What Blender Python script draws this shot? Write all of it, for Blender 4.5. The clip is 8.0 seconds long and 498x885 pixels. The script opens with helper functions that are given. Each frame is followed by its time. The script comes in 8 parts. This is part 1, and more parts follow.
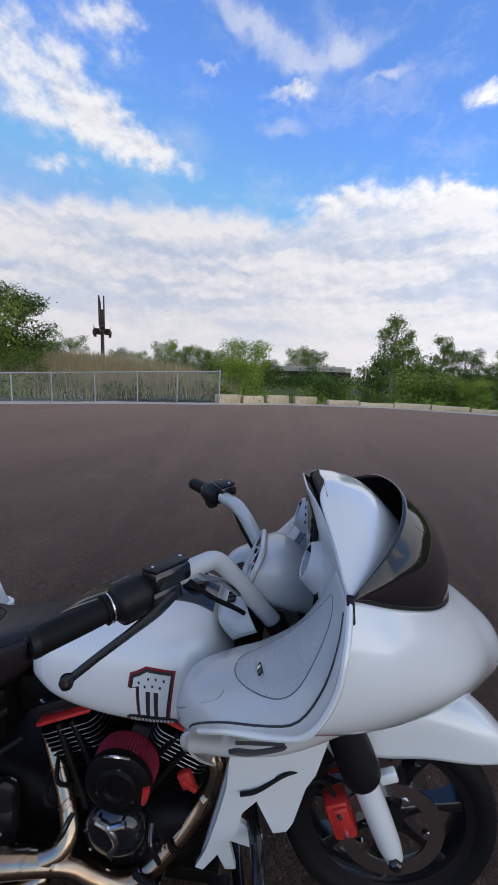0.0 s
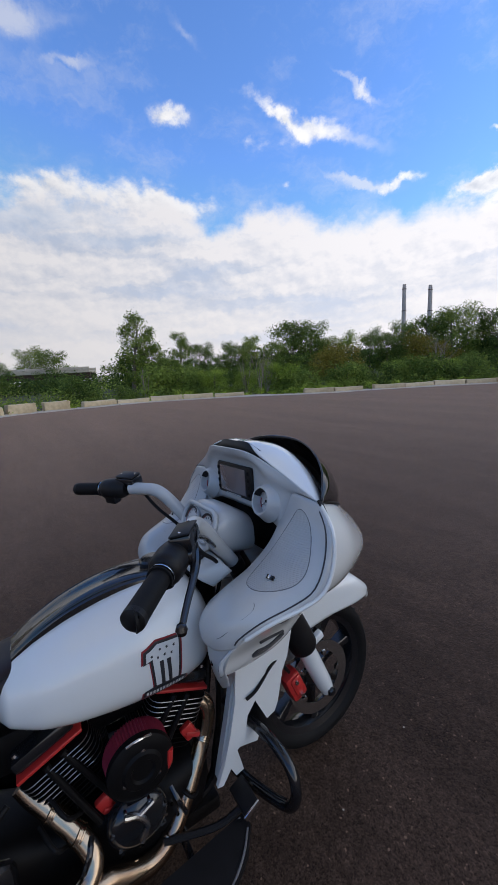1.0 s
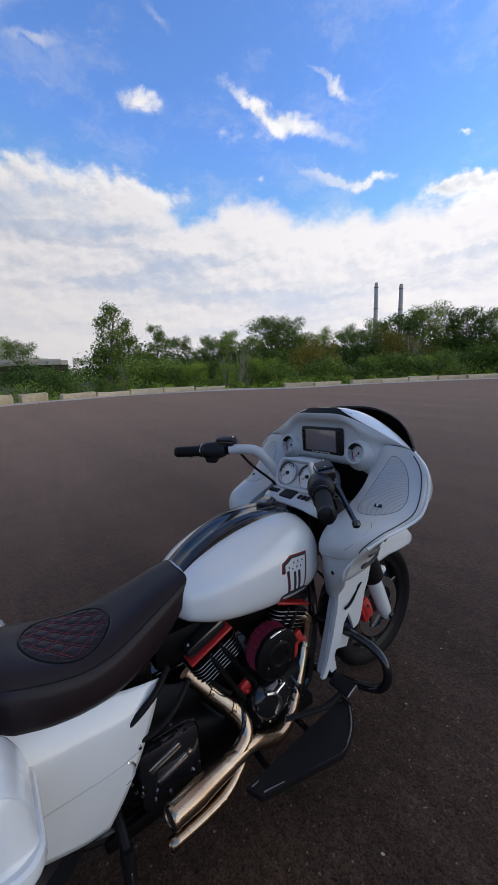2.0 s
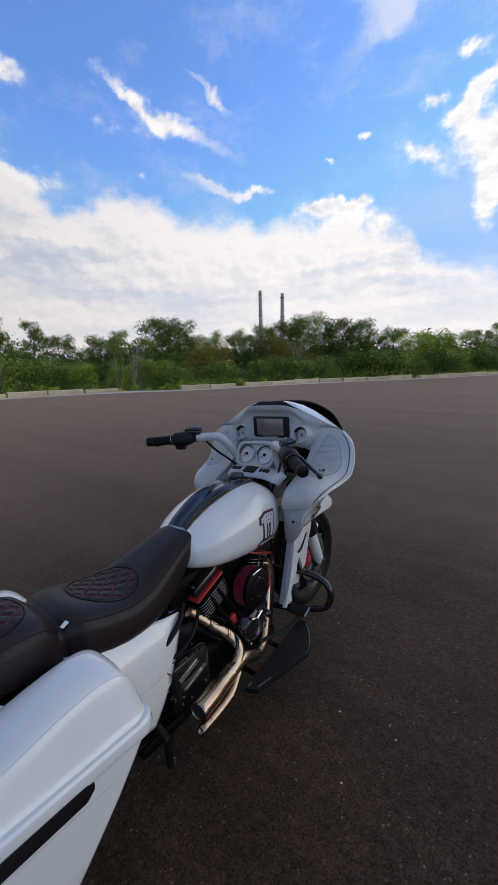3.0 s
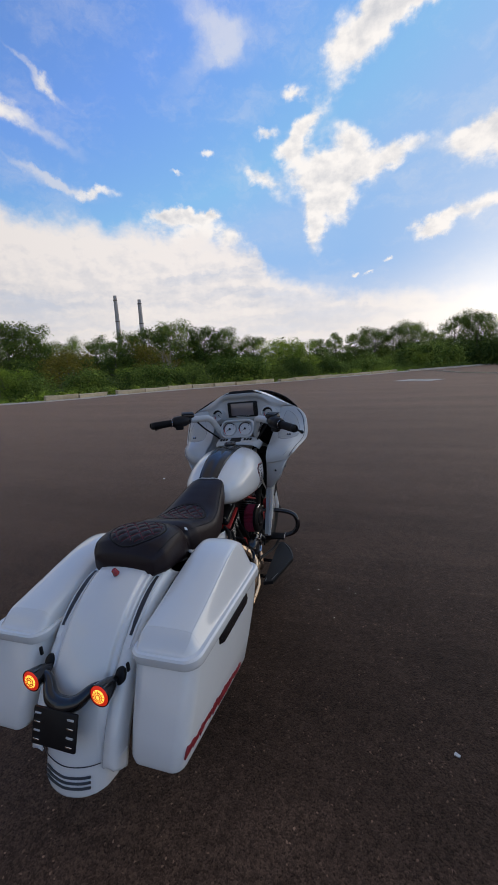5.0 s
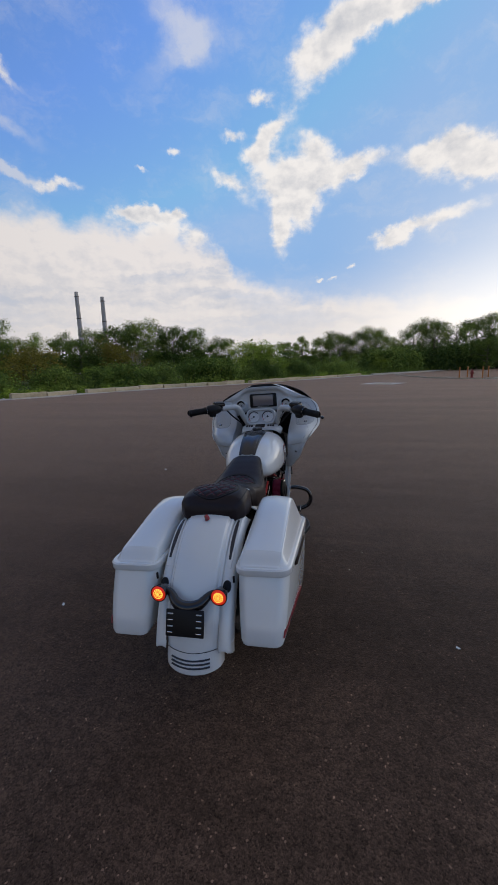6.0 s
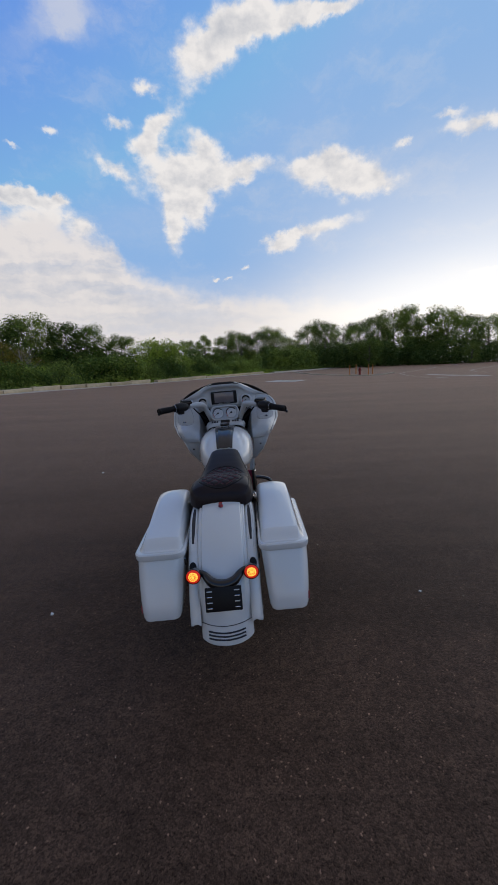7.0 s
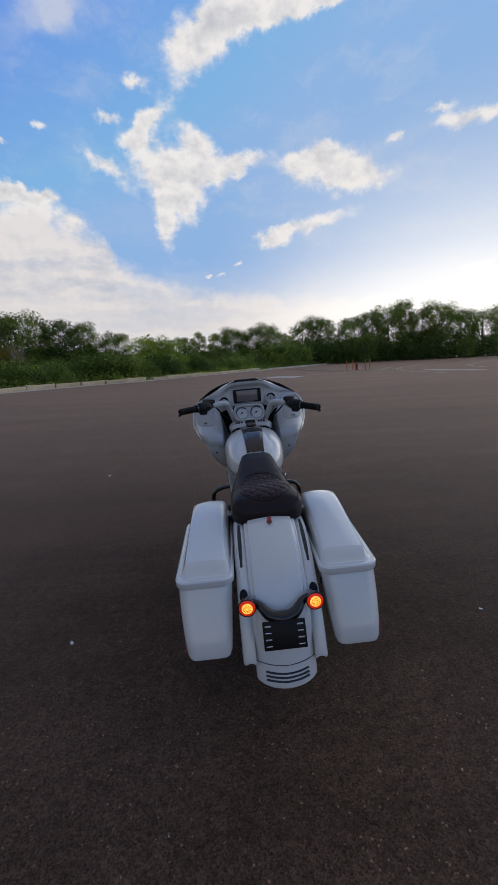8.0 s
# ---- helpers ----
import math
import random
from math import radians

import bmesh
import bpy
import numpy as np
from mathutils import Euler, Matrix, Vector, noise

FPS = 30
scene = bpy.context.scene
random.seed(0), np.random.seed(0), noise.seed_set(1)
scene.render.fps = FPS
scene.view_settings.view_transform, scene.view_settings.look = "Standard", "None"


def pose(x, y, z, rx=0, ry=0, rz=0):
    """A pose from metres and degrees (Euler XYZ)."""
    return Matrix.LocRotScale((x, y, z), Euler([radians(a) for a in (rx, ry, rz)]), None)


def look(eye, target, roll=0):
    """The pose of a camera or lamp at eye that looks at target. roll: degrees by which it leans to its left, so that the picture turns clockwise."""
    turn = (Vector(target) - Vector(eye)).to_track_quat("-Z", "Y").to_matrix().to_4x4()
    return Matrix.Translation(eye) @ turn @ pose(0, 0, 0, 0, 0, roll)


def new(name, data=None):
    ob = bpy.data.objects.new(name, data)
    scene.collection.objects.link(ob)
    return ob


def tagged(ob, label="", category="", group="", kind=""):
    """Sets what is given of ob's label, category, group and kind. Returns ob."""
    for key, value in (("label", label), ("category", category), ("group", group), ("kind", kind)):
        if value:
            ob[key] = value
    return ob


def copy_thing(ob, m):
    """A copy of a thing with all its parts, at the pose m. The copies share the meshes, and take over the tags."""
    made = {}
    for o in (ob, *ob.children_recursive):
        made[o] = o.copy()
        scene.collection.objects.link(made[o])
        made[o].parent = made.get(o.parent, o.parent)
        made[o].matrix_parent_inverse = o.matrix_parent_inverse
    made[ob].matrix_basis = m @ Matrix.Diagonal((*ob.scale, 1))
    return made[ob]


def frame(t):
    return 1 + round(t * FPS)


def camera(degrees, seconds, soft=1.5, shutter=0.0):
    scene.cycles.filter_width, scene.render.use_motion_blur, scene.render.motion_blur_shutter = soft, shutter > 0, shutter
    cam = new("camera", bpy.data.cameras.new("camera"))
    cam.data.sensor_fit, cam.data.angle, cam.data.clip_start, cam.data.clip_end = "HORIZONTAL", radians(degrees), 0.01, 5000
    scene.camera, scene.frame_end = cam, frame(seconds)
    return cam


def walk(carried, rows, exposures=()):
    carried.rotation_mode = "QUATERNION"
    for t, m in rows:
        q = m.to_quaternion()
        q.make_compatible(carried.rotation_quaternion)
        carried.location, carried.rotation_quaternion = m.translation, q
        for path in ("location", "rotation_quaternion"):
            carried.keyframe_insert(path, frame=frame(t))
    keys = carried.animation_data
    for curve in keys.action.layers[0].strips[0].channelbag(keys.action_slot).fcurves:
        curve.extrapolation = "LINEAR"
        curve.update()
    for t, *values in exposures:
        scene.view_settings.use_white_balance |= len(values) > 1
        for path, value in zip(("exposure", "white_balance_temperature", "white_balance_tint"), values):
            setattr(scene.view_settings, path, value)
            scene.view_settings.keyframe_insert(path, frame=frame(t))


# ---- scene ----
cam = camera(66.8, 8.0, soft=0.75)

PATH = [
    (0, (1.024, 1.472, 1.561), (-0.944, 1.347, 1.227), 2.3),
    (0.5, (1.159, 1.237, 1.512), (-0.665, 1.984, 1.172), -1.6),
    (1, (1.125, 0.952, 1.535), (-0.539, 2.002, 1.178), -3.1),
    (1.2, (1.068, 0.795, 1.515), (-0.584, 1.864, 1.155), -2.9),
    (2.3, (1.176, 0.258, 1.49), (-0.311, 1.53, 1.076), -1.9),
    (2.5, (1.224, 0.146, 1.494), (-0.14, 1.552, 1.089), -2.1),
    (3, (1.16, -0.113, 1.501), (-0.036, 1.441, 1.106), -1.7),
    (3.5, (1.112, -0.36, 1.489), (-0.037, 1.228, 1.089), -1.5),
    (4, (1.122, -0.634, 1.459), (0.105, 1.042, 1.065), -1.6),
    (4.5, (1.094, -0.916, 1.484), (0.408, 0.921, 1.092), -2.8),
    (4.7, (1.017, -0.993, 1.475), (0.391, 0.866, 1.087), -2.8),
    (5.8, (0.646, -1.477, 1.463), (0.092, 0.407, 1.082), -2.5),
    (6, (0.579, -1.642, 1.443), (0.157, 0.275, 1.06), -1.6),
    (6.5, (0.41, -1.847, 1.465), (0.384, 0.111, 1.055), -1.6),
    (7, (0.091, -1.886, 1.458), (0.163, 0.072, 1.054), -1.9),
    (7.5, (-0.069, -1.849, 1.458), (0.027, 0.106, 1.048), -2.3),
    (8, (-0.158, -1.609, 1.457), (-0.06, 0.343, 1.035), -2.4),
]
walk(cam, [(t, look(eye, target, roll)) for t, eye, target, roll in PATH],
     exposures=[(0, 0.14, 6200, 10), (1, -0.04, 6250, 10), (2.5, -0.08, 6400, 10), (3.5, -0.11, 6600, 10), (4.7, -0.22, 6700, 10), (6.5, -0.44, 6600, 10), (8, -0.46, 6550, 10)])

# ---------------------------------------------------------------- light
world = bpy.data.worlds.new("evening_sky")
scene.world = world
world.use_nodes = True
SUN_EL, SUN_AZ = 14.0, 48.0          # degrees; azimuth clockwise from +y


def sky_nodes():
    nt = world.node_tree
    nt.nodes.clear()
    N, L = nt.nodes.new, nt.links.new
    out, bg = N("ShaderNodeOutputWorld"), N("ShaderNodeBackground")
    sky = N("ShaderNodeTexSky")
    sky.sky_type = "NISHITA"
    sky.sun_disc = False
    sky.sun_elevation, sky.sun_rotation = radians(SUN_EL + 12), radians(SUN_AZ)
    sky.air_density, sky.dust_density, sky.ozone_density = 1.0, 0.2, 2.5
    tc, sep = N("ShaderNodeTexCoord"), N("ShaderNodeSeparateXYZ")
    way = tc.outputs["Generated"]
    L(way, sep.inputs[0])

    def mth(op, a, b=None, c=None, clamp=False):
        n = N("ShaderNodeMath")
        n.operation, n.use_clamp = op, clamp
        for i, v in enumerate((a, b, c)):
            if v is None:
                continue
            if isinstance(v, (int, float)):
                n.inputs[i].default_value = v
            else:
                L(v, n.inputs[i])
        return n.outputs[0]

    def ramp(v, lo, hi, a=0.0, z=1.0):
        n = N("ShaderNodeMapRange")
        n.interpolation_type = "SMOOTHSTEP"
        L(v, n.inputs["Value"])
        for k, w in (("From Min", lo), ("From Max", hi), ("To Min", a), ("To Max", z)):
            n.inputs[k].default_value = w
        return n.outputs["Result"]

    def turbulence(vec, scale, detail, rough, stretch=(1, 1, 1), shift=(0, 0, 0), colour=False):
        mp, n = N("ShaderNodeMapping"), N("ShaderNodeTexNoise")
        mp.inputs["Location"].default_value, mp.inputs["Scale"].default_value = shift, stretch
        L(vec, mp.inputs["Vector"])
        L(mp.outputs[0], n.inputs["Vector"])
        n.inputs["Scale"].default_value, n.inputs["Detail"].default_value, n.inputs["Roughness"].default_value = scale, detail, rough
        return n.outputs["Color" if colour else "Fac"]

    def torn_by(vec, scale, detail, amount):
        """Shifts a direction by turbulence, which tears the outlines of the clouds."""
        sub, add = N("ShaderNodeVectorMath"), N("ShaderNodeVectorMath")
        sub.operation, add.operation = "SUBTRACT", "MULTIPLY_ADD"
        L(turbulence(way, scale, detail, 0.6, colour=True), sub.inputs[0])
        sub.inputs[1].default_value = (0.5, 0.5, 0.5)
        L(sub.outputs[0], add.inputs[0])
        add.inputs[1].default_value = (amount, amount, amount * 0.8)
        L(vec, add.inputs[2])
        return add.outputs[0]

    def mix(fac, a, b):
        n = N("ShaderNodeMix")
        n.data_type = "RGBA"
        L(fac, n.inputs["Factor"])
        for key, v in (("A", a), ("B", b)):
            if isinstance(v, tuple):
                n.inputs[key].default_value = (*v, 1)
            else:
                L(v, n.inputs[key])
        return n.outputs["Result"]

    torn = torn_by(torn_by(way, 9.0, 2.0, 0.035), 26.0, 8.0, 0.058)

    def masses(table, vec):
        """Adds up soft ellipses: azimuth, elevation, half width, half height, tilt (degrees), weight."""
        total = None
        for i, (az, el, wa, we, tilt, k) in enumerate(table):
            if i and i % 5 == 0:
                # chains the groups, so that only a few ellipses are worked on at once
                link = N("ShaderNodeVectorMath")
                link.operation = "MULTIPLY_ADD"
                L(total, link.inputs[0])
                link.inputs[1].default_value = (1e-7, 1e-7, 1e-7)
                L(vec, link.inputs[2])
                vec = link.outputs[0]
            c = Vector((math.sin(radians(az)) * math.cos(radians(el)), math.cos(radians(az)) * math.cos(radians(el)), math.sin(radians(el))))
            right = Vector((math.cos(radians(az)), -math.sin(radians(az)), 0))
            up = right.cross(c)
            ca, sa = math.cos(radians(tilt)), math.sin(radians(tilt))
            u, v = right * ca + up * sa, up * ca - right * sa
            mp, dot = N("ShaderNodeMapping"), N("ShaderNodeVectorMath")
            mp.vector_type, dot.operation = "TEXTURE", "DOT_PRODUCT"
            mp.inputs["Location"].default_value = c
            mp.inputs["Rotation"].default_value = Matrix((u, v, u.cross(v))).transposed().to_euler()
            mp.inputs["Scale"].default_value = (math.sin(radians(wa)) * 1.06, math.sin(radians(we)) * 1.10, 0.4)
            L(vec, mp.inputs["Vector"])
            L(mp.outputs[0], dot.inputs[0])
            L(mp.outputs[0], dot.inputs[1])
            g = mth("POWER", 0.3679, dot.outputs["Value"])
            total = mth("MULTIPLY", g, k) if total is None else mth("MULTIPLY_ADD", g, k, total)
        return total

    height = mth("ARCSINE", sep.outputs["Z"])
    # puffs: the same turbulence seen again a little nearer the sun gives lit and shaded sides
    puff = turbulence(way, 15.0, 7.0, 0.58, (1, 1, 1.5))
    toward = [0.012 * v for v in (math.sin(radians(SUN_AZ)), math.cos(radians(SUN_AZ)), 1.3)]
    puff_sun = turbulence(way, 15.0, 5.0, 0.55, (1, 1, 1.5), toward)
    relief = mth("SUBTRACT", puff, puff_sun)
    lump = masses(CLOUDS, torn)
    hold = mth("MULTIPLY", lump, 2.2, clamp=True)
    dens = mth("ADD", lump, mth("MULTIPLY", mth("MULTIPLY", mth("SUBTRACT", puff, 0.5), 2.0), hold))
    cumulus = ramp(dens, 0.16, 0.98)
    # thin streaked veils high up
    streak = turbulence(torn, 6.0, 7.0, 0.66, (1, 1, 2.4), (4.0, 1.0, 2.0))
    veil = mth("MULTIPLY", ramp(mth("MULTIPLY", masses(VEILS, torn), mth("MULTIPLY", streak, 2.1)), 0.10, 0.8), 0.62)
    wisp = mth("MULTIPLY", ramp(streak, 0.46, 0.74), 0.22)
    # the long bank low down; its upper edge steps from bearing to bearing
    tz = N("ShaderNodeSeparateXYZ")
    L(torn, tz.inputs[0])
    bearing = mth("ARCTAN2", tz.outputs["X"], tz.outputs["Y"])
    top = None
    for (a0, e0), (a1, e1) in zip(BANK, BANK[1:]):
        r = ramp(bearing, radians(a0), radians(a1), 0.0, radians(e1 - e0))
        top = mth("ADD", r, radians(e0)) if top is None else mth("ADD", top, r)
    low = mth("SUBTRACT", mth("ADD", top, mth("MULTIPLY", mth("SUBTRACT", puff, 0.5), 0.06)), mth("ARCSINE", tz.outputs["Z"]))
    under = ramp(low, radians(-0.8), radians(2.0))
    layers = turbulence(torn, 2.4, 4.0, 0.52, (1, 1, 8.0), (0.4, 2.0, 0.0))
    bank = mth("MULTIPLY", under, ramp(layers, 0.25, 0.55, 0.72, 1.0))
    haze = mth("MULTIPLY", ramp(height, radians(15), radians(1)), 0.94)
    above = mth("MULTIPLY", ramp(height, radians(44), radians(62)), 0.80)             # unseen cloud overhead, added to make the skylight more neutral
    # clear sky
    tint = N("ShaderNodeMix")
    tint.data_type, tint.blend_type = "RGBA", "MULTIPLY"
    tint.inputs["Factor"].default_value = 1.0
    L(sky.outputs[0], tint.inputs["A"])
    tint.inputs["B"].default_value = (SKY_GAIN * 2.1, SKY_GAIN * 2.6, SKY_GAIN * 3.5, 1)
    # a thin veil keeps the clear sky near the sun from outshining the clouds
    cap = N("ShaderNodeVectorMath")
    cap.operation = "MINIMUM"
    L(tint.outputs["Result"], cap.inputs[0])
    cap.inputs[1].default_value = (0.36, 0.62, 1.05)
    glow = N("ShaderNodeVectorMath")
    glow.operation = "DOT_PRODUCT"
    L(way, glow.inputs[0])
    glow.inputs[1].default_value = (math.sin(radians(SUN_AZ)), math.cos(radians(SUN_AZ)), 0.12)
    glare = mth("MULTIPLY", ramp(glow.outputs["Value"], 0.62, 1.0), ramp(height, radians(34), radians(4)))
    # cloud colours
    white, grey = (1.15, 1.12, 1.11), (0.64, 0.68, 0.77)
    lit = mth("ADD", mth("MULTIPLY", relief, 2.6), mth("SUBTRACT", 0.88, mth("MULTIPLY", ramp(dens, 0.8, 1.9), 0.26)), clamp=True)
    col_cumulus = mix(lit, grey, white)
    bank_tone = mth("ADD", mth("MULTIPLY", ramp(layers, 0.36, 0.60), 0.70), mth("ADD", mth("MULTIPLY", relief, 2.2), ramp(low, radians(1.5), radians(6), 0.62, 0.10)), clamp=True)
    col_bank = mix(bank_tone, (0.68, 0.72, 0.83), (1.05, 1.005, 1.005))
    col_haze = mix(glare, (1.04, 0.985, 0.965), (1.75, 1.68, 1.58))
    # put together, back to front
    c = mix(mth("MAXIMUM", veil, wisp), cap.outputs[0], (0.98, 0.97, 0.99))
    c = mix(cumulus, c, col_cumulus)
    c = mix(bank, c, col_bank)
    c = mix(mth("MULTIPLY", haze, ramp(layers, 0.25, 0.6, 0.72, 1.0)), c, col_haze)
    c = mix(mth("MULTIPLY", glare, 0.75), c, col_haze)
    c = mix(above, c, (0.52, 0.475, 0.445))
    # the sky is duller away from the sun
    away = N("ShaderNodeVectorMath")
    away.operation = "SCALE"
    L(c, away.inputs[0])
    L(ramp(glow.outputs["Value"], -1.0, 0.45, 0.70, 1.0), away.inputs["Scale"])
    c = away.outputs[0]
    L(c, bg.inputs["Color"])
    bg.inputs["Strength"].default_value = 1.0
    L(bg.outputs[0], out.inputs[0])


SKY_GAIN = 0.10
# upper edge of the cloud bank: bearing, elevation
BANK = [(-125, 20.0), (-112, 21.6), (-94, 22.0), (-88, 20.6), (-84, 22.9), (-67, 22.9), (-60, 19.6), (-55, 21.8), (-51, 21.0), (-44, 19.0), (-24, 18.6), (-16.5, 17.0), (-13.5, 12.8), (0, 9.5), (40, 6.0)]
CLOUDS = [(-2.2, 34.1, 4.4, 2.2, 41, 1.0), (-5.8, 24.6, 2.0, 1.5, 0, 0.6), (-25.0, 18.0, 4.5, 1.5, 4, 0.9), (-19.0, 17.2, 2.6, 1.1, -8, 0.9), (-9.9, 31.4, 1.4, 0.6, -5, 0.9), (7.1, 36.3, 5.4, 1.0, 6, 1.0), (2.2, 35.7, 4.0, 1.3, 24, 1),
          (13.4, 36.5, 3.3, 0.5, 2, 0.9), (-13.7, 28.1, 1.4, 0.6, 6, 0.9), (-8.4, 28.2, 2.3, 0.9, 48, 1), (-10.3, 25.8, 1.7, 1.4, 4, 1),
          (-14.8, 23.9, 2.5, 0.9, -33, 0.95), (-5.9, 22.6, 3.6, 2.5, 1, 1.1), (-2.3, 26.2, 2.4, 1.4, -30, 1), (1.7, 23.8, 4.6, 1.0, 12, 1),
          (-7.5, 18.1, 1.2, 2.5, 1, 0.95), (-4.3, 20.3, 2.1, 1.8, 0, 0.8), (15.5, 22.8, 5.2, 1.9, -1, 1.1), (13.0, 24.2, 3.0, 1.1, 4, 0.9),
          (19.1, 21.7, 3.0, 1.0, -8, 0.9), (11.4, 16.9, 5.5, 0.9, 11, 1.05), (7.1, 15.9, 2.1, 0.9, 7, 0.9), (31.3, 24.9, 3.5, 0.8, 3, 1),
          (23.6, 24.8, 1.2, 0.4, 14, 0.8), (28.3, 26.3, 1.4, 0.4, -4, 0.8), (-2.2, 11.9, 0.6, 0.2, -1, 0.9), (0.1, 12.0, 0.8, 0.2, 8, 0.9),
          (2.9, 13.2, 0.9, 0.3, -2, 0.9), (33.6, 10.4, 2.1, 0.4, 5, 0.75), (-26.4, 20.2, 3.5, 0.7, 4, 0.9), (-21.4, 19.9, 0.7, 0.4, -2, 0.9),
          (-52.0, 31.4, 3.7, 0.7, -26, 0.68), (-49.3, 29.2, 1.7, 0.5, -49, 0.62), (-46.8, 28.4, 4.3, 1.1, -6, 0.74), (-55.2, 27.9, 2.2, 0.8, 10, 0.57),
          (-40.9, 30.7, 1.6, 0.5, -38, 0.71), (-64.9, 30.5, 1.7, 0.9, -1, 0.47), (-50.6, 23.7, 0.9, 0.5, 1, 0.57), (-36.7, 22.0, 3.1, 0.5, 11, 0.59),
          (-25.2, 20.0, 3.9, 0.8, -3, 0.85), (-22.0, 19.8, 0.6, 0.3, -10, 0.8), (-25.6, 24.5, 1.3, 0.3, -5, 0.6), (-21.2, 26.4, 0.7, 0.5, 8, 0.62),
          (-83.4, 22.6, 4.4, 1.1, 2, 0.81), (-72.0, 22.7, 8.1, 1.8, -5, 0.81), (-67.0, 21.3, 4.3, 1.4, 1, 0.76), (-122.0, 33.4, 6.7, 2.5, 6, 0.62),
          (-111.7, 36.7, 3.7, 1.7, 3, 0.58), (-119.9, 29.3, 6.7, 3.0, 1, 0.66), (-113.6, 28.2, 6.1, 2.3, -10, 0.62), (-107.7, 26.6, 5.1, 1.5, -6, 0.62),
          (-119.6, 23.6, 2.8, 1.1, 13, 0.58), (-90.3, 33.2, 3.1, 0.8, 4, 0.81), (-115.8, 22.6, 1.8, 0.6, 11, 0.55), (-66.9, 30.3, 1.9, 1.1, 3, 0.66)]
VEILS = [(-20.3, 34.5, 6.0, 1.5, 32, 0.4), (-10.5, 17.7, 8.4, 3.8, 2, 0.3), (23.1, 24.4, 18.4, 2.0, 14, 0.25), (-20.1, 36.6, 4.6, 1.5, -32, 0.6),
         (-41.3, 31.5, 3.3, 0.4, -36, 0.6), (-44.5, 27.8, 6.7, 0.8, -16, 0.6), (-40.2, 22.4, 6.9, 0.7, -5, 0.35), (-42.1, 23.1, 4.9, 0.5, -21, 0.55),
         (-64.9, 30.4, 3.3, 1.3, 9, 0.3), (-82.0, 36.5, 6.4, 1.1, 8, 0.4), (-62.9, 37.1, 2.3, 0.6, -39, 0.4), (-75.8, 33.8, 2.2, 0.5, 3, 0.35),
         (-94.4, 38.1, 8.7, 1.5, -28, 0.6), (-84.2, 37.5, 4.5, 1.4, -44, 0.45), (-90.5, 30.3, 3.0, 0.9, 0, 0.55), (-100.9, 34.6, 1.5, 0.3, 6, 0.5),
         (-77.5, 34.1, 1.9, 0.4, 12, 0.35), (-103.7, 28.4, 5.3, 2.6, -23, 0.3)]
sky_nodes()

sun = new("sun", bpy.data.lights.new("sun", "SUN"))
sun.data.energy, sun.data.angle, sun.data.color = 0.95, radians(80), (1.0, 0.88, 0.72)
az, el = radians(SUN_AZ), radians(SUN_EL)
sun.matrix_world = look((60 * math.sin(az), 60 * math.cos(az), 60 * math.tan(el)), (0, 0, 0))


# ---------------------------------------------------------------- materials
def surface(name, colour, second=None, scale=8.0, amount=0.5, rough=0.6, rough_var=0.1, metal=0.0, bump=0.0, bump_scale=60.0,
            coat=0.0, big=0.6, vary=0.0, island=0.0, spec=0.5, detail=5.0):
    """A procedural surface: two scales of colour variation, roughness variation and fine relief."""
    m = bpy.data.materials.new(name)
    m.use_nodes = True
    nt = m.node_tree
    N, L = nt.nodes.new, nt.links.new
    b = nt.nodes["Principled BSDF"]
    tc = N("ShaderNodeTexCoord")
    second = second or tuple(c * 0.8 for c in colour)

    def tex(s, d=detail):
        n = N("ShaderNodeTexNoise")
        L(tc.outputs["Object"], n.inputs["Vector"])
        n.inputs["Scale"].default_value, n.inputs["Detail"].default_value, n.inputs["Roughness"].default_value = s, d, 0.6
        return n.outputs["Fac"]

    def mth(op, a, b_=None):
        n = N("ShaderNodeMath")
        n.operation = op
        for i, v in enumerate((a, b_)):
            if v is None:
                continue
            if isinstance(v, (int, float)):
                n.inputs[i].default_value = v
            else:
                L(v, n.inputs[i])
        return n.outputs[0]

    a, c = tex(scale), tex(big, 3.0)
    mixf = mth("ADD", mth("MULTIPLY", mth("SUBTRACT", a, 0.5), 2.2), mth("MULTIPLY", mth("SUBTRACT", c, 0.5), 1.6))
    mixf = mth("ADD", mixf, 0.5)
    if vary:
        oi = N("ShaderNodeObjectInfo")
        mixf = mth("ADD", mixf, mth("MULTIPLY", mth("SUBTRACT", oi.outputs["Random"], 0.5), vary))
    if island:
        ge = N("ShaderNodeNewGeometry")
        mixf = mth("ADD", mixf, mth("MULTIPLY", mth("SUBTRACT", ge.outputs["Random Per Island"], 0.5), island))
    cl = N("ShaderNodeClamp")
    L(mth("MULTIPLY", mixf, amount) if amount != 1 else mixf, cl.inputs[0])
    mx = N("ShaderNodeMix")
    mx.data_type = "RGBA"
    L(cl.outputs[0], mx.inputs["Factor"])
    mx.inputs["A"].default_value, mx.inputs["B"].default_value = (*colour, 1), (*second, 1)
    L(mx.outputs["Result"], b.inputs["Base Color"])
    L(mth("ADD", rough - rough_var / 2, mth("MULTIPLY", a, rough_var)), b.inputs["Roughness"])
    b.inputs["Metallic"].default_value = metal
    b.inputs["Coat Weight"].default_value = coat
    b.inputs["Coat Roughness"].default_value = 0.06
    b.inputs["Specular IOR Level"].default_value = spec
    if bump:
        bn = N("ShaderNodeBump")
        bn.inputs["Strength"].default_value = bump
        bn.inputs["Distance"].default_value = 0.3 / bump_scale
        L(tex(bump_scale, 4.0), bn.inputs["Height"])
        L(bn.outputs[0], b.inputs["Normal"])
    return m


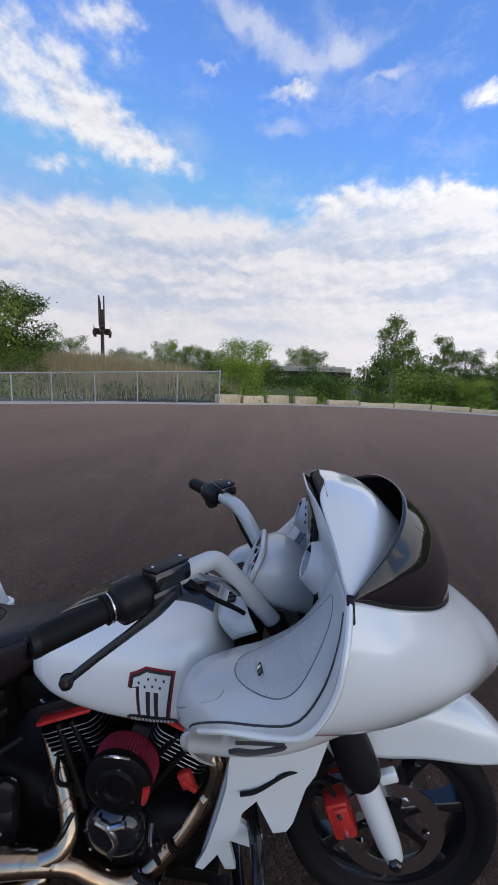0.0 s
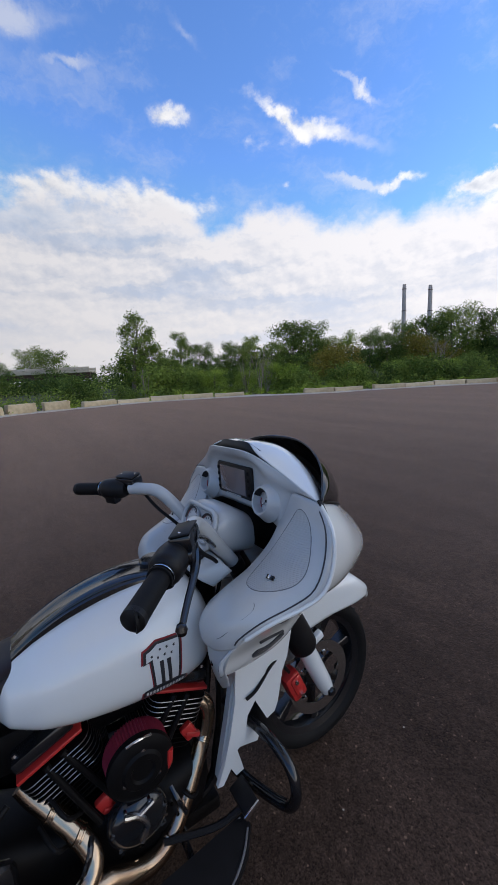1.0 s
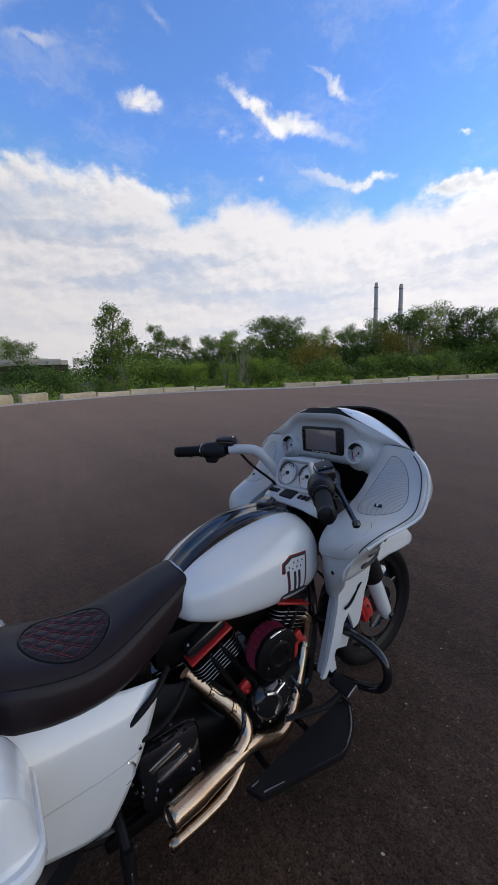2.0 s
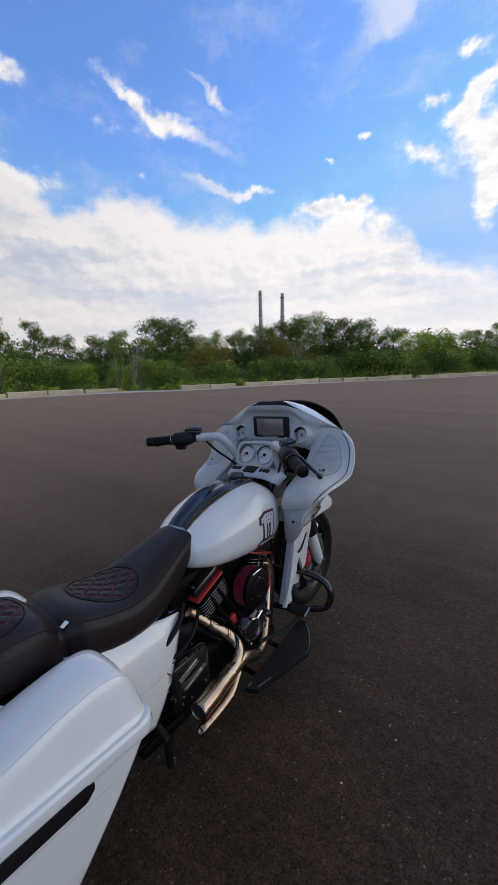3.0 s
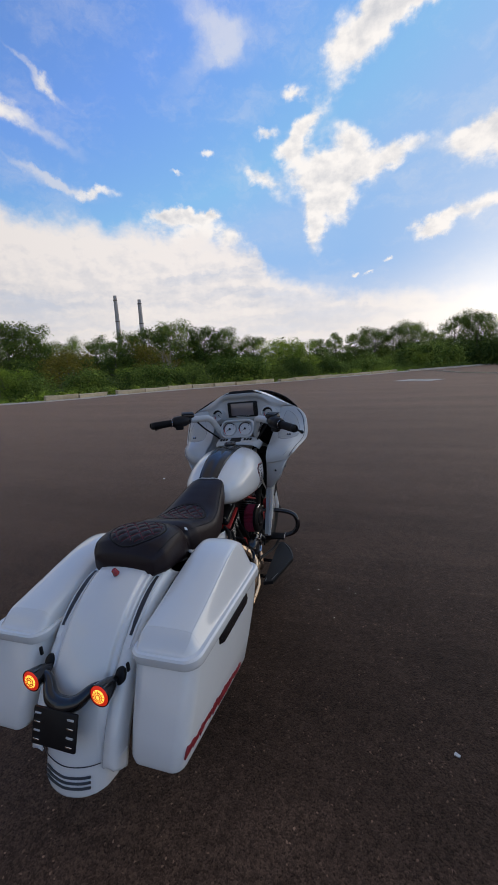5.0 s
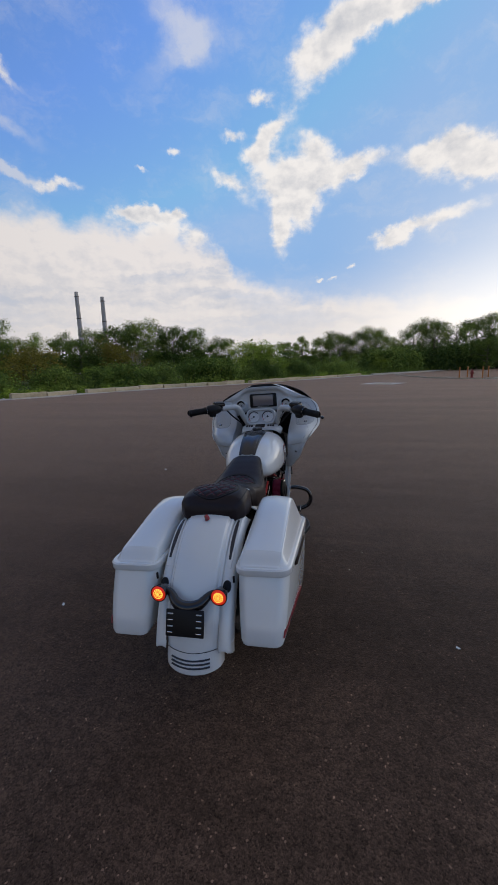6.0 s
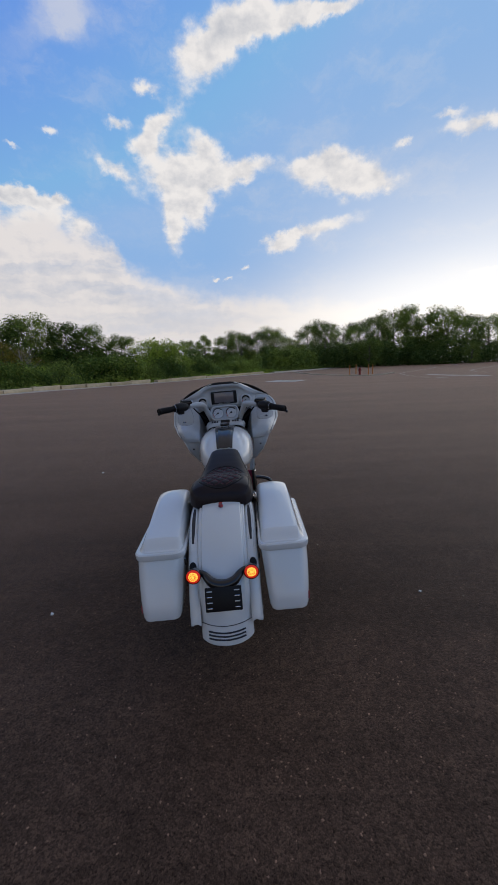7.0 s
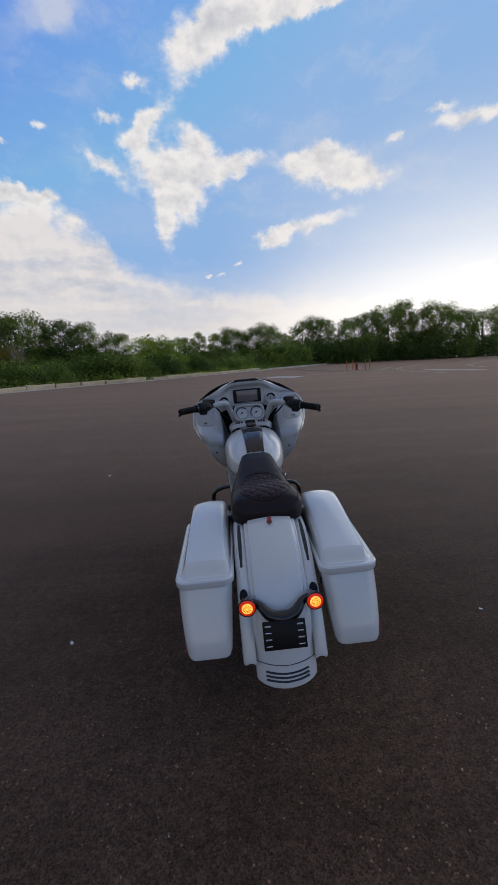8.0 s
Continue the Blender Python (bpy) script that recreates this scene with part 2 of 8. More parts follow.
def leaf_material(name, dark, light):
    m = surface(name, dark, light, scale=0.8, amount=0.9, rough=0.65, big=0.25, vary=0.9, island=1.1, spec=0.08)
    nt = m.node_tree
    b, out = nt.nodes["Principled BSDF"], nt.nodes["Material Output"]
    tr, mix = nt.nodes.new("ShaderNodeBsdfTranslucent"), nt.nodes.new("ShaderNodeMixShader")
    mix.inputs[0].default_value = 0.42
    nt.links.new(b.inputs["Base Color"].links[0].from_socket, tr.inputs[0])
    nt.links.new(b.outputs[0], mix.inputs[1])
    nt.links.new(tr.outputs[0], mix.inputs[2])
    nt.links.new(mix.outputs[0], out.inputs[0])
    return m


def asphalt_material():
    m = bpy.data.materials.new("asphalt")
    m.use_nodes = True
    nt = m.node_tree
    N, L = nt.nodes.new, nt.links.new
    b = nt.nodes["Principled BSDF"]
    tc = N("ShaderNodeTexCoord")

    def tex(s, d=4.0, r=0.6, stretch=None):
        n = N("ShaderNodeTexNoise")
        if stretch:
            mp = N("ShaderNodeMapping")
            mp.inputs["Scale"].default_value, mp.inputs["Rotation"].default_value = stretch, (0, 0, radians(28))
            L(tc.outputs["Object"], mp.inputs[0])
            L(mp.outputs[0], n.inputs["Vector"])
        else:
            L(tc.outputs["Object"], n.inputs["Vector"])
        n.inputs["Scale"].default_value, n.inputs["Detail"].default_value, n.inputs["Roughness"].default_value = s, d, r
        return n.outputs["Fac"]

    def voro(s):
        n = N("ShaderNodeTexVoronoi")
        L(tc.outputs["Object"], n.inputs["Vector"])
        n.inputs["Scale"].default_value = s
        return n

    def mth(op, a, b_=None, clamp=False):
        n = N("ShaderNodeMath")
        n.operation, n.use_clamp = op, clamp
        for i, v in enumerate((a, b_)):
            if v is None:
                continue
            if isinstance(v, (int, float)):
                n.inputs[i].default_value = v
            else:
                L(v, n.inputs[i])
        return n.outputs[0]

    def rng(v, lo, hi, a=0.0, z=1.0):
        n = N("ShaderNodeMapRange")
        L(v, n.inputs["Value"])
        for k, w in (("From Min", lo), ("From Max", hi), ("To Min", a), ("To Max", z)):
            n.inputs[k].default_value = w
        return n.outputs["Result"]

    stones = voro(150.0)
    sep = N("ShaderNodeSeparateColor")
    L(stones.outputs["Color"], sep.inputs[0])
    fine = voro(330.0)
    sepf = N("ShaderNodeSeparateColor")
    L(fine.outputs["Color"], sepf.inputs[0])
    tone = mth("ADD", rng(sep.outputs[0], 0.0, 1.0, 0.15, 1.05), rng(sepf.outputs[0], 0.0, 1.0, 0.05, 0.85))
    spark = rng(sep.outputs[1], 0.988, 1.0, 0.0, 3.2)
    streak = rng(tex(0.34, 6.0, 0.66, (0.26, 2.1, 1)), 0.36, 0.66, 0.60, 1.55)
    wide = rng(tex(0.05, 3.0), 0.3, 0.7, 0.86, 1.16)
    patchy = mth("MULTIPLY", rng(tex(2.2, 6.0, 0.7), 0.3, 0.7, 0.76, 1.26), rng(tex(22.0, 4.0, 0.7), 0.3, 0.7, 0.72, 1.30))
    val = mth("MULTIPLY", mth("MULTIPLY", mth("ADD", tone, spark), streak), mth("MULTIPLY", wide, patchy))
    col = N("ShaderNodeMix")
    col.data_type, col.blend_type = "RGBA", "MULTIPLY"
    col.inputs["Factor"].default_value = 1.0
    col.inputs["A"].default_value = (0.048, 0.0288, 0.0192, 1)
    rgb = N("ShaderNodeCombineColor")
    for i in range(3):
        L(val, rgb.inputs[i])
    L(rgb.outputs[0], col.inputs["B"])
    L(col.outputs["Result"], b.inputs["Base Color"])
    L(rng(tex(40.0), 0.3, 0.7, 0.58, 0.80), b.inputs["Roughness"])
    b.inputs["Specular IOR Level"].default_value = 0.12
    b.inputs["Specular Tint"].default_value = (1.0, 0.79, 0.64, 1)
    b.inputs["Sheen Weight"].default_value, b.inputs["Sheen Roughness"].default_value = 0.30, 0.35
    b.inputs["Sheen Tint"].default_value = (1.0, 0.68, 0.51, 1)
    bn = N("ShaderNodeBump")
    bn.inputs["Strength"].default_value, bn.inputs["Distance"].default_value = 0.45, 0.003
    L(mth("ADD", mth("MULTIPLY", stones.outputs["Distance"], -1.0), mth("MULTIPLY", tex(120.0), 1.3)), bn.inputs["Height"])
    L(bn.outputs[0], b.inputs["Normal"])
    return m


M_ASPHALT = asphalt_material()
M_EARTH = surface("earth_and_grass", (0.055, 0.075, 0.022), (0.13, 0.10, 0.055), 1.5, 0.9, 0.95, bump=0.6, bump_scale=9, big=0.08)
M_GRAVEL = surface("pale_gravel", (0.42, 0.36, 0.28), (0.62, 0.55, 0.45), 6.0, 0.9, 0.95, bump=0.8, bump_scale=25, big=0.4)
M_CONCRETE = surface("weathered_concrete", (0.70, 0.55, 0.34), (0.40, 0.30, 0.17), 3.0, 0.75, 0.9, bump=0.5, bump_scale=30, vary=0.7)
M_PALE = surface("pale_concrete", (0.55, 0.48, 0.37), (0.38, 0.33, 0.25), 2.0, 0.8, 0.9, bump=0.3, bump_scale=30)
M_STACK = surface("stack_concrete", (0.52, 0.46, 0.41), (0.36, 0.32, 0.29), 0.08, 0.8, 0.9, big=0.02)
M_LEAF = leaf_material("green_leaves", (0.085, 0.135, 0.026), (0.31, 0.385, 0.075))
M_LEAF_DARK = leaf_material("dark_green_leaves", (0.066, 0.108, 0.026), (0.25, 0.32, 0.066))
M_LEAF_BRIGHT = leaf_material("bright_green_leaves", (0.15, 0.235, 0.03), (0.44, 0.53, 0.08))
M_LEAF_BRONZE = leaf_material("bronze_leaves", (0.19, 0.165, 0.03), (0.40, 0.32, 0.06))
M_BARK = surface("bark", (0.10, 0.075, 0.05), (0.20, 0.17, 0.13), 5.0, 0.9, 0.95, bump=0.6, bump_scale=14)
M_TWIG = surface("pale_twigs", (0.30, 0.25, 0.18), (0.20, 0.165, 0.12), 6.0, 0.8, 0.9)
M_DRY = leaf_material("dry_grass", (0.34, 0.25, 0.12), (0.52, 0.42, 0.23))
M_GALV = surface("galvanised_steel", (0.50, 0.50, 0.47), (0.36, 0.35, 0.32), 12, 0.6, 0.45, metal=0.5)
M_RUST = surface("dark_rusty_steel", (0.055, 0.035, 0.03), (0.11, 0.06, 0.045), 2, 0.8, 0.7, metal=0.2)
M_ORANGE = surface("orange_paint", (0.62, 0.21, 0.03), (0.45, 0.14, 0.03), 20, 0.6, 0.5)
M_HYDRANT = surface("red_hydrant_paint", (0.30, 0.03, 0.02), (0.18, 0.02, 0.015), 20, 0.6, 0.5)
M_LINE = surface("worn_white_paint", (0.64, 0.60, 0.55), (0.30, 0.27, 0.25), 14, 0.8, 0.85, big=1.5)


# ---------------------------------------------------------------- mesh tools
def finish(bm, name, material=None, smooth=35):
    me = bpy.data.meshes.new(name)
    bm.to_mesh(me)
    bm.free()
    if smooth:
        me.shade_smooth()
        me.set_sharp_from_angle(angle=radians(smooth))
    if material:
        me.materials.append(material)
    return me


def part(name, bm, material, parent=None, label="", smooth=35):
    """Links a bmesh as one mesh object, under a thing or a part."""
    ob = new(name, finish(bm, name, material, smooth))
    if parent:
        ob.parent = parent
    return tagged(ob, label)


def thing(name, label, category, group="", kind=""):
    return tagged(new(name), label, category, group, kind)


def from_arrays(name, verts, faces, material):
    me = bpy.data.meshes.new(name)
    me.from_pydata(verts, [], faces)
    me.materials.append(material)
    return me


def add_box(bm, cx, cy, cz, sx, sy, sz, bevel=0.0, m=None):
    geo = bmesh.ops.create_cube(bm, size=1.0)["verts"]
    bmesh.ops.scale(bm, vec=(sx, sy, sz), verts=geo)
    if bevel:
        edges = list({e for v in geo for e in v.link_edges})
        res = bmesh.ops.bevel(bm, geom=edges, offset=bevel, segments=2, profile=0.5, affect="EDGES")
        geo = list({v for f in res["faces"] for v in f.verts} | {v for v in geo if v.is_valid})
        geo = connected(geo)
    bmesh.ops.transform(bm, matrix=Matrix.Translation((cx, cy, cz)) @ (m or Matrix()), verts=geo)
    return geo


def connected(verts):
    seen, todo = set(verts), list(verts)
    while todo:
        v = todo.pop()
        for e in v.link_edges:
            o = e.other_vert(v)
            if o not in seen:
                seen.add(o)
                todo.append(o)
    return list(seen)


def spline(points, n, closed=False):
    """Catmull-Rom points, n to each span."""
    P = [Vector(p) for p in points]
    k = len(P)
    out = []
    spans = k if closed else k - 1
    for i in range(spans):
        if closed:
            a, b, c, d = P[i - 1], P[i], P[(i + 1) % k], P[(i + 2) % k]
        else:
            b, c = P[i], P[i + 1]
            a = P[i - 1] if i else b * 2 - c
            d = P[i + 2] if i + 2 < k else c * 2 - b
        for j in range(n):
            t = j / n
            out.append(0.5 * ((2 * b) + (c - a) * t + (2 * a - 5 * b + 4 * c - d) * t * t + (3 * b - a - 3 * c + d) * t ** 3))
    if not closed:
        out.append(P[-1].copy())
    return out


def skin(bm, rings, loop=True, cap=False):
    """Quads between rings of equal length."""
    vs = [[bm.verts.new(p) for p in r] for r in rings]
    n = len(vs[0])
    for a, b in zip(vs, vs[1:]):
        for i in range(n if loop else n - 1):
            j = (i + 1) % n
            try:
                bm.faces.new((a[i], a[j], b[j], b[i]))
            except ValueError:
                pass
    if cap:
        bm.faces.new(vs[0][::-1])
        bm.faces.new(vs[-1])
    return vs


def net(grid, nu, nv, closed=False):
    """A smooth surface through a grid of points, as rings."""
    rows = [spline(r, nv, closed) for r in grid]
    cols = [spline(c, nu) for c in zip(*rows)]
    return [list(r) for r in zip(*cols)]


def tube(bm, points, radius, sides=12, n=6, cap=True, radii=None):
    path = spline(points, n) if n > 1 else [Vector(p) for p in points]
    k = len(path)
    up = None
    rings = []
    for i, p in enumerate(path):
        t = (path[min(i + 1, k - 1)] - path[max(i - 1, 0)]).normalized()
        if up is None:
            up = t.orthogonal().normalized()
        up = (up - t * up.dot(t)).normalized()
        side = t.cross(up)
        r = radius
        if radii:
            f = i / (k - 1) * (len(radii) - 1)
            q = min(int(f), len(radii) - 2)
            r = radii[q] + (radii[q + 1] - radii[q]) * (f - q)
        rings.append([p + (up * math.cos(a) + side * math.sin(a)) * r for a in (2 * math.pi * j / sides for j in range(sides))])
    skin(bm, rings, True, cap)


def lathe(bm, profile, m=None, sides=48, cap=False):
    """Turns (radius, height) pairs about z."""
    rings = []
    for r, h in profile:
        ring = [Vector((r * math.cos(2 * math.pi * j / sides), r * math.sin(2 * math.pi * j / sides), h)) for j in range(sides)]
        rings.append([(m @ p) if m else p for p in ring])
    skin(bm, rings, True, cap)


def slab(bm, outline, thick, m=None):
    """A plate: a 2D outline in x and y, from z 0 to thick."""
    lo = [bm.verts.new((m or Matrix()) @ Vector((x, y, 0))) for x, y in outline]
    hi = [bm.verts.new((m or Matrix()) @ Vector((x, y, thick))) for x, y in outline]
    n = len(lo)
    bm.faces.new(lo[::-1])
    bm.faces.new(hi)
    for i in range(n):
        bm.faces.new((lo[i], lo[(i + 1) % n], hi[(i + 1) % n], hi[i]))


# ---------------------------------------------------------------- ground, lot and kerb line
EDGE = [(-9.5, -21.0), (-15.2, -11.6), (-18.4, -7.2), (-21.2, -1.8), (-23.1, 1.2), (-24.2, 5.5), (-24.3, 9.5), (-21.8, 15.0), (-18.0, 18.8),
        (-15.7, 24.3), (-12.2, 29.6), (-7.2, 35.6), (-1.5, 45.5), (5.5, 57.0), (18.0, 76.0), (38.0, 106.0), (70.0, 128.0), (105.0, 146.0)]


def ground():
    bm = bmesh.new()
    rings = [[Vector((r * math.cos(a), r * math.sin(a), -0.09)) for a in (2 * math.pi * j / 64 for j in range(64))] for r in (0.5, 40, 150, 600, 2500)]
    skin(bm, rings, True, False)
    bm.faces.new([v for v in bm.verts][:64])
    tagged(part("ground", bm, M_EARTH, smooth=0), "grass and bare earth beyond the paved lot", "ground", kind="structure")
    line = [Vector((x, y, 0)) for x, y in EDGE]
    edge = spline(line, 4)
    outer = edge + [Vector(p) for p in ((150, 120, 0), (150, -70, 0), (20, -75, 0), (-6, -40, 0))]
    bm = bmesh.new()
    top = [bm.verts.new(p) for p in outer]
    low = [bm.verts.new(p - Vector((0, 0, 0.12))) for p in outer]
    bm.faces.new(top)
    for i in range(len(top)):
        j = (i + 1) % len(top)
        bm.faces.new((top[j], top[i], low[i], low[j]))
    bmesh.ops.recalc_face_normals(bm, faces=bm.faces)
    tagged(part("parking_lot", bm, M_ASPHALT, smooth=0), "dark worn asphalt of a wide empty lot", "asphalt", kind="structure")
    # gravel verge along the edge
    bm = bmesh.new()
    a, b = [], []
    rnd = random.Random(3)
    for i, p in enumerate(edge):
        t = (edge[min(i + 1, len(edge) - 1)] - edge[max(i - 1, 0)]).normalized()
        out = Vector((-t.y, t.x, 0))
        a.append(p - out * (0.35 + 0.45 * rnd.random()) + Vector((0, 0, 0.006)))
        b.append(p + out * (1.1 + 0.5 * rnd.random()) + Vector((0, 0, -0.02)))
    mid = [(p + q) / 2 + Vector((0, 0, 0.03 + 0.05 * rnd.random())) for p, q in zip(a, b)]
    skin(bm, [a, mid, b], False)
    tagged(part("verge", bm, M_GRAVEL), "pale gravel and dust along the lot's edge", "gravel", kind="structure")


ground()


def along(path, s):
    """The point and direction at s metres along a polyline."""
    for p, q in zip(path, path[1:]):
        d = (q - p).length
        if s <= d:
            return p.lerp(q, s / d), (q - p).normalized()
        s -= d
    return path[-1].copy(), (path[-1] - path[-2]).normalized()


def rubble():
    """Broken concrete and stones strewn along the verge."""
    rnd = random.Random(41)
    edge = spline([Vector((x, y, 0)) for x, y in EDGE], 8)
    total = sum((q - p).length for p, q in zip(edge, edge[1:]) if q.y < 60)
    verts, faces = [], []
    for k in range(2600):
        p, t = along(edge, total * rnd.random())
        p = p + Vector((-t.y, t.x, 0)) * rnd.gauss(0.10, 0.22)
        r = 0.012 + 0.075 * rnd.random() ** 3
        i = len(verts)
        turn = rnd.uniform(0, 6.28)
        for a, z in ((0, 0), (1.7, 0), (3.2, 0), (4.6, 0), (0.5, 1), (2.4, 1), (4.2, 1)):
            q = r * (rnd.uniform(0.8, 1.3) if z == 0 else rnd.uniform(0.35, 0.8))
            verts.append((p.x + q * math.cos(a + turn), p.y + q * math.sin(a + turn), 0.004 + z * r * rnd.uniform(0.5, 1.0)))
        faces += [(i, i + 1, i + 4), (i + 1, i + 5, i + 4), (i + 1, i + 2, i + 5), (i + 2, i + 3, i + 6), (i + 2, i + 6, i + 5), (i + 3, i, i + 6), (i, i + 4, i + 6), (i + 4, i + 5, i + 6)]
    tagged(new("rubble", from_arrays("rubble", verts, faces, M_GRAVEL)), "pale broken stones strewn along the lot's edge", "rubble", kind="stuff")


rubble()
KERB = spline([Vector((x, y, 0)) for x, y in EDGE], 8)


def edge_length(y_to):
    s = 0
    for p, q in zip(KERB, KERB[1:]):
        if q.y > y_to:
            break
        s += (q - p).length
    return s


def rough_block(length, depth, height, seed):
    rnd = random.Random(seed)
    bm = bmesh.new()
    add_box(bm, 0, 0, height / 2, length, depth, height, 0.035)
    bmesh.ops.subdivide_edges(bm, edges=[e for e in bm.edges if e.calc_length() > 0.3], cuts=3, use_grid_fill=True)
    for v in bm.verts:
        k = 0.012 + (0.03 if abs(v.co.x) > length / 2 - 0.1 else 0)
        v.co += Vector((rnd.uniform(-k, k), rnd.uniform(-k, k), rnd.uniform(-k, k) if v.co.z > 0.1 else 0))
    return finish(bm, "concrete_block", M_CONCRETE, 45)


def kerb_blocks():
    tall = [rough_block(1.45, 0.6, 0.52, i) for i in range(3)]
    low = [rough_block(2.1, 0.5, 0.36, 10 + i) for i in range(4)]
    s, i = edge_length(-1.7) + 0.75, 0
    rnd = random.Random(5)

    def put(mesh, s, dz=0.0):
        p, t = along(KERB, s)
        out = Vector((-t.y, t.x, 0))
        ob = new("concrete_block", mesh)
        ob.matrix_world = Matrix.Translation(p + out * 0.45 + Vector((0, 0, dz))) @ Matrix.Rotation(math.atan2(t.y, t.x) + rnd.uniform(-0.04, 0.04), 4, "Z") \
            @ Matrix.Diagonal((rnd.uniform(0.97, 1.03), 1, rnd.uniform(0.92, 1.08), 1))
        tagged(ob, "rough weathered concrete block at the lot's edge", "concrete block", "blocks along the lot's edge")

    for k in range(4):
        put(tall[k % 3], s)
        s += 1.62 + 0.1 * rnd.random() + (0.25 if k == 2 else 0)
    s += 0.9
    gap0, gap1, last = edge_length(15.0), edge_length(18.6), edge_length(58)
    while s < last:
        if gap0 < s < gap1:
            s = gap1 + 0.8
        put(low[i % 4], s, -0.03 - 0.05 * rnd.random())
        s += 2.14 + 0.06 * rnd.random() + (0.9 if rnd.random() < 0.06 else 0)
        i += 1


kerb_blocks()


def far_kerb():
    """The low concrete edge that runs on into the distance."""
    bm = bmesh.new()
    pts = [p for p in KERB if p.y > 57]
    rings = []
    for i, p in enumerate(pts):
        t = (pts[min(i + 1, len(pts) - 1)] - pts[max(i - 1, 0)]).normalized()
        out = Vector((-t.y, t.x, 0))
        rings.append([p + out * o + Vector((0, 0, z)) for o, z in ((0, -0.05), (0, 0.22), (0.35, 0.22), (0.35, -0.05))])
    skin(bm, rings, True, True)
    tagged(part("kerb", bm, M_PALE), "low pale concrete kerb far across the lot", "kerb", kind="structure")


far_kerb()


def markings():
    def strip(points, width, name, label, z=0.006):
        bm = bmesh.new()
        P = [Vector((x, y, 0)) for x, y in points]
        rings = []
        for i, p in enumerate(P):
            t = (P[min(i + 1, len(P) - 1)] - P[max(i - 1, 0)]).normalized()
            o = Vector((-t.y, t.x, 0)) * width / 2
            rings.append([p - o, p - o + Vector((0, 0, z)), p + o + Vector((0, 0, z)), p + o])
        skin(bm, rings, True, True)
        tagged(part(name, bm, M_LINE, smooth=0), label, "road marking", "markings on the lot", "structure")

    dash = "worn white dash painted on the asphalt"
    line = spline([(24.0, 47.0, 0), (18.6, 39.6, 0), (16.9, 35.0, 0), (15.8, 30.2, 0), (16.1, 26.5, 0), (17.2, 23.0, 0)], 10)
    s = 0.0
    while s < 24:
        p, t = along(line, s)
        q, _ = along(line, s + 1.1)
        strip([(p.x, p.y), (q.x, q.y)], 0.16, "lane_marking", dash)
        s += 2.2
    line = spline([(24.0, 47.0, 0), (35.6, 63.0, 0), (51.0, 83.0, 0)], 10)
    s = 1.0
    while s < 42:
        p, t = along(line, s)
        q, _ = along(line, s + 2.6)
        strip([(p.x, p.y), (q.x, q.y)], 0.18, "lane_marking", dash)
        s += 4.4
    line = spline([(24.5, 34.0, 0), (26.5, 39.5, 0), (31.0, 45.5, 0), (46.0, 62.0, 0)], 10)
    s = 0.0
    while s < 34:
        p, t = along(line, s)
        q, _ = along(line, s + 1.6)
        strip([(p.x, p.y), (q.x, q.y)], 0.17, "lane_marking", dash)
        s += 3.0
    strip([(18.3, 33.2), (19.2, 30.2), (20.2, 27.4)], 0.8, "lane_marking", "worn white painted bar on the asphalt")
    strip([(17.6, 29.8), (20.6, 29.3)], 0.22, "lane_marking", dash)
    # drain apron
    t = thing("drain_apron", "pale concrete apron set in the asphalt around a drain", "drain", kind="structure")
    t.matrix_world = pose(4.6, 30.3, 0, 0, 0, -32)
    bm = bmesh.new()
    for x, y, sx, sy in ((0, 1.05, 2.7, 0.6), (0, -1.05, 2.7, 0.6), (-1.05, 0, 0.6, 1.5), (1.05, 0, 0.6, 1.5)):
        add_box(bm, x, y, 0.002, sx, sy, 0.02)
    part("apron", bm, M_LINE, t, smooth=0)
    bm = bmesh.new()
    add_box(bm, 0, 0, -0.003, 1.5, 1.5, 0.016)
    for i in range(9):
        add_box(bm, -0.6 + 0.15 * i, 0, 0.008, 0.05, 1.3, 0.012)
    part("grate", bm, M_PALE, t, "pale dusty drain grate", smooth=0)


markings()


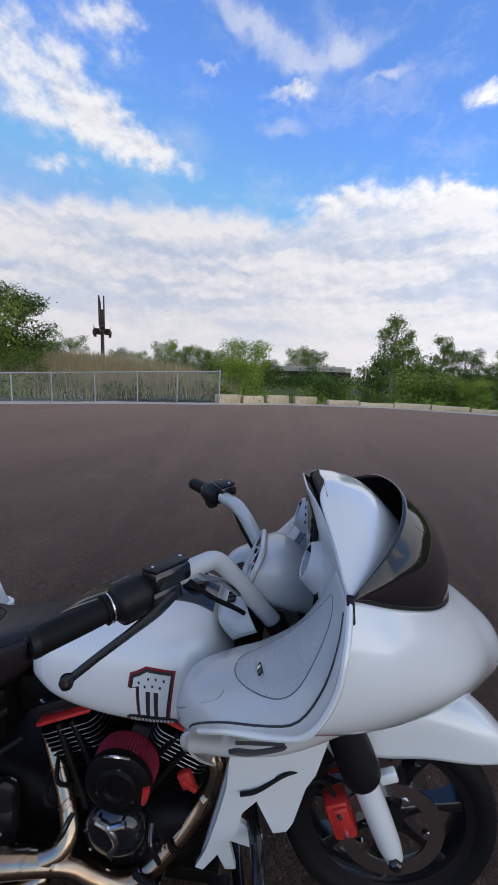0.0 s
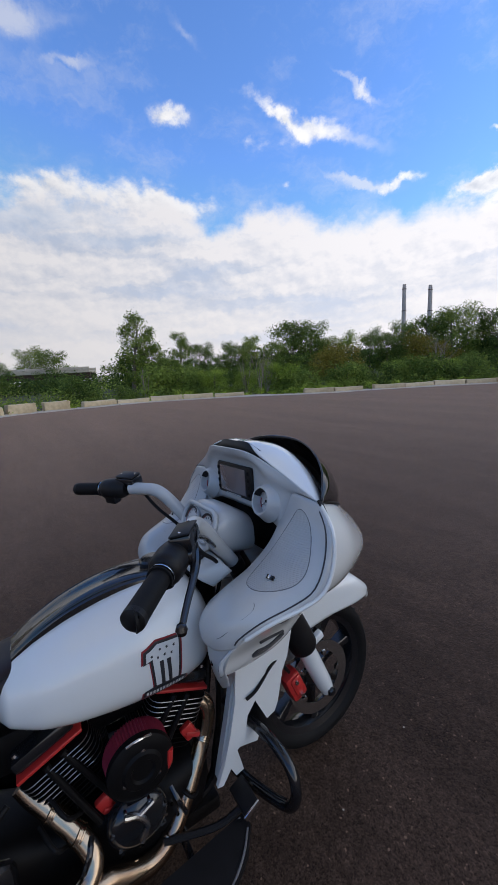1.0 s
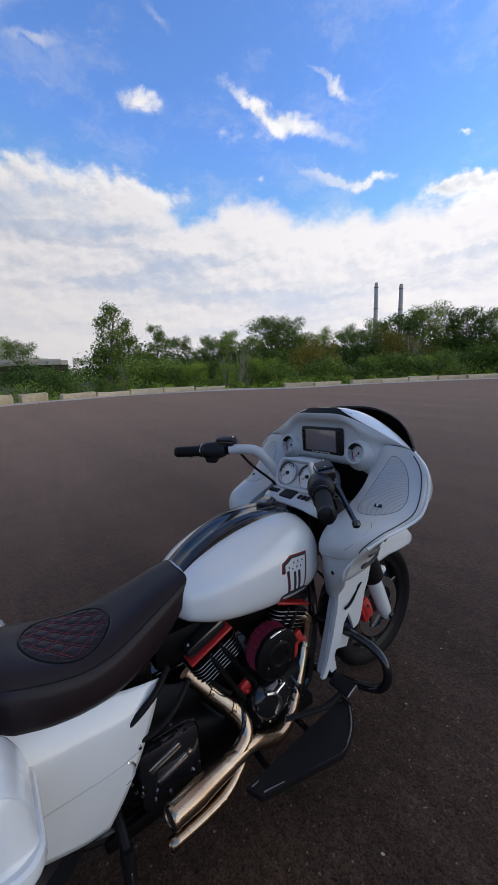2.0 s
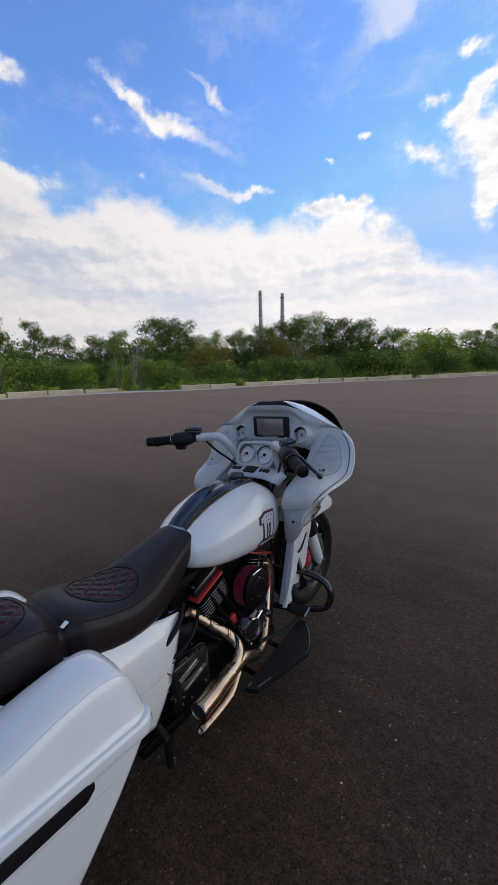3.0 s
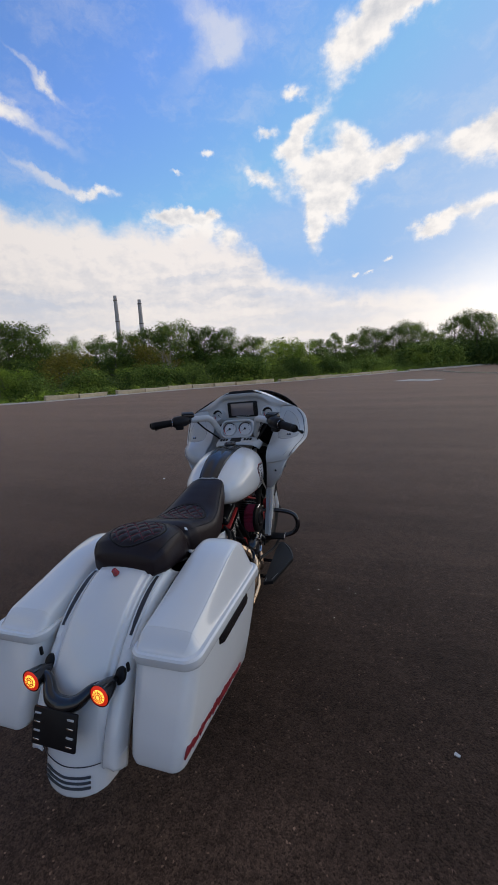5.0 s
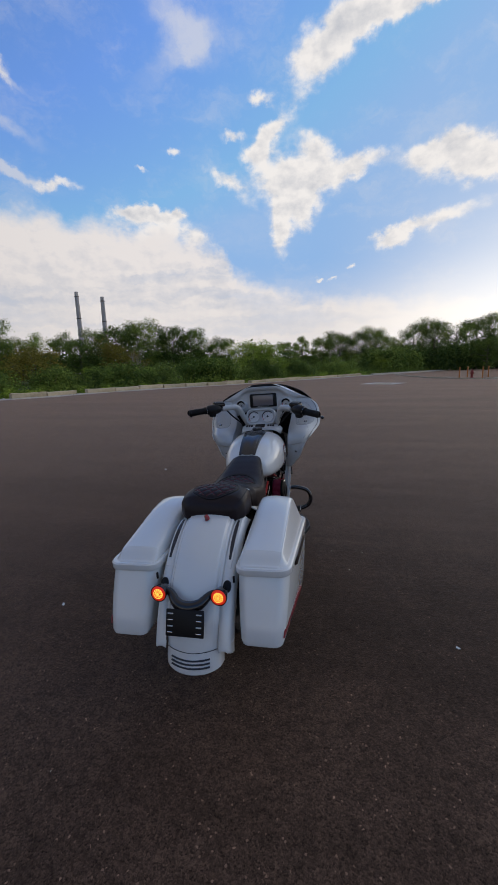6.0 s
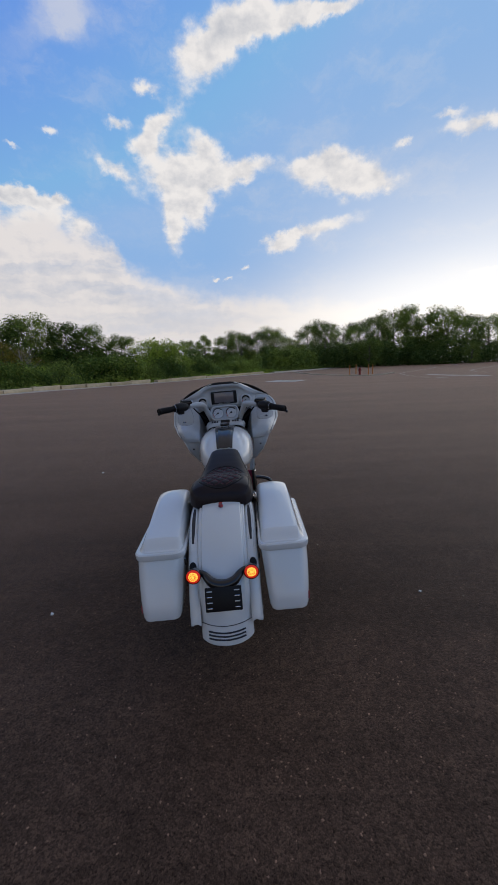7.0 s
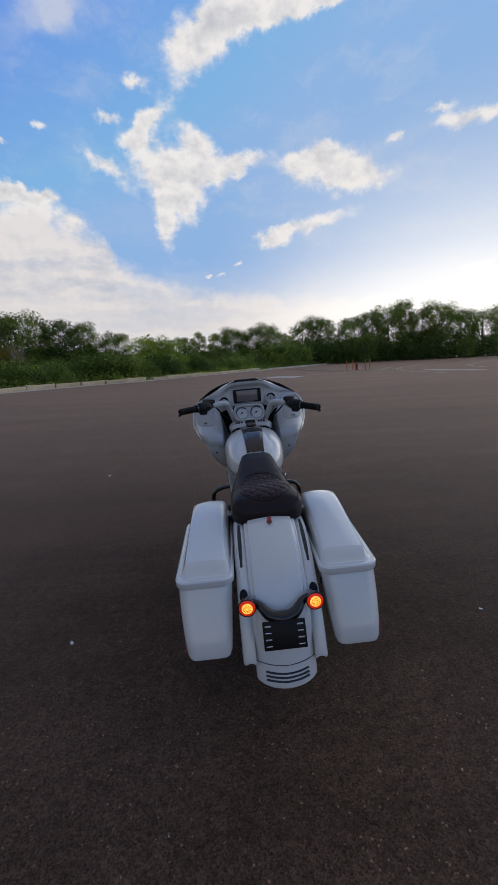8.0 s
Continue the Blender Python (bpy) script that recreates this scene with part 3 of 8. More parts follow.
def hydrant_island():
    bm = bmesh.new()
    pts = spline([(9.8, 58, 0), (10.2, 43.8, 0), (12.0, 37.8, 0), (14.2, 35.6, 0), (18.2, 40.6, 0)], 6)
    rings = []
    for i, p in enumerate(pts):
        t = (pts[min(i + 1, len(pts) - 1)] - pts[max(i - 1, 0)]).normalized()
        o = Vector((-t.y, t.x, 0)) * 0.09
        rings.append([p - o, p - o + Vector((0, 0, 0.09)), p + o + Vector((0, 0, 0.09)), p + o])
    skin(bm, rings, True, True)
    tagged(part("island_kerb", bm, M_PALE, smooth=30), "low worn kerb round the hydrant's island", "kerb", kind="structure")
    h = thing("fire_hydrant", "red iron fire hydrant on the lot's island", "fire hydrant")
    h.matrix_world = pose(14.0, 39.6, 0, 0, 0, 30)
    bm = bmesh.new()
    lathe(bm, [(0.0, 0.0), (0.17, 0.0), (0.17, 0.05), (0.115, 0.06), (0.11, 0.52), (0.15, 0.54), (0.15, 0.59), (0.12, 0.61), (0.11, 0.66), (0.06, 0.74), (0.0, 0.75)], sides=20)
    part("barrel", bm, M_HYDRANT, h)
    bm = bmesh.new()
    lathe(bm, [(0.0, 0.0), (0.035, 0.0), (0.03, 0.06), (0.0, 0.06)], Matrix.Translation((0, 0, 0.75)), 6)
    part("nut", bm, M_HYDRANT, h)
    for a in (0, 90, 180):
        bm = bmesh.new()
        m = pose(0, 0, 0.43, 0, 0, a) @ pose(0.09, 0, 0, 0, 90, 0)
        lathe(bm, [(0.0, 0.0), (0.05, 0.0), (0.05, 0.07), (0.065, 0.07), (0.065, 0.11), (0.0, 0.11)], m, 14)
        part("outlet_cap", bm, M_HYDRANT, h)
    bm = bmesh.new()
    lathe(bm, [(0.0, 0.0), (0.055, 0.0), (0.055, 1.02), (0.045, 1.06), (0.0, 1.075)], sides=16)
    post = finish(bm, "bollard", M_ORANGE)
    for x, y in ((12.7, 39.0), (14.6, 38.6), (14.1, 41.2), (15.8, 40.6)):
        ob = new("bollard", post)
        ob.location = (x, y, 0)
        tagged(ob, "slim orange steel bollard guarding the hydrant", "bollard", "bollards round the hydrant")


hydrant_island()


def chain_fence():
    f = thing("chain_link_fence", "galvanised chain-link fence with slim posts and top rail", "fence")
    a, length, h = Vector((-21.2, -1.8, 0)), 13.6, 1.90
    t = Vector((0.487, -0.873, 0)).normalized()
    b = a + t * length

    def fall(d):
        """The fence gets lower along its run."""
        return 1 - 0.026 * d
    for i, d in enumerate((0, 2.53, 4.69, 6.79, 8.76, 10.44, 12.1, 13.6)):
        p = a + t * d
        bm = bmesh.new()
        r = 0.042 if i == 0 else 0.032
        tube(bm, [p + Vector((0, 0, -0.1)), p + Vector((0, 0, h * fall(d) + (0.08 if i == 0 else 0.03)))], r, 8, 1)
        part("post", bm, M_GALV, f)
    bm = bmesh.new()
    tube(bm, [a + Vector((0, 0, h)), b + Vector((0, 0, h * fall(length)))], 0.026, 8, 1)
    part("top_rail", bm, M_GALV, f)
    verts, faces = [], []
    step, w = 0.085, 0.0026
    k = -h
    nrm = Vector((-t.y, t.x, 0)) * 0.004
    while k < length:
        for sgn in (1, -1):
            s0, s1 = (k, k + h) if sgn > 0 else (k + h, k)
            z0, z1 = 0.03, h
            # clip to the fence's ends
            lo, hi = 0.0, 1.0
            for e in (0.0, length):
                if (s0 - e) * (s1 - e) < 0:
                    u = (e - s0) / (s1 - s0)
                    if (s0 < e) == (e == 0.0):
                        lo = max(lo, u)
                    else:
                        hi = min(hi, u)
            p = a + t * (s0 + (s1 - s0) * lo) + Vector((0, 0, z0 + (z1 - z0) * lo)) + nrm * sgn
            q = a + t * (s0 + (s1 - s0) * hi) + Vector((0, 0, z0 + (z1 - z0) * hi)) + nrm * sgn
            p.z, q.z = p.z * fall((p - a).dot(t)), q.z * fall((q - a).dot(t))
            d = (q - p).normalized()
            o = d.cross(nrm.normalized()) * w
            i0 = len(verts)
            nn = nrm.normalized() * w
            for c in (p, q):
                verts += [c + o, c - o * 0.5 + nn, c - o * 0.5 - nn]
            faces += [(i0, i0 + 1, i0 + 4, i0 + 3), (i0 + 1, i0 + 2, i0 + 5, i0 + 4), (i0 + 2, i0, i0 + 3, i0 + 5)]
        k += step
    ob = new("wire_mesh", from_arrays("wire_mesh", verts, faces, M_GALV))
    ob.parent = f
    tagged(ob, "diamond wire mesh", kind="stuff")


chain_fence()


# ---------------------------------------------------------------- trees and growth
def leaf_cloud(rnd, blobs, count, size, flat=0.75):
    """Leaf sprays: small bent quads scattered over and in ellipsoids (centre, radii)."""
    vol = np.array([b[1][0] * b[1][1] * b[1][2] for b in blobs]) ** 0.67
    pick = rnd.choice(len(blobs), count, p=vol / vol.sum())
    d = rnd.normal(size=(count, 3))
    d /= np.linalg.norm(d, axis=1)[:, None]
    r = 1 - 0.55 * rnd.random(count) ** 1.6
    r *= 1 + 0.22 * rnd.normal(size=count) * (rnd.random(count) < 0.35)
    C = np.array([b[0] for b in blobs])[pick]
    R = np.array([b[1] for b in blobs])[pick]
    P = C + d * R * r[:, None]
    n = d * np.array([1, 1, flat]) + rnd.normal(size=(count, 3)) * 0.55 + np.array([0, 0, 0.75])
    n /= np.linalg.norm(n, axis=1)[:, None]
    a = np.cross(n, rnd.normal(size=(count, 3)))
    a /= np.linalg.norm(a, axis=1)[:, None]
    b = np.cross(n, a)
    s = size * (0.55 + 0.9 * rnd.random(count))[:, None]
    V = np.stack([P - a * s, P - b * s * 0.42 + n * s * 0.10, P + a * s, P + b * s * 0.42 + n * s * 0.10], 1).reshape(-1, 3)
    F = np.arange(count * 4).reshape(-1, 4)
    return V, F


def limbs(bm, rnd, height, spread, trunk_r, crown_base, n):
    """A tapered trunk with limbs and side twigs; returns places for foliage with their relative sizes."""
    lean = Vector((rnd.normal() * 0.05, rnd.normal() * 0.05, 0)) * height
    top = Vector((0, 0, height * 0.88)) + lean
    tube(bm, [(0, 0, -0.2), lean * 0.3 + Vector((0, 0, height * 0.35)), top], trunk_r, 8, 4, True, [trunk_r * 1.35, trunk_r, trunk_r * 0.62, trunk_r * 0.2])
    tufts = [(top, 0.75), (top + Vector((0, 0, spread * 0.22)), 0.45)]
    for i in range(n):
        f = crown_base + (0.93 - crown_base) * (i + rnd.random()) / n
        a = i * 2.4 + rnd.random() * 1.2
        p = lean * f + Vector((0, 0, height * f * 0.88))
        belly = math.sin(math.pi * min(1.0, 0.22 + 0.70 * (f - crown_base) / (1 - crown_base))) ** 0.7
        l = spread * (0.28 + 0.72 * belly) * (0.62 + 0.55 * rnd.random())
        q = p + Vector((math.cos(a) * l, math.sin(a) * l, l * (0.05 + 0.55 * f + 0.3 * rnd.random())))
        m = p.lerp(q, 0.5) - Vector((0, 0, 0.08 * l))
        r = trunk_r * (0.55 - 0.35 * f)
        tube(bm, [p, m, q], r, 6, 3, True, [r, r * 0.7, r * 0.25])
        tufts += [(q, 0.70), (m.lerp(q, 0.45), 0.85)]
        for k in range(2):
            b = a + rnd.uniform(-1.3, 1.3)
            e = m.lerp(q, rnd.random()) + Vector((math.cos(b), math.sin(b), rnd.uniform(0.1, 1.1))) * l * rnd.uniform(0.22, 0.42)
            tube(bm, [m.lerp(q, 0.35), e], r * 0.4, 4, 1, True)
            tufts.append((e, 0.42 + 0.25 * rnd.random()))
    return tufts


TOPS = {}


def tree_kind(seed, height, spread, material, leaves, size, crown_base=0.3, n=11, puff=0.62, label="", name="tree"):
    rnd = np.random.default_rng(seed)
    t = thing(name, label, "tree")
    bm = bmesh.new()
    tufts = limbs(bm, rnd, height, spread, 0.024 * height, crown_base, n)
    part("trunk", bm, M_BARK, t)
    blobs = []
    for q, k in tufts:
        r = spread * puff * k * (0.75 + 0.5 * rnd.random())
        c = np.array(q) + rnd.normal(size=3) * spread * 0.05
        blobs.append((c, np.array([r, r, r * (0.60 + 0.3 * rnd.random())])))
    V, F = leaf_cloud(rnd, blobs, leaves, size)
    crown = new("crown", from_arrays("crown", V.tolist(), F.tolist(), material))
    crown.parent = t
    TOPS[t.name] = float(np.percentile(V[:, 2], 97.5))
    return t


def bush_kind(seed, radius, height, material, leaves, size, label):
    rnd = np.random.default_rng(seed)
    t = thing("bush", label, "bush")
    bm = bmesh.new()
    blobs = []
    for i in range(9):
        a, l = i * 2.4, radius * (0.25 + 0.6 * rnd.random())
        q = Vector((math.cos(a) * l, math.sin(a) * l, height * (0.35 + 0.5 * rnd.random())))
        tube(bm, [(0.05 * math.cos(a), 0.05 * math.sin(a), -0.1), q * 0.5 + Vector((0, 0, 0.1)), q], 0.03, 5, 3, True, [0.03, 0.02, 0.008])
        r = radius * (0.32 + 0.2 * rnd.random())
        blobs.append((np.array(q), np.array([r, r, r * 0.8])))
        blobs.append((np.array((q.x * 1.1, q.y * 1.1, height * 0.22)), np.array([r, r, height * 0.25])))
    part("stems", bm, M_BARK, t)
    V, F = leaf_cloud(rnd, blobs, leaves, size)
    crown = new("crown", from_arrays("crown", V.tolist(), F.tolist(), material))
    crown.parent = t
    return t


TREES = {
    "round": tree_kind(1, 10, 3.4, M_LEAF, 8600, 0.150, 0.16, 13, label="leafy green tree with a rounded crown in the wood"),
    "dark": tree_kind(2, 10, 3.2, M_LEAF_DARK, 8600, 0.150, 0.14, 13, label="dense dark green tree in the wood"),
    "tall": tree_kind(3, 12, 2.5, M_LEAF, 7600, 0.150, 0.12, 15, 0.62, label="slender tall green tree above the undergrowth"),
    "open": tree_kind(4, 10, 3.5, M_LEAF, 6400, 0.145, 0.12, 16, 0.46, label="open branching tree with sparse dark leaves"),
    "bright": tree_kind(5, 8, 3.6, M_LEAF_BRIGHT, 9000, 0.130, 0.08, 14, label="bright yellow-green tree at the wood's edge"),
    "bronze": tree_kind(6, 6, 2.8, M_LEAF_BRONZE, 7000, 0.125, 0.08, 12, label="bronze-green small tree at the wood's edge"),
}
BUSHES = [bush_kind(11, 1.9, 2.2, M_LEAF, 4200, 0.100, "broad green bush behind the kerb"),
          bush_kind(12, 1.6, 1.7, M_LEAF_BRIGHT, 4000, 0.090, "bright green bush behind the kerb"),
          bush_kind(13, 2.1, 2.5, M_LEAF_DARK, 4600, 0.105, "dark green bush behind the kerb")]
used = set()


def at_bearing(azimuth, distance):
    return Vector((math.sin(radians(azimuth)) * distance + 0.6, math.cos(radians(azimuth)) * distance, -0.09))


def place(kind, loc, scale, turn, squash=1.0):
    m = Matrix.LocRotScale(loc, Euler((0, 0, turn)), (scale * squash, scale * squash, scale))
    src = TREES[kind] if isinstance(kind, str) else BUSHES[kind]
    if src.name not in used:
        used.add(src.name)
        src.matrix_world = m
        return src
    return copy_thing(src, m)


NATURAL = {k: TOPS[t.name] for k, t in TREES.items()}
# the wood's skyline: bearing, distance, elevation of the top in degrees, kind
SKYLINE = [(-127, 34, 9.6, "round"), (-123.5, 36, 8.2, "dark"), (-120.5, 46, 4.6, "round"), (-118, 60, 3.8, "open"), (-111.5, 62, 3.6, "round"), (-108.5, 60, 4.9, "open"), (-105, 58, 5.2, "round"), (-102, 55, 5.0, "dark"),
           (-99, 52, 4.4, "round"), (-95.5, 40, 4.4, "round"), (-92.5, 38, 4.6, "bright"), (-89.5, 60, 3.3, "dark"), (-86, 95, 4.9, "round"), (-83.5, 90, 4.6, "round"), (-81, 110, 3.2, "open"),
           (-76.5, 110, 3.0, "open"), (-72.8, 46, 7.6, "tall"), (-70, 48, 5.6, "dark"), (-66.4, 60, 7.2, "tall"), (-63, 52, 5.4, "dark"), (-60, 48, 4.6, "open"), (-57.5, 46, 5.0, "round"), (-54.6, 44, 6.3, "tall"),
           (-52.5, 50, 5.0, "dark"), (-49.5, 60, 7.9, "dark"), (-47.2, 60, 7.4, "round"), (-44.6, 64, 5.2, "dark"), (-42, 70, 7.0, "open"), (-39.0, 70, 7.2, "open"), (-36.5, 60, 5.0, "dark"), (-34.2, 64, 6.0, "round"),
           (-31.5, 60, 7.2, "dark"), (-28.5, 60, 7.5, "round"), (-26, 64, 7.0, "open"), (-23.8, 62, 7.0, "dark"), (-21, 64, 6.2, "round"), (-18.5, 66, 5.8, "open"), (-16.5, 70, 5.0, "dark"),
           (-12.2, 46, 5.9, "bright"), (-9.3, 47, 5.2, "bright"), (-6.5, 80, 4.0, "dark"), (-4, 84, 4.8, "tall"), (-1.5, 86, 4.6, "dark"), (1, 88, 4.9, "round"), (3.5, 90, 5.1, "dark"), (6, 92, 5.3, "round"),
           (8.5, 94, 5.3, "open"), (11, 96, 5.8, "dark"), (13.5, 98, 6.0, "round"), (16.3, 94, 6.9, "open"), (18.5, 104, 6.0, "dark"), (21, 106, 6.6, "dark"), (23.2, 108, 7.1, "round"), (25.1, 110, 7.7, "tall"),
           (27.2, 112, 6.4, "dark"), (29.6, 114, 6.6, "round"), (32, 120, 5.8, "dark"), (34.5, 128, 5.4, "round"), (37, 138, 5.0, "dark"), (40, 148, 5.2, "round"), (43.5, 160, 5.0, "dark")]


def wood():
    rnd = random.Random(21)
    for a, d, e, kind in SKYLINE:
        h = d * math.tan(radians(e * 1.10 + 0.5)) + 1.5
        place(kind, at_bearing(a, d), h / NATURAL[kind], rnd.uniform(0, 6.28), rnd.uniform(0.85, 1.1))
    # lower trees fill between and in front
    for a, d, e, kind in SKYLINE:
        if -122 < a < -72 or -16 < a < -6:
            continue
        for k in range(1):
            d2 = d * rnd.uniform(0.80, 1.06)
            h = d2 * math.tan(radians(e * rnd.uniform(0.36, 0.62))) + 1.5
            kd = rnd.choice(["dark", "round", "dark", "bronze" if -60 < a < -30 else "dark", "round"])
            place(kd, at_bearing(a + rnd.uniform(-1.6, 1.6), d2), h / NATURAL[kd], rnd.uniform(0, 6.28), rnd.uniform(1.1, 1.5))
    place("bronze", at_bearing(-43.2, 40), 0.80, 1.0, 1.2)
    place("bright", at_bearing(-35.5, 44), 0.42, 2.0, 0.8)
    for a, d, k in ((-60.5, 31, 0.40), (-55.5, 30, 0.36), (-51, 31, 0.44), (-28, 40, 0.38), (-20, 42, 0.42), (-93.5, 33, 0.62), (7, 74, 0.5)):
        place("bright", at_bearing(a, d), k, a, 1.2)
    # bushes along the edge
    s = edge_length(0.5)
    end = edge_length(96)
    while s < end:
        p, t = along(KERB, s)
        out = Vector((-t.y, t.x, 0))
        far = 1 + max(0, p.y - 40) / 60
        k = rnd.choice((0, 0, 1, 1, 2, 2))
        size = rnd.uniform(0.45, 1.35) * far
        if -93 < math.degrees(math.atan2(p.x - 0.6, p.y)) < -72:
            size *= 0.72                       # low scrub in front of the overpass
        place(k, p + out * rnd.uniform(3.0, 6.5) * far + Vector((0, 0, -0.1)), size, rnd.uniform(0, 6.28))
        s += rnd.uniform(1.5, 2.6) * far


wood()


def undergrowth():
    rnd = np.random.default_rng(8)
    blobs = []
    s, end = edge_length(1.0), edge_length(140)
    while s < end:
        p, t = along(KERB, s)
        out = Vector((-t.y, t.x, 0))
        far = 1 + max(0, p.y - 40) / 45
        for k, (o0, h) in enumerate(((2.4, 0.7), (5.0, 1.2), (8.5, 1.9), (12.5, 2.4))):
            o = (o0 + rnd.normal() * 0.6) * far
            hh = h * (0.35 + 1.0 * rnd.random()) * (1 + 0.4 * (far - 1))
            c = p + out * o
            blobs.append((np.array((c.x, c.y, hh * 0.42)), np.array([1.5 * far, 1.5 * far, hh * 0.62])))
        s += 1.9 * far
    rnd.shuffle(blobs)
    third = len(blobs) // 3
    for some, count, mat, label in ((blobs[:third], 45000, M_LEAF_DARK, "dense dark green undergrowth behind the kerb"), (blobs[third:2 * third], 45000, M_LEAF, "mid-green undergrowth behind the kerb"),
                                    (blobs[2 * third:], 40000, M_LEAF_BRIGHT, "light green undergrowth behind the kerb")):
        V, F = leaf_cloud(rnd, some, count, 0.095)
        ob = new("undergrowth", from_arrays("undergrowth", V.tolist(), F.tolist(), mat))
        tagged(ob, label, "undergrowth", kind="stuff")
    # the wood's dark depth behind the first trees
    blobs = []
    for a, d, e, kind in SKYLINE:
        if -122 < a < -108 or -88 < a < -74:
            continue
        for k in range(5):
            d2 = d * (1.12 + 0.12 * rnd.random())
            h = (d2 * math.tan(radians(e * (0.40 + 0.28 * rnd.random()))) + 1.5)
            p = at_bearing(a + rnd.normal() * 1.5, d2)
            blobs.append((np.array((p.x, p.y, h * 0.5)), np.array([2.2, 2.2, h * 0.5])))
    # scrub on both sides of the overpass
    for k in range(70):
        p = at_bearing(rnd.uniform(-96, -70), 60 + 60 * rnd.random())
        h = 2.2 + 1.6 * rnd.random()
        blobs.append((np.array((p.x, p.y, h * 0.45)), np.array([3.2, 3.2, h * 0.55])))
    # low growth closes the wood's foot where the far trees stand
    for a, d, e, kind in SKYLINE:
        if a < 4:
            continue
        for k in range(7):
            p = at_bearing(a + rnd.uniform(-1.6, 1.6), d * (0.90 + 0.12 * rnd.random()))
            h = d * math.tan(radians(e * (0.15 + 0.35 * rnd.random()))) + 1.2
            blobs.append((np.array((p.x, p.y, h * 0.45)), np.array([2.6, 2.6, h * 0.55])))
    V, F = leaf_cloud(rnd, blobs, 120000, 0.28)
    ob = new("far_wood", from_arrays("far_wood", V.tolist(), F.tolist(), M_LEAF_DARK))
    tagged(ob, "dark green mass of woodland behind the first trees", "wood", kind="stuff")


undergrowth()


def bare_saplings():
    """Thin pale leafless saplings at the wood's edge."""
    rnd = random.Random(14)
    for az, d, h in ((-55.6, 29.5, 3.2), (-53.6, 29.8, 3.6), (-52.6, 30.4, 2.9), (-29.8, 38.0, 4.6), (-28.9, 38.6, 4.0), (-70.5, 31.0, 2.6)):
        t = thing("sapling", "thin pale leafless sapling at the wood's edge", "sapling", "bare saplings")
        t.location = at_bearing(az, d)
        for k in range(4):
            bm = bmesh.new()
            a, lean = rnd.uniform(0, 6.28), rnd.uniform(0.05, 0.22) * h
            q = Vector((math.cos(a) * lean, math.sin(a) * lean, h * rnd.uniform(0.7, 1.0)))
            tube(bm, [(0.04 * k, 0, -0.1), q * 0.5 + Vector((rnd.uniform(-0.1, 0.1), rnd.uniform(-0.1, 0.1), 0)), q], 0.03, 5, 4, True, [0.035, 0.026, 0.010])
            for j in range(5):
                f = 0.35 + 0.12 * j
                b, l = rnd.uniform(0, 6.28), h * rnd.uniform(0.10, 0.24)
                tube(bm, [q * f, q * f + Vector((math.cos(b) * l, math.sin(b) * l, l * rnd.uniform(0.5, 1.4)))], 0.012, 4, 1)
            part("stem", bm, M_TWIG, t)


bare_saplings()


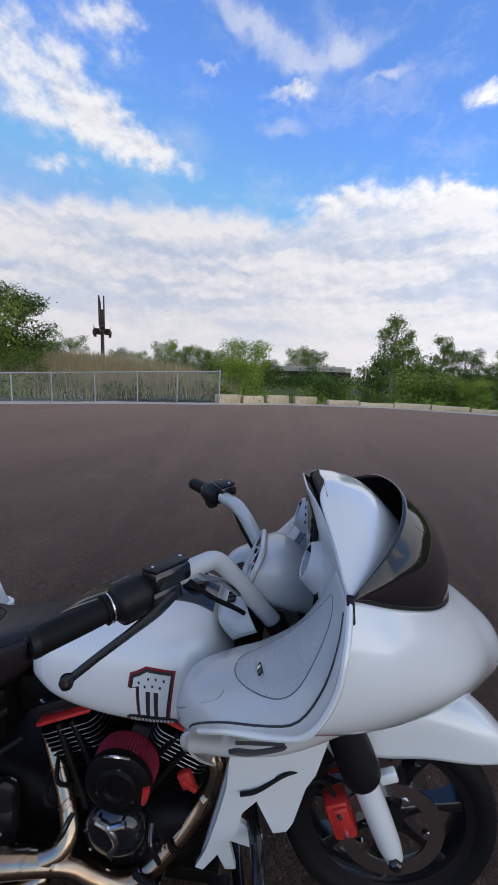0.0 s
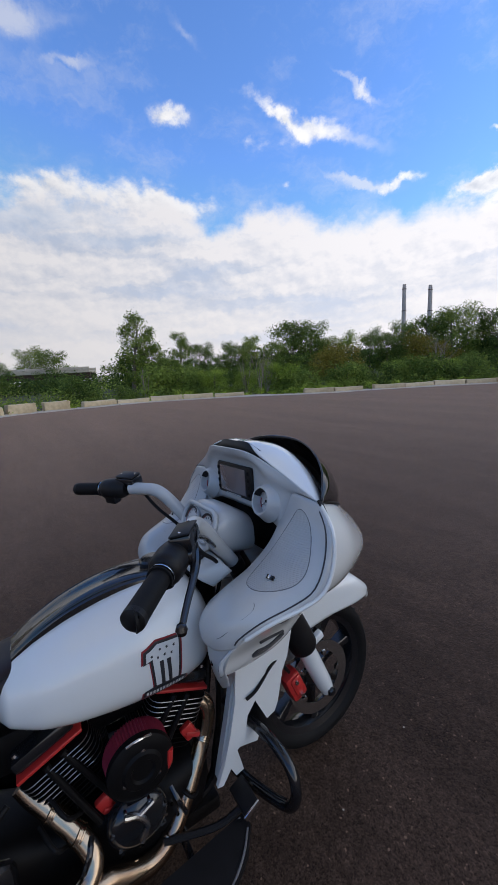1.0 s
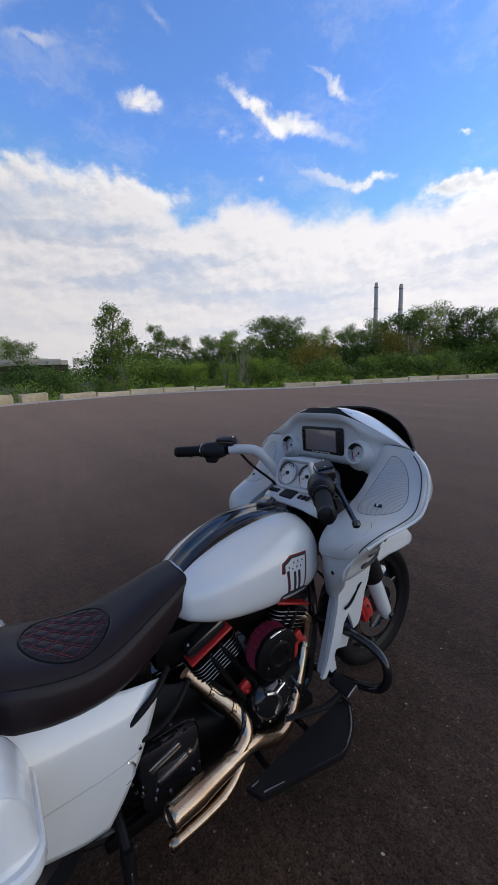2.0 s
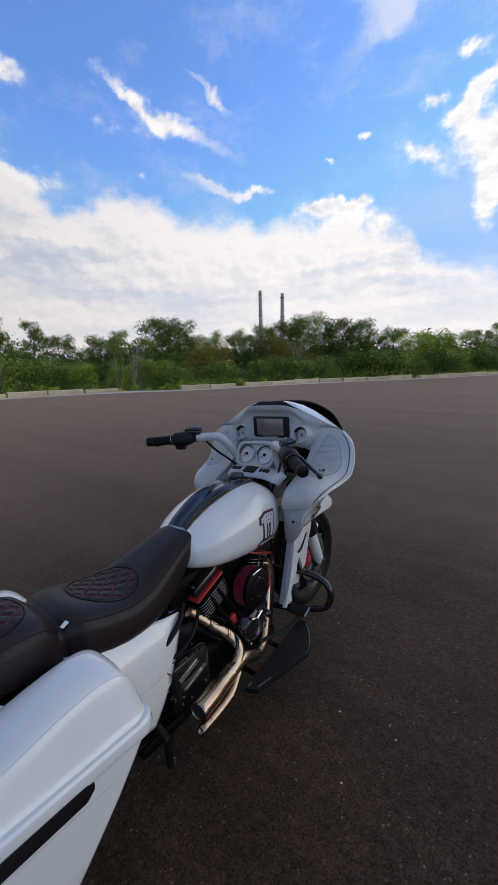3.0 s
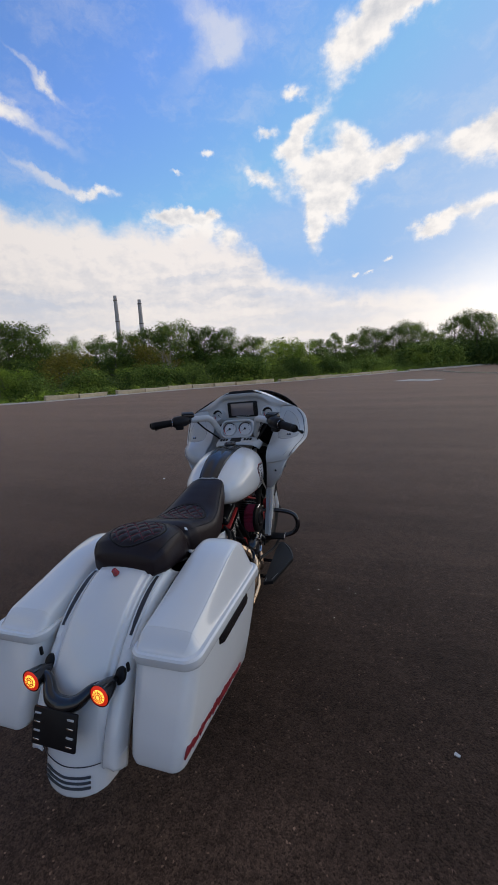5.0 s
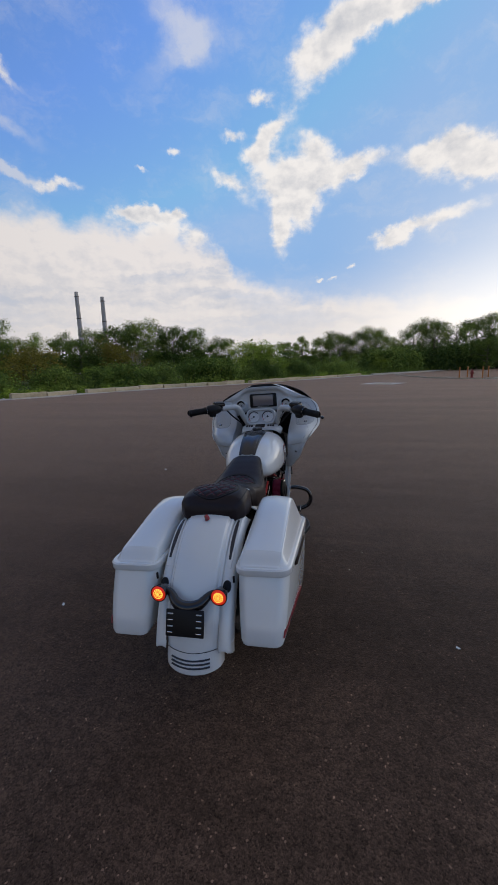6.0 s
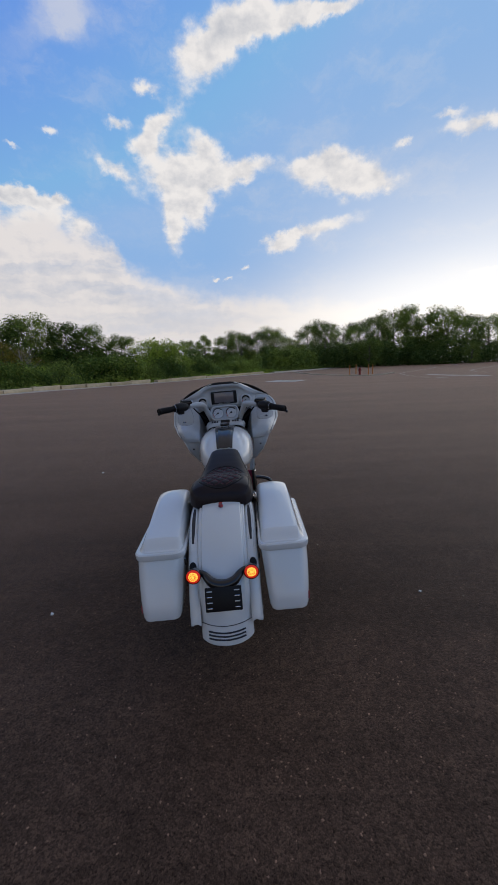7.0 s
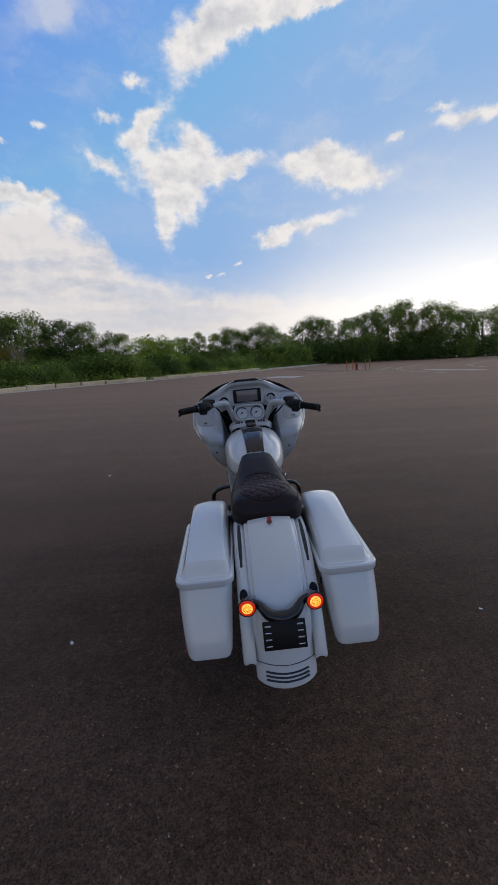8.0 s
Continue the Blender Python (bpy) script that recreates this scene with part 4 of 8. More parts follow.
def dry_grass():
    """Bank of tall dry grass behind the fence."""
    rnd = np.random.default_rng(4)
    bm = bmesh.new()
    n = 28
    rings = []
    for i in range(n):
        u = i / (n - 1)
        row = []
        for j in range(10):
            v = j / 9
            p = Vector((-24.5, -0.5, 0)).lerp(Vector((-17.5, -21, 0)), u) + Vector((-0.86, -0.5, 0)) * (22 * v)
            z = -0.1 + 2.3 * math.sin(min(1, v * 1.25) * math.pi / 2) * math.sin(math.pi * min(1, 0.12 + u * 0.95)) ** 0.5 + 0.15 * math.sin(7 * u + 5 * v)
            row.append(Vector((p.x, p.y, z)))
        rings.append(row)
    skin(bm, rings, False)
    tagged(part("bank", bm, M_EARTH), "low earth bank grown over with dry grass", "bank", kind="structure")
    count = 26000
    u, v = rnd.random(count), rnd.random(count) ** 0.8
    i, j = np.minimum((u * (n - 1)).astype(int), n - 2), np.minimum((v * 9).astype(int), 8)
    G = np.array([[list(p) for p in r] for r in rings])
    fu, fv = (u * (n - 1) - i)[:, None], (v * 9 - j)[:, None]
    P = (G[i, j] * (1 - fu) + G[i + 1, j] * fu) * (1 - fv) + (G[i, j + 1] * (1 - fu) + G[i + 1, j + 1] * fu) * fv
    h = (0.7 + 0.9 * rnd.random(count))[:, None]
    tip = P + np.array([0, 0, 1]) * h + rnd.normal(size=(count, 3)) * 0.22
    side = rnd.normal(size=(count, 3)) * np.array([1, 1, 0])
    side /= np.linalg.norm(side, axis=1)[:, None]
    V = np.stack([P - side * 0.022, P + side * 0.022, tip], 1).reshape(-1, 3)
    ob = new("tall_grass", from_arrays("tall_grass", V.tolist(), np.arange(count * 3).reshape(-1, 3).tolist(), M_DRY))
    tagged(ob, "tall dry tan grass on the bank behind the fence", "grass", kind="stuff")
    # green growth at the bank's foot and weeds along the kerb
    blobs = []
    for k in range(34):
        q = rnd.random()
        p = Vector((-24.0, -1.0, 0)).lerp(Vector((-18.0, -16, 0)), q) + Vector((-0.86, -0.5, 0)) * (1.2 + 3.5 * rnd.random())
        blobs.append((np.array((p.x, p.y, 0.35)), np.array([0.8, 0.8, 0.55 + 0.5 * rnd.random()])))
    V, F = leaf_cloud(rnd, blobs, 7000, 0.13)
    tagged(new("weeds", from_arrays("weeds", V.tolist(), F.tolist(), M_LEAF)), "green weeds at the foot of the bank", "weeds", kind="stuff")
    blobs = []
    s, end = edge_length(2), edge_length(60)
    while s < end:
        p, t = along(KERB, s)
        c = p + Vector((-t.y, t.x, 0)) * (0.95 + 0.5 * rnd.random())
        hh = 0.12 + 0.35 * rnd.random() ** 2
        blobs.append((np.array((c.x, c.y, hh * 0.6)), np.array([0.4, 0.4, hh])))
        s += 0.8
    V, F = leaf_cloud(rnd, blobs, 9000, 0.08)
    tagged(new("weeds", from_arrays("weeds", V.tolist(), F.tolist(), M_LEAF_BRIGHT)), "light green weeds along the kerb blocks", "weeds", kind="stuff")


dry_grass()


# ---------------------------------------------------------------- distant structures
def chimneys():
    for x, y, h in ((-453, 640, 146.5), (-402, 640, 134.8)):
        t = thing("chimney_stack", "tall slim concrete chimney stack far behind the trees", "chimney", "distant chimney stacks")
        t.location = (x, y, -0.1)
        bm = bmesh.new()
        lathe(bm, [(5.2, 0), (4.3, 60), (3.2, h - 4), (3.2, h - 3.2), (3.0, h - 3), (3.0, h), (2.3, h), (2.3, h - 3)], sides=28)
        part("shaft", bm, M_STACK, t)
        for k in (0.42, 0.68, 0.94):
            bm = bmesh.new()
            r = 5.0 - 1.75 * k
            lathe(bm, [(r - 0.3, h * k), (r + 0.55, h * k), (r + 0.55, h * k + 1.1), (r - 0.3, h * k + 1.1)], sides=28)
            part("gallery", bm, M_RUST, t)


chimneys()


def billboard():
    t = thing("billboard", "steel monopole billboard seen edge on above the trees", "billboard")
    p = at_bearing(-114.0, 82)
    t.matrix_world = Matrix.Translation(p) @ Matrix.Rotation(radians(114.0), 4, "Z") @ Matrix.Diagonal((0.62, 1, 1, 1))
    # local y points away from the lot; the panels stand along it
    bm = bmesh.new()
    tube(bm, [(0, 0, 0), (0, 0, 10.4)], 0.55, 16, 1)
    part("pole", bm, M_RUST, t, "rusty brown steel pole")
    for s in (-1, 1):
        bm = bmesh.new()
        m = pose(0.62 * s, 0, 13.0, 0, 0, 1.0 * s)
        add_box(bm, 0, 0, 0, 0.42, 9.0, 5.4, 0.03, None)
        for v in bm.verts:
            v.co = m @ v.co
        part("panel", bm, M_RUST, t)
        bm = bmesh.new()
        add_box(bm, 1.5 * s, 0, 9.75, 1.7, 9.0, 0.12)
        for k in range(5):
            add_box(bm, 1.5 * s, -4 + 2 * k, 9.55, 1.9, 0.12, 0.3)
        part("catwalk", bm, M_RUST, t)
        for k in range(3):
            bm = bmesh.new()
            add_box(bm, 2.4 * s, -3 + 3 * k, 10.2, 0.08, 0.08, 0.95)
            add_box(bm, 2.3 * s, -3 + 3 * k, 9.2, 0.9, 0.5, 0.7, 0.05)
            part("floodlight", bm, M_RUST, t)
    bm = bmesh.new()
    for k in range(7):
        add_box(bm, 0, -3.9 + 1.3 * k, 12.0 + 0.4 * (k % 2), 1.5, 0.14, 2.2)
    add_box(bm, 0, 0, 10.4, 1.1, 8.6, 0.5)
    part("frame", bm, M_RUST, t)


billboard()


def overpass():
    t = thing("road_overpass", "concrete road overpass with dark girders beyond the trees", "bridge")
    a, b = at_bearing(-92, 98), at_bearing(-78.6, 92)
    d = (b - a)
    t.matrix_world = Matrix.Translation(a) @ Matrix.Rotation(math.atan2(d.y, d.x), 4, "Z")
    n = d.length
    bm = bmesh.new()
    add_box(bm, n / 2 - 12, 0, 4.05, n + 24, 9, 0.5, 0.03)
    add_box(bm, n / 2 - 12, -4.4, 4.6, n + 24, 0.3, 0.75, 0.03)
    add_box(bm, n / 2 - 12, 4.4, 4.6, n + 24, 0.3, 0.75, 0.03)
    part("deck", bm, M_PALE, t)
    for k in range(4):
        bm = bmesh.new()
        add_box(bm, n / 2 - 12, -3.6 + 2.4 * k, 3.2, n + 24, 0.4, 1.2)
        part("girder", bm, M_RUST, t)
    for k in range(3):
        for j in range(3):
            bm = bmesh.new()
            tube(bm, [(4 + k * n * 0.45, -3 + 3 * j, -0.5), (4 + k * n * 0.45, -3 + 3 * j, 2.6)], 0.5, 12, 1)
            part("pier", bm, M_PALE, t)


overpass()


# ---------------------------------------------------------------- motorcycle
def flake_paint():
    m = surface("white_pearl_paint", (0.71, 0.705, 0.67), (0.66, 0.655, 0.625), 3.0, 0.6, 0.26, 0.05, coat=1.0, big=1.2, spec=0.5)
    return m


M_WHITE = flake_paint()
M_DASH = surface("satin_grey_white_plastic", (0.47, 0.475, 0.465), (0.42, 0.425, 0.42), 9, 0.6, 0.34, 0.08, coat=0.6, bump=0.05, bump_scale=400)
M_BLACK = surface("gloss_black_enamel", (0.007, 0.007, 0.008), (0.012, 0.012, 0.013), 9, 0.6, 0.16, 0.08, coat=0.3)
M_WRINKLE = surface("wrinkle_black_metal", (0.0035, 0.003, 0.003), (0.008, 0.007, 0.007), 30, 0.7, 0.46, 0.1, spec=0.10, bump=0.5, bump_scale=350)
M_PLASTIC = surface("matt_black_plastic", (0.0065, 0.006, 0.0062), (0.012, 0.011, 0.0115), 25, 0.6, 0.45, 0.12, bump=0.12, bump_scale=500, spec=0.22)
M_RUBBER = surface("black_rubber", (0.005, 0.0045, 0.0045), (0.010, 0.009, 0.009), 30, 0.6, 0.62, 0.1, bump=0.2, bump_scale=300, spec=0.16)
M_LEATHER = surface("dark_brown_black_leather", (0.0125, 0.0075, 0.0085), (0.020, 0.0125, 0.0135), 20, 0.6, 0.40, 0.15, bump=0.25, bump_scale=260, spec=0.24)
M_THREAD = surface("dark_red_thread", (0.15, 0.022, 0.036), (0.09, 0.016, 0.026), 60, 0.6, 0.8)
M_CHROME = surface("chrome", (0.78, 0.78, 0.78), (0.6, 0.6, 0.62), 10, 0.5, 0.12, 0.08, metal=1.0)
M_MACHINED = surface("machined_aluminium", (0.66, 0.66, 0.66), (0.48, 0.48, 0.49), 40, 0.6, 0.22, 0.1, metal=1.0)
M_FINEDGE = surface("polished_fin_edge", (0.27, 0.265, 0.26), (0.12, 0.118, 0.115), 40, 0.6, 0.35, 0.1, metal=0.9)
M_RED = surface("red_enamel", (0.52, 0.028, 0.022), (0.36, 0.02, 0.02), 14, 0.6, 0.35, 0.1, coat=0.4)
M_FILTER = surface("crimson_filter_gauze", (0.30, 0.018, 0.045), (0.18, 0.012, 0.03), 60, 0.7, 0.7, 0.1, bump=0.4, bump_scale=500)
M_DECALRED = surface("dark_red_decal", (0.24, 0.016, 0.022), (0.17, 0.012, 0.016), 20, 0.5, 0.35, 0.05)
M_LINEBLACK = surface("black_pinstripe", (0.02, 0.02, 0.023), (0.035, 0.035, 0.04), 20, 0.5, 0.4)
M_DIAL = surface("pale_dial_face", (0.60, 0.60, 0.58), (0.52, 0.52, 0.51), 30, 0.5, 0.4)
M_EDGE = surface("worn_black_edge", (0.11, 0.105, 0.105), (0.18, 0.172, 0.17), 30, 0.7, 0.4, 0.1)
M_SEAM = surface("grey_seam", (0.10, 0.105, 0.11), (0.14, 0.145, 0.15), 30, 0.7, 0.5, 0.1)
M_REDLENS = surface("red_lens", (0.32, 0.008, 0.012), (0.22, 0.006, 0.01), 40, 0.5, 0.12, coat=0.5)


def exhaust_steel():
    m = surface("heat_tinted_steel", (0.50, 0.40, 0.29), (0.30, 0.19, 0.125), 6.0, 0.9, 0.24, 0.16, metal=1.0, big=7.0)
    return m


M_PIPE = exhaust_steel()


def smoked_glass():
    m = bpy.data.materials.new("smoked_screen")
    m.use_nodes = True
    b = m.node_tree.nodes["Principled BSDF"]
    b.inputs["Base Color"].default_value = (0.02, 0.016, 0.016, 1)
    b.inputs["Transmission Weight"].default_value = 0.35
    b.inputs["Roughness"].default_value = 0.03
    b.inputs["IOR"].default_value = 1.45
    return m


M_SMOKE = smoked_glass()


def glowing(name, colour, strength):
    m = bpy.data.materials.new(name)
    m.use_nodes = True
    b = m.node_tree.nodes["Principled BSDF"]
    b.inputs["Base Color"].default_value = (*colour, 1)
    b.inputs["Emission Color"].default_value = (*colour, 1)
    b.inputs["Emission Strength"].default_value = strength
    return m


M_AMBER = glowing("amber_led", (1.0, 0.44, 0.06), 2.4)
M_GLOWRED = glowing("red_lens_lit", (0.85, 0.03, 0.008), 0.5)
# the display's mauve grey carries the reflected sky in its base colour
M_DISPLAY = surface("sky_greyed_display_glass", (0.13, 0.11, 0.112), (0.16, 0.135, 0.138), 6, 0.5, 0.25, 0.05, coat=1.0)

bike = thing("motorcycle", "white touring motorcycle with black seat standing on dark asphalt", "motorcycle")
bike.matrix_world = pose(0.039, 0, 0, 0, 0, -0.9) @ pose(0, 0, 0, 0, -3.0, 0)


def shell(ob, thick, offset=-1):
    s = ob.modifiers.new("thickness", "SOLIDIFY")
    s.thickness, s.offset = thick, offset
    return ob


def mirrored(grid):
    """A grid given from the middle out to the right, completed to the left."""
    return [[(-x, y, z) for x, y, z in reversed(r[1:])] + list(r) for r in grid]


def flip(points):
    return [(-x, y, z) for x, y, z in points]


def section(y, w, zb, zm, zt, et=2.4, eb=2.4, n=48):
    ring = []
    for j in range(n):
        a = 2 * math.pi * j / n
        c, s = math.cos(a), math.sin(a)
        e, h = (et, zt - zm) if s >= 0 else (eb, zm - zb)
        ring.append(Vector((math.copysign(abs(c) ** (2 / e), c) * w, y, zm + math.copysign(abs(s) ** (2 / e), s) * h)))
    return ring


def table_at(rows, y):
    """Smoothly interpolated row of a table whose first column is y."""
    for i in range(len(rows) - 1):
        if rows[i + 1][0] >= y:
            break
    b, c = Vector(rows[i]), Vector(rows[i + 1])
    a = Vector(rows[i - 1]) if i else b
    d = Vector(rows[i + 2]) if i + 2 < len(rows) else c
    t = max(0.0, min(1.0, (y - b[0]) / (c[0] - b[0])))
    return 0.5 * ((2 * b) + (c - a) * t + (2 * a - 5 * b + 4 * c - d) * t * t + (3 * b - a - 3 * c + d) * t ** 3)


# ---- fuel tank: y, half width, bottom, widest height, top
TANK = [(0.800, 0.030, 0.735, 0.758, 0.785), (0.815, 0.080, 0.712, 0.755, 0.808), (0.850, 0.134, 0.690, 0.752, 0.838), (0.920, 0.176, 0.666, 0.755, 0.878), (1.00, 0.200, 0.650, 0.762, 0.912),
        (1.10, 0.215, 0.638, 0.770, 0.940), (1.20, 0.220, 0.632, 0.778, 0.955), (1.29, 0.213, 0.635, 0.785, 0.952), (1.35, 0.190, 0.650, 0.785, 0.926), (1.385, 0.140, 0.690, 0.785, 0.875), (1.395, 0.07, 0.74, 0.785, 0.83)]
ET, EB = 2.6, 2.7


def tank_side(y, z, off=0.0):
    r = table_at(TANK, y)
    h = (r[4] - r[3]) if z >= r[3] else (r[3] - r[2])
    e = ET if z >= r[3] else EB
    q = min(0.999, abs(z - r[3]) / h)
    return r[1] * (1 - q ** e) ** (1 / e) + off


def tank_top(x, y, off=0.0):
    r = table_at(TANK, y)
    q = min(0.999, abs(x) / r[1])
    return r[3] + (r[4] - r[3]) * (1 - q ** ET) ** (1 / ET) + off


def fuel_tank():
    bm = bmesh.new()
    ys = [0.80 + (1.395 - 0.80) * i / 60 for i in range(61)]
    rings = []
    for y in ys:
        r = table_at(TANK, y)
        rings.append(section(y, max(0.02, r[1]), r[2], r[3], r[4], ET, EB, 64))
    skin(bm, rings, True, True)
    bmesh.ops.recalc_face_normals(bm, faces=bm.faces)
    tank = part("fuel_tank", bm, M_WHITE, bike, "white pearl fuel tank with a numeral decal", 50)
    # centre console
    bm = bmesh.new()
    rows = []
    for i in range(25):
        y = 0.87 + (1.335 - 0.87) * i / 24
        w = 0.060 + 0.030 * i / 24
        rise = 0.014 * math.sin(math.pi * min(1, i / 24 * 1.2 + 0.05)) + 0.004
        row = []
        for u in (-1, -0.96, -0.8, -0.55, -0.3, 0, 0.3, 0.55, 0.8, 0.96, 1):
            k = -0.008 if abs(u) == 1 else rise * (1 - 0.15 * u * u) + (0.006 if abs(u) in (0.55,) else 0)
            row.append(Vector((u * w, y, tank_top(u * w, y, k))))
        rows.append(row)
    skin(bm, rows, False)
    console = part("console", bm, M_BLACK, tank, "gloss black tank console", 60)
    for s in (-1, 1):
        for k, mat in ((0.74, M_BLACK), (0.44, M_BLACK)):
            bm = bmesh.new()
            pts = [(s * (0.060 + 0.030 * q) * k, 0.88 + 0.43 * q, tank_top(s * (0.06 + 0.03 * q) * k, 0.88 + 0.43 * q, 0.004 + 0.014 * math.sin(math.pi * min(1, q * 1.2 + 0.05)))) for q in (0, 0.2, 0.4, 0.6, 0.8, 1.0)]
            tube(bm, pts, 0.0034 if k > 0.5 else 0.0028, 8, 4)
            part("trim_strip", bm, mat, tank)
    bm = bmesh.new()
    m = Matrix.Translation((0, 1.27, tank_top(0, 1.27, 0.012))) @ pose(0, 0, 0, 4, 0, 0)
    lathe(bm, [(0.0, 0.0), (0.040, 0.0), (0.040, 0.012), (0.034, 0.018), (0.0, 0.019)], m, 32)
    part("fuel_cap", bm, M_BLACK, tank)
    # numeral decal on both sides
    for s in (1, -1):
        def onto(poly, off, steps=5):
            out = []
            for (a, b), (c, d) in zip(poly, poly[1:] + poly[:1]):
                for k in range(steps):
                    u, v = a + (c - a) * k / steps, b + (d - b) * k / steps
                    out.append((u, v))
            return [Vector((s * tank_side(y, z, off), y, z)) for y, z in ((1.154 + u * 0.110, 0.694 + v * 0.152 - 0.006 * u) for u, v in out)]

        def decal(name, poly, mat, off, parent, label=""):
            bm = bmesh.new()
            face = bm.faces.new([bm.verts.new(p) for p in onto(poly, off)])
            res = bmesh.ops.extrude_face_region(bm, geom=[face])
            for v in (g for g in res["geom"] if isinstance(g, bmesh.types.BMVert)):
                v.co.x -= s * 0.0012
            bmesh.ops.triangulate(bm, faces=bm.faces)
            bmesh.ops.recalc_face_normals(bm, faces=bm.faces)
            return part(name, bm, mat, parent, label, 0)

        one = [(-0.02, 0.0), (0.0, 0.155), (0.24, 0.20), (0.20, 0.70), (0.03, 0.665), (0.07, 0.88), (0.20, 0.92), (0.38, 1.0), (0.99, 0.99), (0.89, 0.19), (1.06, 0.15), (1.06, 0.0)]

        def grow(poly, k):
            cx, cy = 0.52, 0.56
            return [(cx + (u - cx) * (1 + k), cy + (v - cy) * (1 + k * 0.8)) for u, v in poly]

        num = decal("numeral", grow(one, 0.11), M_DECALRED, 0.0016, tank, "white numeral one outlined in dark red and black")
        decal("numeral_border", grow(one, 0.02), M_LINEBLACK, 0.0026, num)
        decal("numeral_body", [(0.285, 0.215), (0.25, 0.735), (0.095, 0.70), (0.12, 0.855), (0.24, 0.89), (0.40, 0.965), (0.945, 0.955), (0.845, 0.215)], M_DIAL, 0.0036, num)
        for a in (0.42, 0.60):
            decal("stripe", [(a, 0.22), (a - 0.015, 0.66), (a + 0.085, 0.665), (a + 0.08, 0.22)], M_LINEBLACK, 0.0046, num)
        for a, b in ((0.24, 0.79), (0.38, 0.74), (0.55, 0.76), (0.72, 0.75), (0.45, 0.87), (0.62, 0.88), (0.80, 0.87)):
            decal("star", [(a + 0.032 * (1 if k % 2 else 0.5) * math.cos(0.628 * k), b + 0.030 * (1 if k % 2 else 0.5) * math.sin(0.628 * k)) for k in range(10)], M_LINEBLACK, 0.0046, num)
        decal("banner", [(-0.01, 0.01), (0.01, 0.145), (1.04, 0.145), (1.05, 0.01)], M_LINEBLACK, 0.0032, num)
        for k in range(12):
            a = 0.035 + k * 0.083
            decal("lettering_bar", [(a, 0.04), (a, 0.115), (a + 0.05, 0.115), (a + 0.05, 0.04)], M_DIAL, 0.0042, num)


fuel_tank()

# ---- seat: y, half width, bottom, top
SEAT = [(0.035, 0.09, 0.712, 0.760), (0.045, 0.135, 0.695, 0.792), (0.085, 0.168, 0.682, 0.828), (0.15, 0.176, 0.670, 0.844), (0.22, 0.170, 0.655, 0.842), (0.268, 0.156, 0.640, 0.828), (0.295, 0.143, 0.632, 0.800), (0.308, 0.141, 0.628, 0.786),
        (0.324, 0.150, 0.622, 0.796), (0.365, 0.170, 0.612, 0.800), (0.44, 0.180, 0.602, 0.780), (0.53, 0.180, 0.600, 0.762), (0.61, 0.170, 0.602, 0.770), (0.69, 0.150, 0.622, 0.796), (0.76, 0.131, 0.660, 0.820), (0.82, 0.116, 0.715, 0.838), (0.87, 0.098, 0.775, 0.848), (0.892, 0.076, 0.800, 0.846), (0.906, 0.040, 0.815, 0.836)]
SE = 3.4
PADS = [(0.165, 0.098, 0.120), (0.520, 0.115, 0.122)]   # middle, half length, half width of the quilted pads


def seat_top(x, y):
    r = table_at(SEAT, y)
    q = min(0.999, abs(x) / r[1])
    zm = r[2] + (r[3] - r[2]) * 0.45
    z = zm + (r[3] - zm) * (1 - q ** SE) ** (1 / SE)
    for cy, hl, hw in PADS:
        d = math.hypot((y - cy) / hl, x / hw)
        if d < 1.25:
            k = max(0.0, min(1.0, (1 - d) * 6))
            a, b = (x + y - cy) * 0.7071, (x - y + cy) * 0.7071
            g = max(math.exp(-(((a + 0.021) % 0.042 - 0.021) / 0.006) ** 2), math.exp(-(((b + 0.021) % 0.042 - 0.021) / 0.006) ** 2))
            z += k * (0.003 - 0.0055 * g) - 0.003 * math.exp(-((d - 1) * hw / 0.007) ** 2)
    return z


